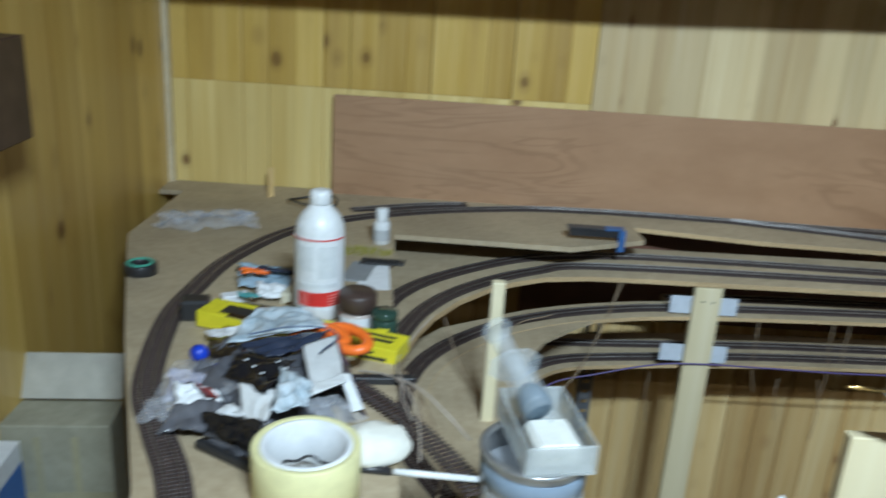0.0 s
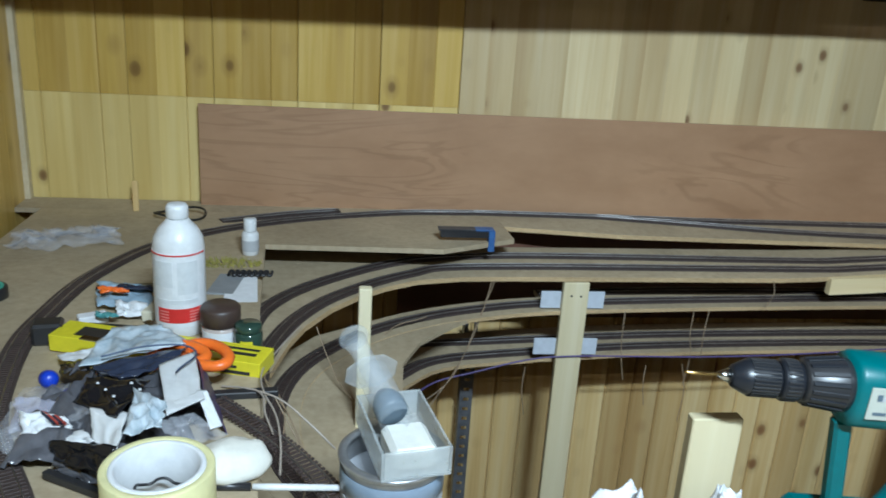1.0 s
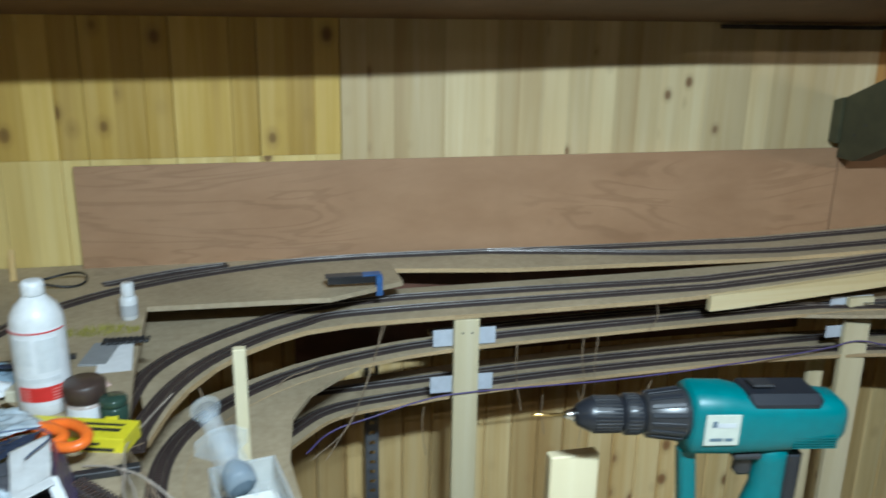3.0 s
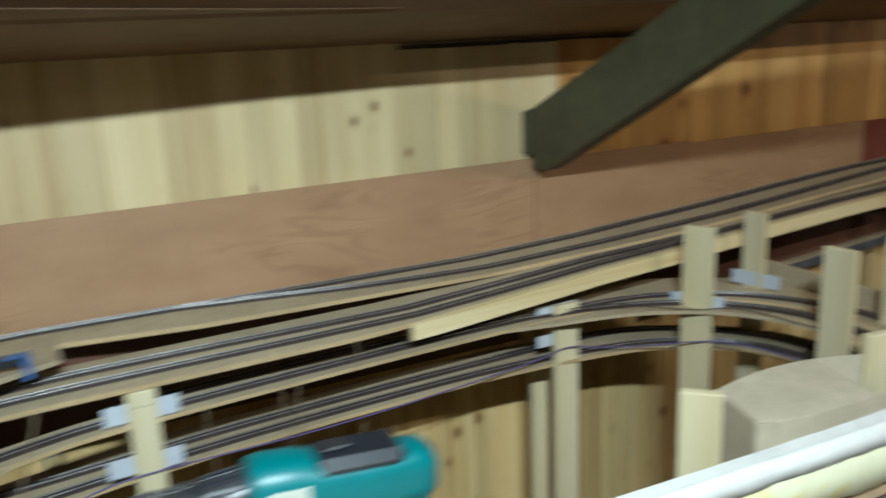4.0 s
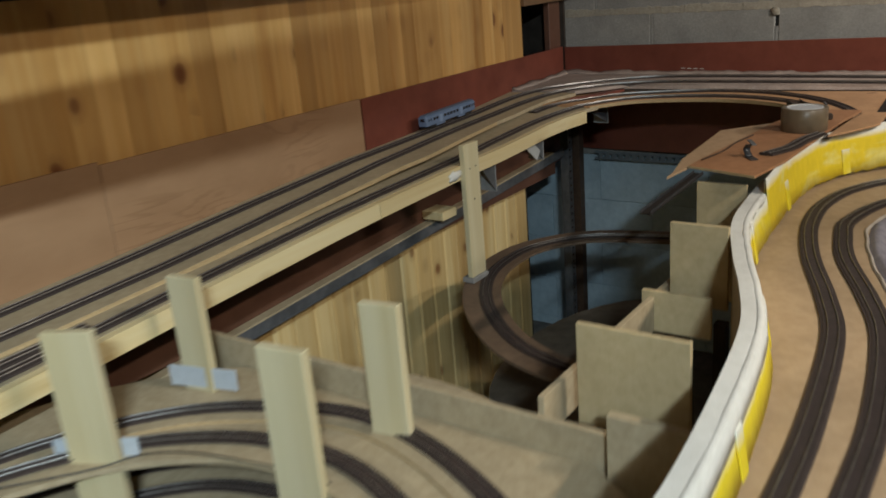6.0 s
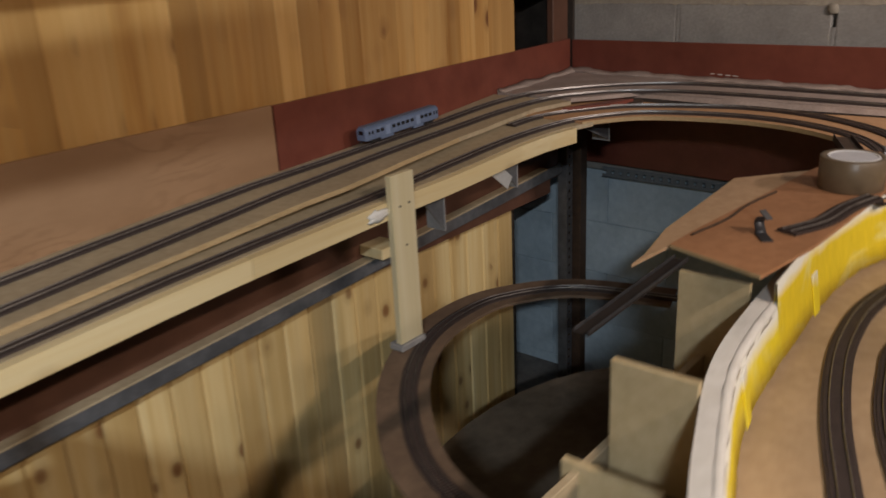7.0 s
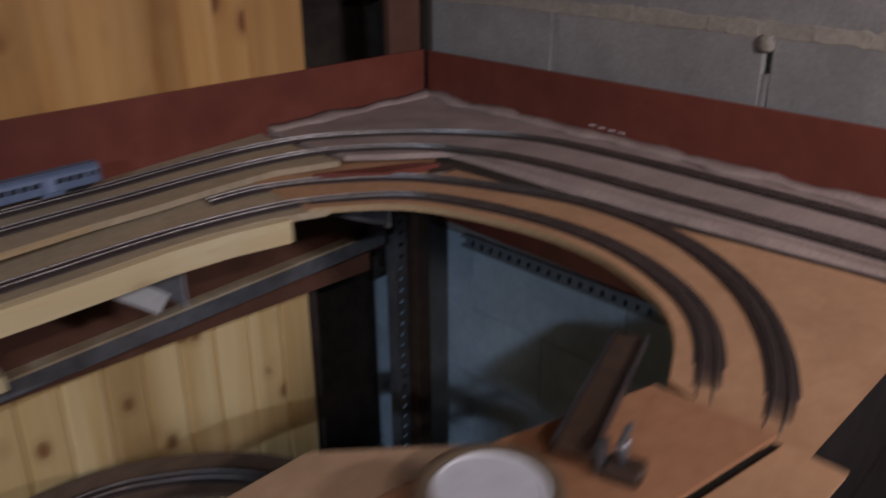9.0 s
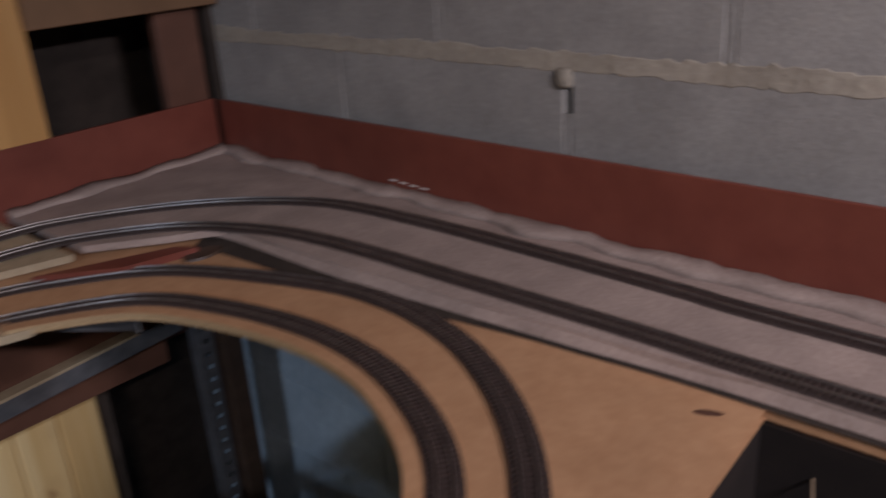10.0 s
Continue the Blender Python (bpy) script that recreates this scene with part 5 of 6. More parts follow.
for (x, y, w, d, h, rz, mat, nm, lb, ct) in (
        (-0.275, 1.365, 0.045, 0.022, 0.014, 25, PAPER, "eraser", "white block eraser beside the yellow box", "eraser"),
        (-0.185, 1.395, 0.018, 0.055, 0.020, -12, plain("cream_block", (0.62, 0.58, 0.44), 0.6), "wood_block", "cream coloured block leaning by the bottle", "block"),
        (-0.315, 1.275, 0.045, 0.035, 0.035, 10, BLACK_PLASTIC, "black_box", "small black plastic box by the yellow box", "box"),
        (-0.205, 1.325, 0.14, 0.010, 0.008, -8, BLACK_PLASTIC, "rail_piece", "short black rail piece under the bottle", "rail"),
        (-0.22, 1.55, 0.19, 0.012, 0.008, 8, BLACK_PLASTIC, "rail_piece", "short black rail piece on the board", "rail"),
        (-0.085, 1.565, 0.05, 0.10, 0.006, -8, plain("grey_card", (0.25, 0.26, 0.27), 0.6), "card_sheet", "grey card behind the bottle", "card"),
        (-0.055, 1.54, 0.06, 0.13, 0.003, 5, PAPER, "paper_sheet", "white paper sheet behind the bottle", "paper"),
        (-0.08, 1.42, 0.05, 0.06, 0.004, 30, plain("pink_paper", (0.60, 0.42, 0.36), 0.7), "paper_sheet", "pinkish paper leaflet by the jar", "paper"),
        (0.0, 1.075, 0.085, 0.014, 0.010, 6, BLACK_PLASTIC, "rail_piece", "black track piece at the edge of the board", "rail")):
    ob = tagged(part(nm, boxed(-w / 2, w / 2, -d / 2, d / 2, 0, h, min(w, d, h) * 0.12), mat, None), lb, ct)
    ob.matrix_world = on_loop(x, y, 0.001 if h > 0.005 else 0.002, rz)
spring = wire([(-0.085 + 0.0055 * k, 1.605 + (0.007 if k % 2 else -0.007), loop_z(0, 1.605) + 0.014 + 0.004 * (k % 2)) for k in range(16)], 0.0032, BLACK_PLASTIC, "spring", None, "black coiled plastic spring on the paper", "spring")
bm = bmesh.new()
rng = random.Random(3)
for k in range(240):
    a, r = rng.uniform(0, 6.28), 0.055 * math.sqrt(rng.random())
    c = Vector((1.4 * r * math.cos(a), 0.5 * r * math.sin(a), 0))
    tip = c + Vector((rng.uniform(-0.008, 0.008), rng.uniform(-0.008, 0.008), rng.uniform(0.004, 0.014)))
    s = Vector((0.0012, 0.0008, 0))
    bm.faces.new([bm.verts.new(q) for q in (c - s, c + s, tip)])
ob = tagged(part("moss_tuft", bm, MOSS, None), "yellow-green scatter moss behind the bottle", "moss", kind="stuff")
ob.matrix_world = on_loop(-0.105, 1.715, 0.001)
stape = thing("insulating_tape", "small black tape roll with a green label", "tape roll", on_loop(-0.478, 1.485, 0.001))
part("tape", ring(0.030, 0.018, 0, 0.020), BLACK_PLASTIC, stape, "", True)
part("label", ring(0.024, 0.0182, 0.0203, 0.0209), plain("green_label", (0.10, 0.42, 0.30), 0.5), stape)
wire([(-0.265 + 0.062 * math.cos(a), 2.13 + 0.045 * math.sin(a), 0.922 + 0.006 * math.sin(2 * a)) for a in [0.4 * k for k in range(17)]], 0.003, BLACK_WIRE, "cable_loop", None, "black cable ring lying near the wall", "cable")
stick = tagged(part("wood_stick", boxed(-0.007, 0.007, -0.004, 0.004, 0, 0.085, 0.001), PANEL_LOW, None), "short wooden stick leaning on the wall", "stick")
stick.matrix_world = pose(-0.385, 2.19, 0.905, -38, -10, 0)
railway([(-0.16, 2.10), (0.0, 2.175), (0.13, 2.215)], lambda x, y: 0.9095, "loose piece of track lying beside the loop")
railway([(-0.035, 1.045), (0.035, 0.965), (0.09, 0.885), (0.125, 0.82)], lambda x, y: 0.997, "loose black track piece at the board edge", near=lambda p: True, bed=False)
br = thing("track_bracket", "black bar with a worn blue angle on the deck", "bracket", pose(0, 0, 0))
part("bar", boxed(0.37, 0.487, 1.938, 1.962, 0.936, 0.953, 0.001), BLACK_PLASTIC, br)
part("cap", boxed(0.365, 0.4545, 1.936, 1.964, 0.9535, 0.957, 0.0005), DARK_STEEL, br)
part("blue_cap", boxed(0.455, 0.50, 1.936, 1.964, 0.9535, 0.957, 0.0005), BLUE_PAINT, br)
part("foot", boxed(0.4875, 0.503, 1.936, 1.964, 0.902, 0.953, 0.001), BLUE_PAINT, br)

# ---- on the front board: tin, tray, syringe, drill ----
tin = thing("paint_tin", "open grey metal paint tin with a blue band", "tin", pose(0.181, 0.837, 0.936))
part("body", lathe([(0.055, 0), (0.057, 0.002), (0.057, 0.112), (0.0585, 0.115)], 40, caps=False), TIN_METAL, tin, "", True)
part("bottom", lathe([(0.0568, 0.0005), (0.0568, 0.002)], 40), TIN_METAL, tin)
part("rim", ring(0.060, 0.050, 0.1155, 0.121), TIN_METAL, tin, "", True)
part("contents", lathe([(0.0560, 0.085), (0.0560, 0.088)], 40), plain("dried_grey_paint", (0.35, 0.36, 0.38), 0.5), tin)
part("blue_band", ring(0.0578, 0.0571, 0.086, 0.108), TIN_BLUE, tin, "", True)
part("label", band(0.0572, -160, -20, 0.02, 0.080), GREY_PRINT, tin)
tm = pose(0.190, 0.843, 1.0575, 0, 0, 10.6)
tray = thing("clear_tray", "clear plastic tray resting on the paint tin", "tray", tm)
part("base", boxed(-0.038, 0.038, -0.0625, 0.0625, 0, 0.003, 0.0005), ACRYLIC, tray)
for x0, x1, y0, y1 in ((-0.038, -0.035, -0.0625, 0.0625), (0.035, 0.038, -0.0625, 0.0625), (-0.0348, 0.0348, -0.0625, -0.0595), (-0.0348, 0.0348, 0.0595, 0.0625)):
    part("side", boxed(x0, x1, y0, y1, 0.0032, 0.034, 0.0005), ACRYLIC, tray)
part("glue_puddle", boxed(-0.024, 0.026, -0.056, 0.004, 0.0034, 0.030, 0.006), GLUE_WHITE, tray, "block of set white glue")
axis_ = Vector((-0.068, 0.200, 0.055)).normalized()
sm = look((0.192, 0.800, 1.0915), Vector((0.192, 0.800, 1.0915)) - axis_) @ Matrix.Diagonal((1.04, 1.04, 0.86, 1))
syr = thing("syringe", "large milky plastic syringe stuck in white glue", "syringe", sm)
part("barrel", lathe([(0.0168, 0.034), (0.0175, 0.036), (0.0175, 0.126)], 32, caps=False), MILKY, syr, "", True)
part("piston", lathe([(0.0150, 0.0465), (0.0171, 0.050), (0.0171, 0.066), (0.014, 0.075), (0.008, 0.085)], 28), GREY_RUBBER, syr, "blue-grey rubber piston", True)
flange = lathe([(0.0305, 0.1265), (0.032, 0.128), (0.0305, 0.1305)], 8, pose(0, 0, 0, 0, 0, 22.5))
bmesh.ops.scale(flange, vec=(1.0, 0.76, 1.0), verts=flange.verts)
part("flange", flange, MILKY, syr)
part("plunger_rod", lathe([(0.0105, 0.0855), (0.0115, 0.170), (0.0135, 0.195)], 24), MILKY, syr, "", True)
part("thumb_plate", lathe([(0.0160, 0.1955), (0.0175, 0.197), (0.0175, 0.202), (0.0160, 0.204)], 28), MILKY, syr, "", True)

dm = pose(0.519, 0.856, 1.1415, 0, 1.6, -6.5) @ Matrix.Diagonal((0.96, 0.96, 0.96, 1))
drill = thing("cordless_drill", "teal cordless drill standing on its battery", "drill", dm)
XA = pose(0, 0, 0, 0, 90, 0)
part("drill_bit", lathe([(0.0006, -0.010), (0.0022, -0.006), (0.0022, 0.0288)], 12, XA), BRASS, drill, "gold coloured drill bit", True)
part("jaw", lathe([(0.0032, 0.0290), (0.0052, 0.034), (0.0095, 0.0440)], 20, XA), CHROME, drill, "bright steel jaws", True)
part("chuck", lathe([(0.0102, 0.0445), (0.0135, 0.047), (0.0192, 0.058), (0.0212, 0.0625), (0.0214, 0.072), (0.0222, 0.084), (0.0222, 0.098), (0.0205, 0.1005)], 44, XA), CHUCK, drill, "black keyless chuck", True)
part("chuck_sleeve", lathe([(0.0208, 0.1015), (0.0243, 0.104), (0.0248, 0.124), (0.0228, 0.127)], 44, XA), CHUCK, drill, "", True)
part("collar", lathe([(0.0232, 0.1285), (0.0268, 0.132), (0.0318, 0.174), (0.0322, 0.1815)], 44, XA), BLACK_PLASTIC, drill, "ribbed torque collar", True)
for k in range(16):
    a = 360.0 * k / 16
    part("collar_rib", boxed(0.134, 0.176, -0.0028, 0.0028, 0.0, 0.0022, 0.0006, pose(0, 0, 0, a, 0, 0) @ pose(0, 0, 0.0102, 0, -7.05, 0)), CHUCK, drill)
for k in range(30):
    part("sleeve_rib", boxed(0.066, 0.098, -0.0012, 0.0012, 0.0208, 0.0231, 0.0003, pose(0, 0, 0, 12.0 * k, 0, 0)), BLACK_PLASTIC, drill)
    part("sleeve_rib", boxed(0.106, 0.122, -0.0012, 0.0012, 0.0238, 0.0257, 0.0003, pose(0, 0, 0, 12.0 * k, 0, 0)), BLACK_PLASTIC, drill)
body = bmesh.new()
rings_ = []
for px, ry, up, down in ((0.1820, 0.034, 0.037, 0.044), (0.190, 0.0365, 0.040, 0.047), (0.232, 0.037, 0.039, 0.048), (0.262, 0.036, 0.031, 0.047), (0.30, 0.035, 0.030, 0.046), (0.350, 0.033, 0.029, 0.043), (0.375, 0.030, 0.027, 0.039), (0.386, 0.023, 0.018, 0.031)):
    ring_ = []
    for k in range(36):
        a = 6.28318 * k / 36
        c, q = math.copysign(abs(math.cos(a)) ** 0.65, math.cos(a)), math.copysign(abs(math.sin(a)) ** 0.65, math.sin(a))
        ring_.append(body.verts.new((px, c * ry, q * (up if q > 0 else down))))
    rings_.append(ring_)
for a, b in zip(rings_, rings_[1:]):
    for i in range(36):
        body.faces.new((a[i], a[(i + 1) % 36], b[(i + 1) % 36], b[i]))
body.faces.new(rings_[0][::-1])
body.faces.new(rings_[-1])
part("body", body, TEAL, drill, "teal plastic housing", True)
pad = boxed(0.246, 0.352, -0.0325, 0.0325, 0.012, 0.0365, 0.010)
for v in pad.verts:
    v.co.x += 0.35 * (0.032 - v.co.z) * (1 if v.co.x < 0.29 else -0.4)
part("top_pad", pad, CHUCK, drill, "black rubber top pad")
part("speed_switch", boxed(0.262, 0.290, -0.012, 0.012, 0.0388, 0.0425, 0.002), BLACK_PLASTIC, drill)
for k in range(5):
    part("vent_slot", boxed(0.315, 0.372, -0.0335 + 0.0002 * k, -0.029, -0.020 - 0.0035 * k, -0.0185 - 0.0035 * k, 0.0003), plain("dark_teal_slot", (0.0, 0.09, 0.09), 0.5), drill)
sticker = part("label", boxed(0.195, 0.239, -0.0385, -0.0372, -0.024, 0.017, 0.0005), plain("off_white_sticker", (0.44, 0.46, 0.40), 0.5), drill, "off-white sticker with grey print")
part("print_bar", boxed(0.203, 0.234, -0.0391, -0.0387, 0.000, 0.006), GREY_PRINT, sticker)
part("print_bar", boxed(0.202, 0.218, -0.0391, -0.0387, -0.018, -0.014), GREY_RUBBER, sticker)
part("print_bar", boxed(0.221, 0.231, -0.0391, -0.0387, -0.018, -0.014), GREY_RUBBER, sticker)
part("print_bar", boxed(0.203, 0.209, -0.0395, -0.0392, 0.001, 0.009), GREY_RUBBER, sticker)
guard = boxed(0.180, 0.202, -0.010, 0.010, -0.1755, -0.045, 0.004)
for v in guard.verts:
    v.co.x += -0.13 * (v.co.z + 0.045)
part("guard", guard, TEAL, drill, "teal front hand guard")
grip = bmesh.new()
rings_ = []
for px, pz, rx, ry in ((0.300, -0.036, 0.032, 0.021), (0.304, -0.062, 0.024, 0.020), (0.306, -0.100, 0.023, 0.019), (0.303, -0.132, 0.030, 0.020), (0.297, -0.164, 0.040, 0.023), (0.292, -0.1755, 0.048, 0.026)):
    rings_.append([grip.verts.new((px + rx * math.cos(a), ry * math.sin(a), pz)) for a in [6.28318 * k / 24 for k in range(24)]])
for a, b in zip(rings_, rings_[1:]):
    for i in range(24):
        grip.faces.new((a[i], a[(i + 1) % 24], b[(i + 1) % 24], b[i]))
grip.faces.new(rings_[0])
grip.faces.new(rings_[-1][::-1])
part("grip", grip, TEAL, drill, "teal handle", True)
part("grip_pad", boxed(0.316, 0.342, -0.0185, 0.0185, -0.140, -0.046, 0.007), CHUCK, drill, "black rubber back of the handle")
part("trigger", boxed(0.258, 0.281, -0.009, 0.009, -0.086, -0.052, 0.005), BLACK_PLASTIC, drill, "black trigger")
part("direction_switch", boxed(0.246, 0.284, -0.022, 0.022, -0.056, -0.047, 0.003), BLACK_PLASTIC, drill)
part("battery", boxed(0.160, 0.346, -0.042, 0.042, -0.205, -0.176, 0.009), TEAL, drill, "teal battery foot")
for label, m, w, d, h, seed in (("crumpled white paper towel on the front board", pose(0.422, 0.800, 0.937, 0, 0, 10), 0.11, 0.09, 0.090, 13), ("white paper scrap leaning on the post", pose(0.572, 0.825, 0.937, 0, 0, 80), 0.04, 0.030, 0.075, 14)):
    towel = crumpled("paper_towel", label, "paper towel", m, w, d, h, PAPER, seed, 1.3, 26, 0.08)
    for p in towel.data.polygons:
        p.use_smooth = True

# ---- plates, wires, angle irons ----
def clip(x0, x1, y, z0, z1, label="pale plastic plate screwed to a post"):
    return tagged(part("clip_plate", boxed(x0, x1, y, y + 0.004, z0, z1, 0.0006), CLIP_WHITE, None), label, "plate", "clip plates")


clip(0.622, 0.782, 1.8995, 0.772, 0.816)
clip(0.616, 0.778, 1.8995, 0.646, 0.690)
clip(1.775, 1.91, 1.945, 0.765, 0.812)
clip(1.775, 1.91, 1.945, 0.690, 0.725)
for cx, cy, rz, w, z0 in ((2.210, 1.780, -60, 0.150, 0.775), (2.452, 1.792, -75, 0.15, 0.795)):
    ob = tagged(part("clip_plate", boxed(-w / 2, w / 2, -0.002, 0.002, 0, 0.042, 0.0006), CLIP_WHITE, None), "pale blue plastic plate screwed to a post", "plate", "clip plates")
    ob.matrix_world = pose(cx, cy, z0, 0, 0, rz)

cable = wire([(0.30, 1.80, 0.57), (0.36, 1.86, 0.585), (0.46, 1.87, 0.61), (0.62, 1.878, 0.645), (0.70, 1.876, 0.652), (0.85, 1.885, 0.648), (1.1, 1.90, 0.640), (1.45, 1.91, 0.650), (1.78, 1.92, 0.672), (1.86, 1.918, 0.685), (1.95, 1.90, 0.672), (2.08, 1.84, 0.668), (2.18, 1.75, 0.688), (2.24, 1.70, 0.690), (2.33, 1.58, 0.675), (2.36, 1.50, 0.665)], 0.0022, PURPLE_WIRE, "cable", None, "purple cable strung along the lower deck", "cable")
wire([(1.86, 1.918, 0.80), (1.95, 1.86, 0.815), (2.05, 1.82, 0.80), (2.18, 1.745, 0.786), (2.25, 1.69, 0.792), (2.32, 1.52, 0.785), (2.33, 1.36, 0.79)], 0.0016, BLACK_WIRE, "cable", None, "thin black cable between the posts", "cable")
for pts in ([(0.50, 1.880, 0.85), (0.46, 1.865, 0.74), (0.43, 1.85, 0.66), (0.40, 1.84, 0.605), (0.31, 1.80, 0.55)], [(0.492, 1.878, 0.85), (0.468, 1.862, 0.76), (0.42, 1.848, 0.64), (0.395, 1.84, 0.60), (0.345, 1.81, 0.54)],
            [(0.085, 1.585, 0.862), (0.105, 1.55, 0.82), (0.13, 1.50, 0.785), (0.17, 1.42, 0.775)], [(0.33, 1.80, 0.79), (0.24, 1.76, 0.77), (0.20, 1.70, 0.70)],
            [(0.03, 1.20, 0.965), (0.02, 1.13, 0.99), (0.06, 1.03, 0.985), (0.085, 0.93, 0.965), (0.075, 0.85, 0.945)], [(0.01, 1.18, 0.97), (0.05, 1.06, 0.985), (0.055, 0.97, 0.98)],
            [(0.02, 1.155, 0.97), (0.10, 1.10, 0.86), (0.20, 1.12, 0.785)], [(0.84, 1.90, 0.765), (0.835, 1.885, 0.72), (0.842, 1.895, 0.66), (0.855, 1.89, 0.58)], [(1.02, 1.90, 0.77), (1.015, 1.89, 0.71), (1.03, 1.90, 0.64), (1.02, 1.895, 0.56)],
            [(1.06, 1.90, 0.77), (1.05, 1.888, 0.70), (1.06, 1.90, 0.63)], [(1.20, 1.872, 0.862), (1.205, 1.868, 0.83), (1.19, 1.87, 0.79)], [(0.60, 1.90, 0.61), (0.595, 1.892, 0.56), (0.605, 1.89, 0.48)], [(0.92, 1.91, 0.61), (0.915, 1.90, 0.57), (0.925, 1.90, 0.50)],
            [(1.02, 1.915, 0.61), (1.03, 1.905, 0.55), (1.025, 1.90, 0.45)], [(1.23, 1.915, 0.62), (1.215, 1.905, 0.60), (1.19, 1.90, 0.565)]):
    wire(pts, 0.0011, BROWN_WIRE, "thin_wire", None, "thin brown connecting wire hanging from a deck", "wire")


def slotted_angle(length, m, label, w=0.038, metal=STEEL):
    """An angle iron with a row of slots in its face."""
    t = thing("angle_iron", label, "angle iron", m)
    bm = bmesh.new()
    box(bm, 0, 0.011, 0, 0.0025, 0, length)
    box(bm, w - 0.011, w, 0, 0.0025, 0, length)
    z = 0.0
    while z < length - 0.02:
        box(bm, 0.0111, w - 0.0111, 0, 0.0025, z, z + 0.021)
        z += 0.032
    part("slotted_face", bm, metal, t)
    part("plain_face", boxed(0, 0.0025, 0.0027, w, 0, length), metal, t)
    return t


slotted_angle(0.60 - BASE, pose(0.492, 2.20, BASE), "grey slotted angle iron standing under the deck")
slotted_angle(0.985 - BASE, pose(4.775, 2.20, BASE), "grey slotted angle iron standing in the corner")
slotted_angle(1.35, Matrix(((0, 1, 0, 4.978), (0, 0, 1, 0.82), (1, 0, 0, 0.654), (0, 0, 0, 1))), "dull grey slotted angle iron along the block wall", 0.038, plain("dull_blue_steel", (0.16, 0.185, 0.205), 0.6))
slotted_angle(2.3, pose(2.45, 2.205, 0.589, 0, 86.8, 0) @ pose(0, 0, 0, 0, 0, 90), "grey angle iron along the boarded wall")
ob = tagged(part("dark_post", boxed(4.82, 4.865, 2.17, 2.23, BASE, 1.02, 0.002), PICTURE, None), "dark brown post beside the angle iron", "post")

# screw heads on the posts
bpy.context.view_layer.update()
for x, y, z in ((0.692, 1.8802, 0.812), (0.716, 1.8802, 0.811), (1.850, 1.9252, 0.770), (1.874, 1.9252, 0.771), (3.570, 1.9012, 0.955), (3.600, 1.9012, 0.958), (3.584, 1.9012, 0.86)):
    owner = min((o for o in bpy.data.objects if o.name.startswith("post") and not o.parent), key=lambda o: (o.matrix_world.translation.xy - Vector((x, y))).length)
    head = part("screw_head", lathe([(0.0028, 0), (0.0024, 0.0008)], 12, pose(0, 0, 0, 90, 0, 0)), DARK_STEEL, owner, "dark screw head")
    head.location = owner.matrix_world.inverted() @ Vector((x, y, z))

# pale wires looped over the track beside the heap
PALE_WIRE = plain("pale_grey_brown_wire", (0.42, 0.36, 0.30), 0.45)
for pts in ([(0.061, 1.344, 0.972), (0.031, 1.235, 0.981), (0.016, 1.141, 0.995), (0.024, 1.065, 1.004), (0.044, 0.998, 1.008), (0.054, 0.931, 1.011), (0.058, 0.861, 1.012)],
            [(-0.036, 1.106, 0.990), (-0.002, 1.082, 1.000), (0.020, 1.058, 1.006), (0.031, 0.999, 1.009), (0.044, 0.950, 1.010)],
            [(0.020, 1.058, 1.008), (0.050, 1.030, 1.010), (0.085, 1.000, 0.995), (0.12, 0.985, 0.965)]):
    wire(pts, 0.0014, PALE_WIRE, "thin_wire", None, "pale grey-brown wire looped over the track", "wire")
coil = [(-0.058 + (0.024 + 0.002 * math.sin(3 * a)) * math.cos(a), 0.790 + (0.024 + 0.002 * math.cos(2 * a)) * math.sin(a), loop_z(0, 0.79) + 0.030 + 0.003 * math.sin(5 * a)) for a in [0.35 * k for k in range(40)]]
wire(coil, 0.0016, BLACK_PLASTIC, "thin_wire", None, "dark wire coil inside the tape roll", "wire")

# ---- the coach ----
def coach_body(length, seg=10):
    """A rounded coach shell along x, as a loft of its cross section."""
    half = [(0.0165, 0.000), (0.0170, 0.003), (0.0170, 0.024), (0.0160, 0.0285), (0.0120, 0.0325), (0.0060, 0.0345), (0.0, 0.0350)]
    sec = half + [(-y, z) for y, z in half[-2::-1]]
    bm = bmesh.new()
    rings_ = []
    for x, k in ((0, 0.90), (0.004, 1.0), (length - 0.004, 1.0), (length, 0.90)):
        rings_.append([bm.verts.new((x, y * k, z)) for y, z in sec])
    for a, b in zip(rings_, rings_[1:]):
        for i in range(len(sec)):
            j = (i + 1) % len(sec)
            bm.faces.new((a[i], a[j], b[j], b[i]))
    bm.faces.new(rings_[0])
    bm.faces.new(rings_[-1][::-1])
    return bm


CX0, CX1 = 3.78, 4.083
cz = (BZ(CX0) + BZ(CX1)) / 2
coach = thing("railway_coach", "blue-grey model railway coach standing on the back track", "railway coach", pose(CX0, 2.219, cz + 0.0095, 0, -math.degrees(math.atan2(BZ(CX1) - BZ(CX0), 0.303)), 0.7))
shell = coach_body(0.303)
bmesh.ops.translate(shell, verts=shell.verts, vec=(0, 0, 0.0105))
part("body", shell, COACH_GREY, coach, "blue-grey body")
part("roof", ribbon([Vector((0.003 + 0.0297 * k, 0)) for k in range(11)], lambda x, y: 0.0464, 0.0105, 0.0105, 0.0018), COACH_ROOF, coach, "dull grey roof")
xs = [0.012, 0.024, 0.041, 0.058, 0.104, 0.123, 0.142, 0.161, 0.180, 0.222, 0.240, 0.258, 0.280, 0.292]
ws = [0.005, 0.006, 0.012, 0.012] + [0.013] * 5 + [0.013] * 3 + [0.006, 0.005]
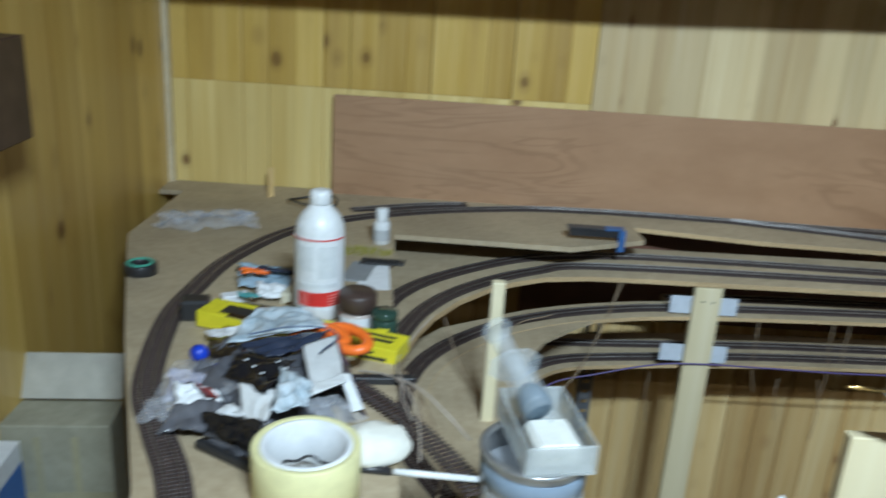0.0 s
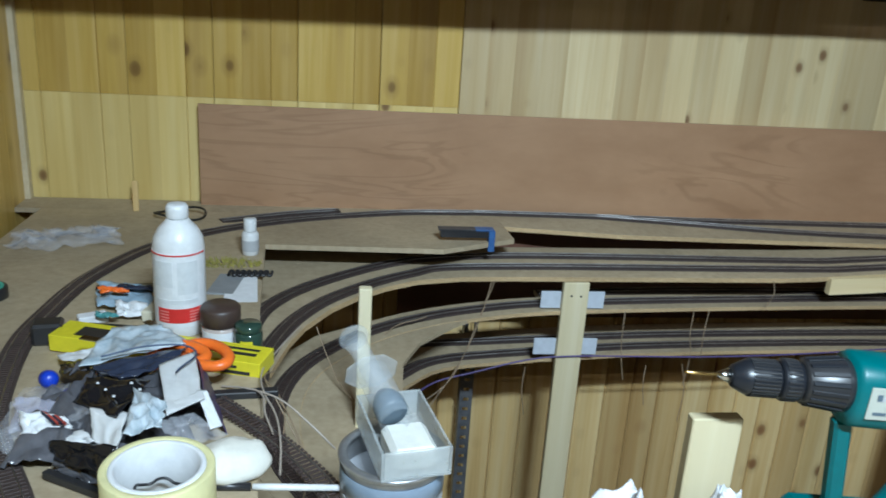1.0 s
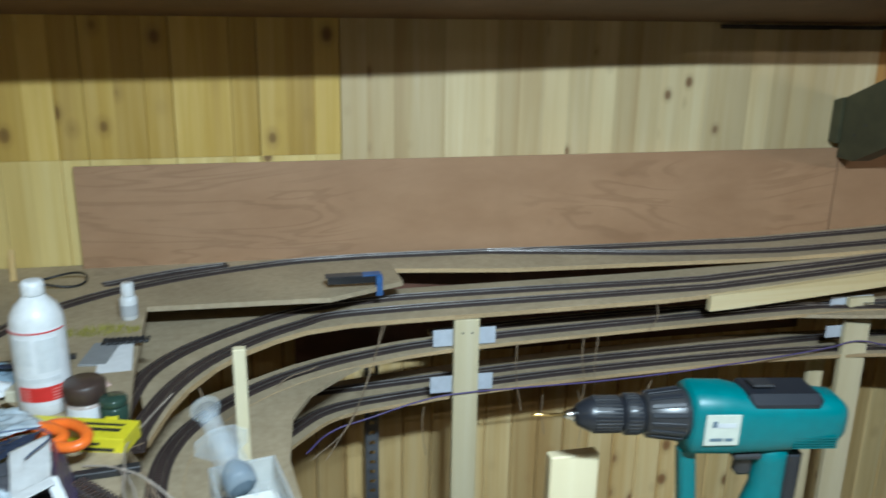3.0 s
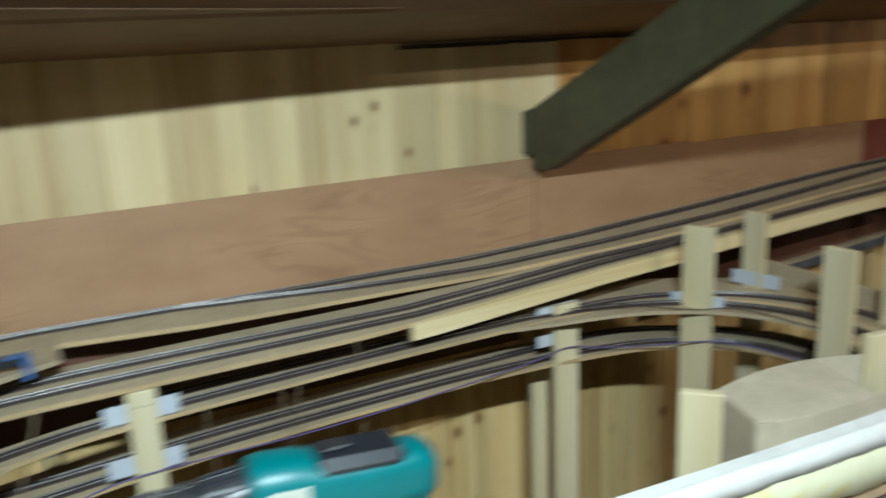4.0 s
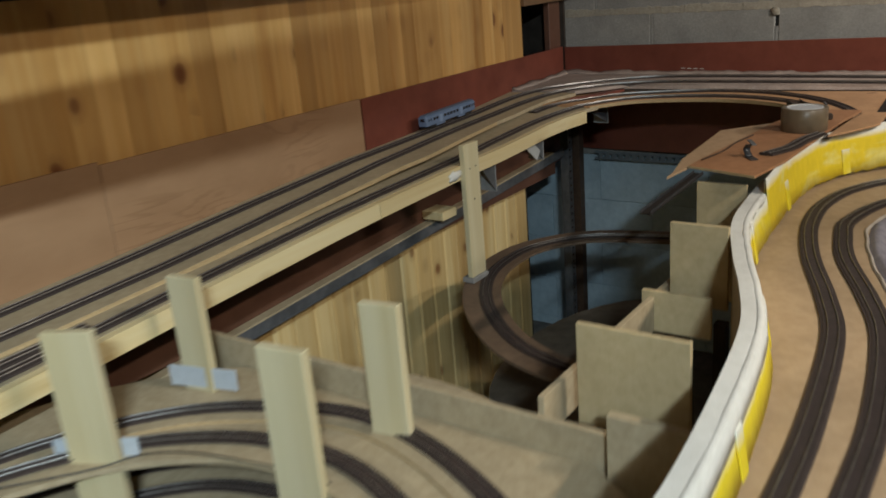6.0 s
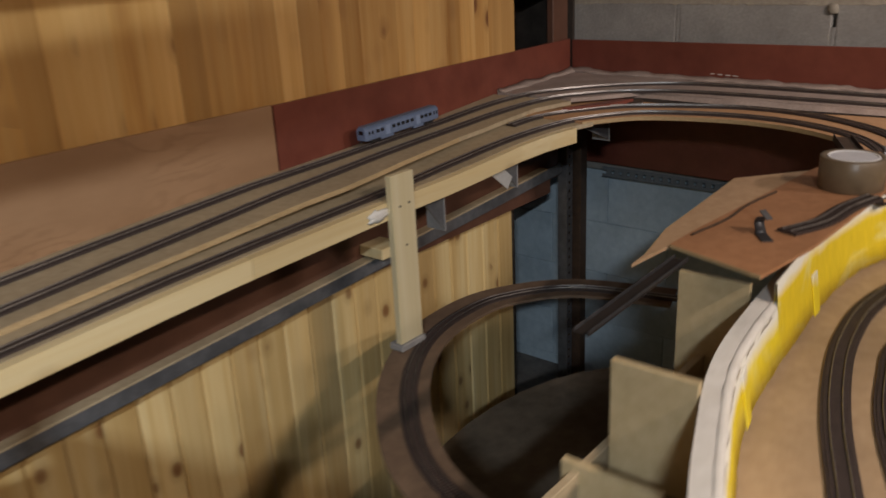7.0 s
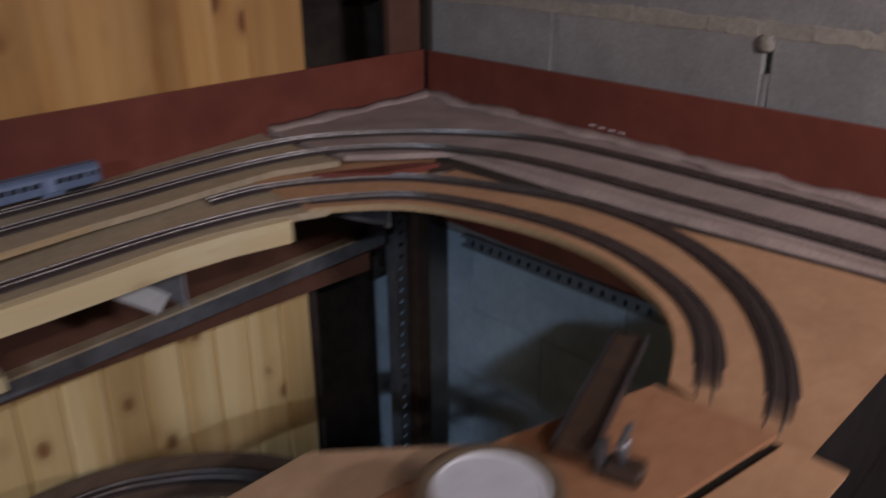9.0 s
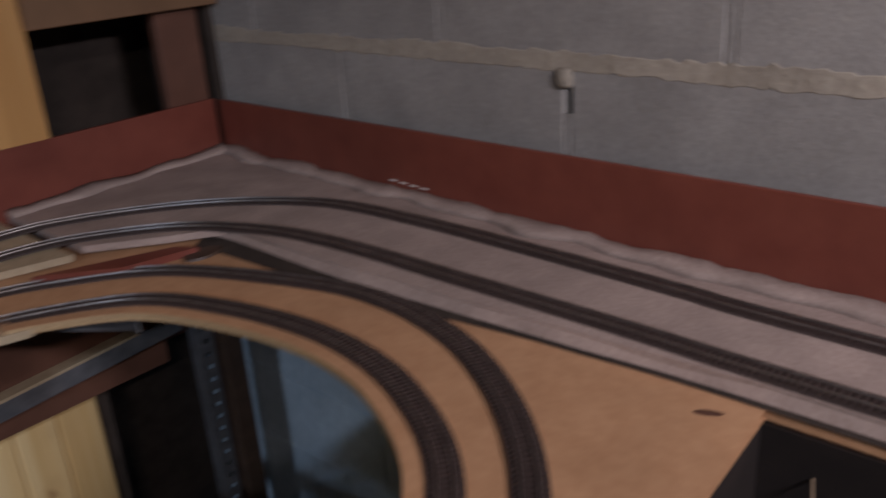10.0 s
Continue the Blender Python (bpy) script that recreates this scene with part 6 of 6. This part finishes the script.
for x, w in zip(xs, ws):
    for y in (-0.01745, 0.01705):
        part("window", boxed(x, x + w, y, y + 0.0004, 0.0245, 0.0335), COACH_DARK, coach, "dark window")
for x in (0.078, 0.204):
    for y in (-0.01755, 0.01705):
        part("door", boxed(x, x + 0.017, y, y + 0.0005, 0.0125, 0.037), plain("pale_door", (0.24, 0.31, 0.46), 0.4), coach, "paler door")
part("window", boxed(-0.0006, -0.0001, -0.008, 0.008, 0.026, 0.036), COACH_DARK, coach, "dark end window")
part("underframe", boxed(0.012, 0.291, -0.012, 0.012, 0.0065, 0.0103, 0.0008), BLACK_PLASTIC, coach)
part("skirt", boxed(0.060, 0.110, -0.0168, 0.0168, 0.0035, 0.0101, 0.001), COACH_GREY, coach)
part("skirt", boxed(0.195, 0.235, -0.0168, 0.0168, 0.0035, 0.0101, 0.001), COACH_GREY, coach)
for bx in (0.042, 0.262):
    bog = part("bogie", boxed(bx - 0.020, bx + 0.020, -0.0135, 0.0135, 0.0028, 0.0063, 0.0006), BLACK_PLASTIC, coach, "black bogie")
    for wx in (bx - 0.014, bx + 0.014):
        for wy in (-0.0085, 0.0065):
            part("wheel", lathe([(0.0058, 0), (0.0052, 0.002)], 16, pose(wx, wy, 0.0058, -90, 0, 0)), BLACK_PLASTIC, bog)
for x in (-0.0042, 0.3072):
    part("coupling", boxed(x - 0.004, x + 0.004, -0.002, 0.002, 0.006, 0.009, 0.0005), BLACK_PLASTIC, coach)

# ---- boards and plates in the well ----
deck("girder_board", "tan plywood girder standing on edge", boxed(2.565, 2.577, 0.99, 1.93, 0.735, 0.842, 0.001))
deck("girder_board", "tan plywood rail between the plates", boxed(2.578, 3.419, 1.124, 1.136, 0.80, 0.872, 0.001))
deck("girder_board", "tan plywood block with a notched corner", boxed(2.545, 2.562, 0.86, 1.005, 0.74, 0.888, 0.001))
for x, y0, y1, z0, z1 in ((2.645, 0.917, 1.100, 0.80, 0.976), (3.090, 1.000, 1.115, 0.84, 1.010), (3.42, 1.062, 1.175, 0.72, 1.005), (3.030, 1.012, 1.150, 0.80, 0.885)):
    tagged(part("cross_plate", boxed(x, x + 0.010, y0, y1, z0, z1, 0.001), PLATE_PLY, None), "tan plywood cross plate standing upright", "plate", "plywood cross plates")
deck("ring_board", "tan plywood scrap beside the curved track", sheet([(2.44, 1.33), (2.60, 1.30), (2.62, 1.22), (2.56, 1.20), (2.60, 1.12), (2.52, 1.08), (2.40, 1.0), (2.30, 1.15)], lambda x, y: 0.776, 0.008))
shelf_arc = [(3.75 + 0.55 * math.cos(0.2 * k), 1.50 + 0.36 * math.sin(0.2 * k)) for k in range(16)]
edged_deck("low_shelf", "dark dusty board low in the well", sheet([(3.1, 1.05)] + shelf_arc + [(3.1, 1.4)], lambda x, y: 0.33, 0.02), shelf_arc, lambda x, y: 0.33, 0.02, DUSTY)
for x, y in ((3.3, 1.3), (4.2, 1.35), (3.75, 1.75)):
    tagged(part("shelf_leg", boxed(x - 0.02, x + 0.02, y - 0.02, y + 0.02, BASE, 0.309), PICTURE, None), "dark wooden leg under the low board", "leg", "legs of the low board")

# carton with a post in front
carton = thing("cardboard_carton", "pale tan cardboard box with a bowed top, open at one end", "box")
BACK_ = curve([(1.495, 1.0), (1.60, 1.016), (1.70, 1.012), (1.80, 0.985), (1.862, 0.945)], 0.03)
NEAR_ = curve([(1.467, 0.888), (1.53, 0.872), (1.616, 0.863), (1.745, 0.862), (1.858, 0.878)], 0.03)
part("back_side", ribbon(BACK_, lambda x, y: 0.992, 0.0015, 0.0015, 0.26), CARD, carton)
part("near_side", ribbon(NEAR_, lambda x, y: 0.986, 0.0015, 0.0015, 0.26), CARD, carton)
part("end", ribbon([Vector((1.495, 0.999)), Vector((1.468, 0.890))], lambda x, y: 0.988, 0.0015, 0.0015, 0.26), CARD, carton)
part("end", ribbon([Vector((1.862, 0.944)), Vector((1.858, 0.879))], lambda x, y: 0.990, 0.0015, 0.0015, 0.26), CARD, carton)
lid = loft([(q[0], q[1]) for q in [NEAR_[int(i * (len(NEAR_) - 1) / 12)] for i in range(9)]], [(q[0], q[1]) for q in [BACK_[int(i * (len(BACK_) - 1) / 12)] for i in range(9)]], lambda x, y: 0.986 + 0.012 * math.sin(min(1, max(0, (y - 0.865) / 0.14)) * 2.6), 0.003)
part("lid", lid, CARD, carton, "bowed cardboard lid")
part("bottom", boxed(1.50, 1.85, 0.885, 0.95, 0.727, 0.73), CARD, carton)
tagged(part("crate", boxed(1.44, 1.86, 0.86, 0.99, BASE, 0.716, 0.003), CARD, None), "closed cardboard box under the open carton", "box")

# ---- platform things ----
PT = thing("packing_tape", "brown packing tape roll standing on the platform", "tape roll", pose(3.908, 1.056, 1.0365))
part("tape", ring(0.058, 0.0465, 0, 0.060), BROWN_TAPE, PT, "", True)
part("core", ring(0.0463, 0.0415, 0.0, 0.0604), TAPE_CORE, PT, "white card core", True)
part("inner_disc", lathe([(0.0413, 0.0575), (0.0413, 0.0590)], 40), plain("white_wrap_film", (0.74, 0.76, 0.82), 0.2), PT, "bright white film over the core")
hk = thing("metal_hook", "small dark bent steel bracket on the platform", "bracket", pose(3.555, 1.095, 1.0365, 0, 0, 35) @ Matrix.Diagonal((1.15, 1.15, 1.15, 1)))
part("foot", boxed(-0.026, 0.014, -0.008, 0.008, 0, 0.002, 0.0005), DARK_STEEL, hk)
strap = ribbon([Vector((0.014 * math.sin(0.3 * k), 0.0022 * k)) for k in range(12)], lambda x, y: 0.007, 0.0009, 0.0009, 0.014)
bmesh.ops.transform(strap, matrix=pose(0.006, 0, 0.0025, 90, 0, 0), verts=strap.verts)
part("strap", strap, DARK_STEEL, hk, "curled steel strap", True)
part("tongue", boxed(0.0, 0.020, -0.005, 0.005, 0.030, 0.032, 0.0004, pose(0, 0, 0, 0, -25, 20)), STEEL, hk)
plat_z = lambda x, y: 1.0365
railway([(3.585, 1.067), (3.665, 1.035), (3.765, 1.023), (3.855, 1.0)], plat_z, "short curved track piece lying on the platform")
# thin dark tube drawn in place of the dark gap between the boards
wire([(3.50, 1.190, 1.0385), (3.605, 1.173, 1.0385), (3.705, 1.172, 1.0385), (3.805, 1.158, 1.0385)], 0.0022, PICTURE, "cord", None, "dark line standing for the gap between the platform boards", "cord")
chn = thing("track_channel", "dark trough with two steel lips under the platform edge", "channel", pose(3.140, 1.186, 1.004, 0, -4.5, -3.5))
part("web", boxed(0, 0.275, -0.012, 0.012, 0.000, 0.0025), PIT_BLACK, chn)
for sy in (-0.012, 0.0098):
    part("lip", boxed(0, 0.275, sy, sy + 0.0022, 0.0026, 0.0080, 0.0005), DARK_STEEL, chn)
bar = thing("track_channel", "thick dark steel channel lying over the platform end", "channel", pose(4.035, 1.074, 1.0480, 0, 1.8, 22.5))
part("web", boxed(0, 0.245, -0.017, 0.017, 0.0, 0.010, 0.001), PICTURE, bar)
for sy in (-0.0192, 0.0172):
    part("lip", boxed(0, 0.245, sy, sy + 0.002, 0.0, 0.017, 0.0004), DARK_STEEL, bar)
part("foot", boxed(0.02, 0.05, -0.014, 0.014, -0.0105, -0.0003, 0.001), PICTURE, bar)
cl = thing("clamp", "dark steel screw clamp on the platform edge", "clamp", pose(4.058, 1.036, 1.0365, 0, 0, 20))
part("jaw", boxed(-0.014, 0.014, -0.020, 0.014, 0.0, 0.016, 0.003), PICTURE, cl)
part("spine", boxed(-0.008, 0.008, 0.0142, 0.024, 0.0, 0.034, 0.002), STEEL, cl)
part("screw", lathe([(0.005, 0.0162), (0.005, 0.040)], 14), STEEL, cl, "", True)
part("handle", boxed(-0.020, 0.020, -0.003, 0.003, 0.0402, 0.0462, 0.001), STEEL, cl)
tagged(part("tie_plate", lathe([(0.030, 0), (0.028, 0.004)], 20, pose(0, 0, 0) @ Matrix.Diagonal((1.2, 0.7, 1, 1))), PICTURE, None), "oval dark plate between the corner tracks", "plate").location = (4.622, 1.862, 1.0137)
deck("ramp_wedge", "reddish wooden wedge under the raised deck", sheet([(4.40, 1.99), (4.60, 1.905), (4.62, 1.87), (4.50, 1.90)], lambda x, y: 1.026, 0.012), HARDBOARD_RED)

# ---- under the front edge: brackets ----
for x, y, w, h, shiny in ((3.665, 1.97, 0.105, 0.125, False), (3.975, 1.972, 0.115, 0.108, True), (4.33, 1.915, 0.170, 0.080, False)):
    g = thing("steel_bracket", "pale grey painted bracket under the front edge", "bracket", pose(x, y, FZ(x) - 0.014, 0, 0, 0))
    part("leg", boxed(w, w + 0.003, -0.03, 0.03, -h, 0, 0.0005), GREY_PAINT, g)
    part("arm", boxed(0, w, -0.03, 0.03, -0.003, 0, 0.0005), GREY_PAINT, g)
    gus = bmesh.new()
    a = [gus.verts.new(v) for v in ((0.004, -0.028, -0.0035), (w - 0.0005, -0.028, -0.0035), (w - 0.0005, -0.028, -h + 0.004))]
    b = [gus.verts.new(v.co + Vector((0, 0.003, 0))) for v in a]
    gus.faces.new(a)
    gus.faces.new(b[::-1])
    for i in range(3):
        gus.faces.new((a[i], b[i], b[(i + 1) % 3], a[(i + 1) % 3]))
    # darker grey than the leg: the web's shade is put into its colour
    part("gusset", gus, STEEL, g, "web of the bracket, darker grey for its shaded face")
    if shiny:
        part("tab", boxed(-0.002, 0.098, -0.033, -0.0305, -0.050, -0.012, 0.0005, pose(0.018, 0, 0, 0, 38, 0)), plain("bright_tinned_steel", (0.70, 0.71, 0.70), 0.35, 0.35), g, "bright metal tab")
filler = lathe([(0.004, 0), (0.016, 0.002), (0.014, 0.005), (0.006, 0.008)], 26, pose(0, 0, 0, 90, 0, 0) @ Matrix.Diagonal((2.3, 0.9, 1.0, 1)))
for v in filler.verts:
    k = 1 + 0.45 * noise.noise(v.co * 70) + 0.25 * noise.noise(v.co * 160)
    v.co = Vector((v.co.x * k, v.co.y, v.co.z * k))
tagged(part("filler", filler, WHITE_PAINT, None, smooth=True), "white filler smeared on the pine strip", "filler").matrix_world = pose(3.512, EDGE(3.512) - 0.0205, FZ(3.512) - 0.022, 0, -4, 0)
deck("ledge", "tan wooden ledge above the angle iron", loft([(2.45 + 0.2 * k, 2.203) for k in range(12)], [(2.45 + 0.2 * k, 2.234) for k in range(12)], lambda x, y: 0.631 + 0.056 * (x - 2.45), 0.006))
deck("spacer_block", "pale wooden block on the angle iron", boxed(3.755, 3.838, 2.15, 2.236, 0.714, 0.744, 0.002), LATH_X)
deck("hanging_board", "dark brown board hanging under the decks", boxed(2.50, 4.72, 2.236, 2.244, 0.645, 0.92), DARK_BROWN)
deck("hanging_board", "dark brown board between two hanging boards", boxed(1.90, 2.499, 2.236, 2.244, 0.645, 0.888), DARK_BROWN)
# dark board added so the gaps between the decks read as shadow
deck("hanging_board", "added dark board standing for the shade behind the decks", boxed(0.30, 1.899, 2.236, 2.244, 0.60, 0.89), DARK_BROWN)

# ---- painted strips beside the winding tracks ----
ROADLINE = curve([(1.1, 0.628), (1.7, 0.632), (2.2, 0.635), (2.46, 0.635), (2.67, 0.643), (2.95, 0.672), (3.11, 0.724), (3.30, 0.79), (3.44, 0.822), (3.55, 0.830), (3.67, 0.79), (3.73, 0.68), (3.74, 0.45)], 0.02)


def strip(name, label, near, far, top, material, rough, seed):
    """An uneven band of plaster along the line, from near to far of it."""
    bm, last = bmesh.new(), None
    for p, d, n in sides(ROADLINE):
        row = []
        for k in range(9):
            u = near + (far - near) * k / 8
            wob = 0.004 * noise.noise(Vector((p.x * 14, p.y * 14, seed)))
            q = p - n * (u + wob)
            edge = min(1, 3.0 * min(k, 8 - k) / 8)
            z = 0.901 + (top + rough * noise.fractal(Vector((q.x * 40, q.y * 40, seed)), 0.9, 2.0, 3)) * edge
            row.append(bm.verts.new((q.x, q.y, max(z, 0.9008))))
        if last:
            for k in range(8):
                bm.faces.new((last[k], last[k + 1], row[k + 1], row[k]))
        last = row
    return tagged(part(name, bm, material, None, smooth=True), label, "scenery")


CREAM_PLASTER = surface("cream_pink_plaster", (0.50, 0.43, 0.37), (0.62, 0.55, 0.48), 60, 0.8, 0.4, 0.003, coarse=12, stain=0.3)
VIOLET = surface("violet_grey_paint", (0.24, 0.22, 0.27), (0.36, 0.34, 0.39), 60, 0.8, 0.3, 0.002, coarse=10, stain=0.3)
PALE_BLUE = surface("pale_blue_grey_plaster", (0.38, 0.44, 0.48), (0.58, 0.63, 0.66), 70, 0.85, 0.6, 0.003, coarse=14, stain=0.35)
DARK_ROAD = surface("dark_violet_paint", (0.09, 0.08, 0.10), (0.16, 0.14, 0.17), 60, 0.7, 0.2, coarse=10, stain=0.3)
strip("plaster_strip", "thin cream plaster edge beside the tracks", 0.002, 0.010, 0.004, CREAM_PLASTER, 0.002, 1)
strip("painted_strip", "violet-grey painted strip beside the tracks", 0.0105, 0.044, 0.010, VIOLET, 0.003, 2)
strip("plaster_strip", "pale blue-grey rough plaster strip", 0.0445, 0.095, 0.016, PALE_BLUE, 0.006, 3)
strip("painted_strip", "dark violet painted strip", 0.0955, 0.118, 0.004, DARK_ROAD, 0.002, 4)
strip("plaster_strip", "broad blue-grey plaster strip", 0.1185, 0.20, 0.014, PALE_BLUE, 0.006, 5)

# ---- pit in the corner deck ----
# the pit's deep shade is put into its near-black bottom and sides
pit = thing("pit_box", "opening in the corner deck, its shade coloured near-black", "opening")
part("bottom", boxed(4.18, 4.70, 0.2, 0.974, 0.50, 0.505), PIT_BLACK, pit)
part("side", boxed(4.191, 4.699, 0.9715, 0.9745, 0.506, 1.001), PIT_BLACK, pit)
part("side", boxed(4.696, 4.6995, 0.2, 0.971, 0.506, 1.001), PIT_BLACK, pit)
wire([(4.696, 0.915, 0.955), (4.60, 0.88, 0.925), (4.50, 0.85, 0.915), (4.30, 0.80, 0.925), (4.19, 0.75, 0.94)], 0.0015, BROWN_WIRE, "thin_wire", None, "pale wire lying in the pit", "wire")
for k in range(4):
    tagged(part("paint_chip", boxed(4.9770 - 0.0012 * k, 4.9795 - 0.0012 * k, 1.760 - 0.026 * k, 1.776 - 0.026 * k, 1.0550 - 0.0008 * k, 1.0572 - 0.0008 * k), WHITE_PAINT, None), "small white paint chip on the red board", "paint chip", "white paint chips")

# ---- left of the layout ----
pic = thing("wall_cabinet", "dark brown wooden box on the side wall", "cabinet")
part("case", boxed(WEST + 0.001, WEST + 0.10, 0.95, 1.385, 1.225, 1.388, 0.003), PICTURE, pic)
lb = thing("cardboard_carton", "grey-brown carton with taped flaps beside the layout", "box", pose(-0.605, 1.42, 0.0, 0, 0, 6))
part("side", boxed(-0.10, 0.10, -0.09, 0.0, 0.30, 0.722, 0.002), surface("grey_brown_card", (0.30, 0.29, 0.21), (0.38, 0.36, 0.27), 40, 0.75, 0.05), lb)
part("flap", boxed(-0.10, 0.10, -0.006, -0.001, 0.0, 0.085, 0.001, pose(0, 0, 0.725, -25, 0, 0)), surface("pale_card", (0.42, 0.40, 0.34), (0.50, 0.48, 0.41), 40, 0.75, 0.05), lb, "raised pale flap")
for k in range(3):
    part("tape_strip", boxed(-0.098 + 0.065 * k, -0.086 + 0.065 * k, -0.0915, -0.0905, 0.32, 0.70), plain("clear_brown_tape", (0.40, 0.37, 0.24), 0.2), lb)
part("tape_strip", boxed(-0.10, 0.10, -0.0925, -0.0916, 0.56, 0.585), plain("clear_brown_tape", (0.40, 0.37, 0.24), 0.2), lb)
tagged(part("crate", boxed(-0.71, -0.46, 1.0, 1.56, BASE, 0.299, 0.003), CARD, None), "closed brown box on the floor", "box")
pk = thing("product_box", "blue, green and white printed box beside the carton", "box", pose(-0.675, 1.25, 0.30, 0, 0, 4))
part("carton", boxed(-0.035, 0.035, -0.06, 0.06, 0, 0.40, 0.001), PAPER, pk)
part("print_block", boxed(-0.0353, 0.0353, -0.0603, 0.0603, 0.16, 0.36), plain("blue_print", (0.02, 0.12, 0.42), 0.35), pk)
part("print_block", boxed(-0.0356, 0.0356, -0.0606, 0.0606, 0.05, 0.24), plain("green_print", (0.03, 0.32, 0.26), 0.35), pk)

# small dark knot mark, laid on the deck as a thin oval disc
mark = lathe([(0.0105, 0), (0.0095, 0.0003)], 14, Matrix.Diagonal((0.55, 1.5, 1, 1)))
tagged(part("wood_splinter", mark, DARK_BROWN, None), "small dark knot mark on the orange corner deck", "splinter").matrix_world = pose(4.663, 1.015, 1.0137, 0, 0, 25)
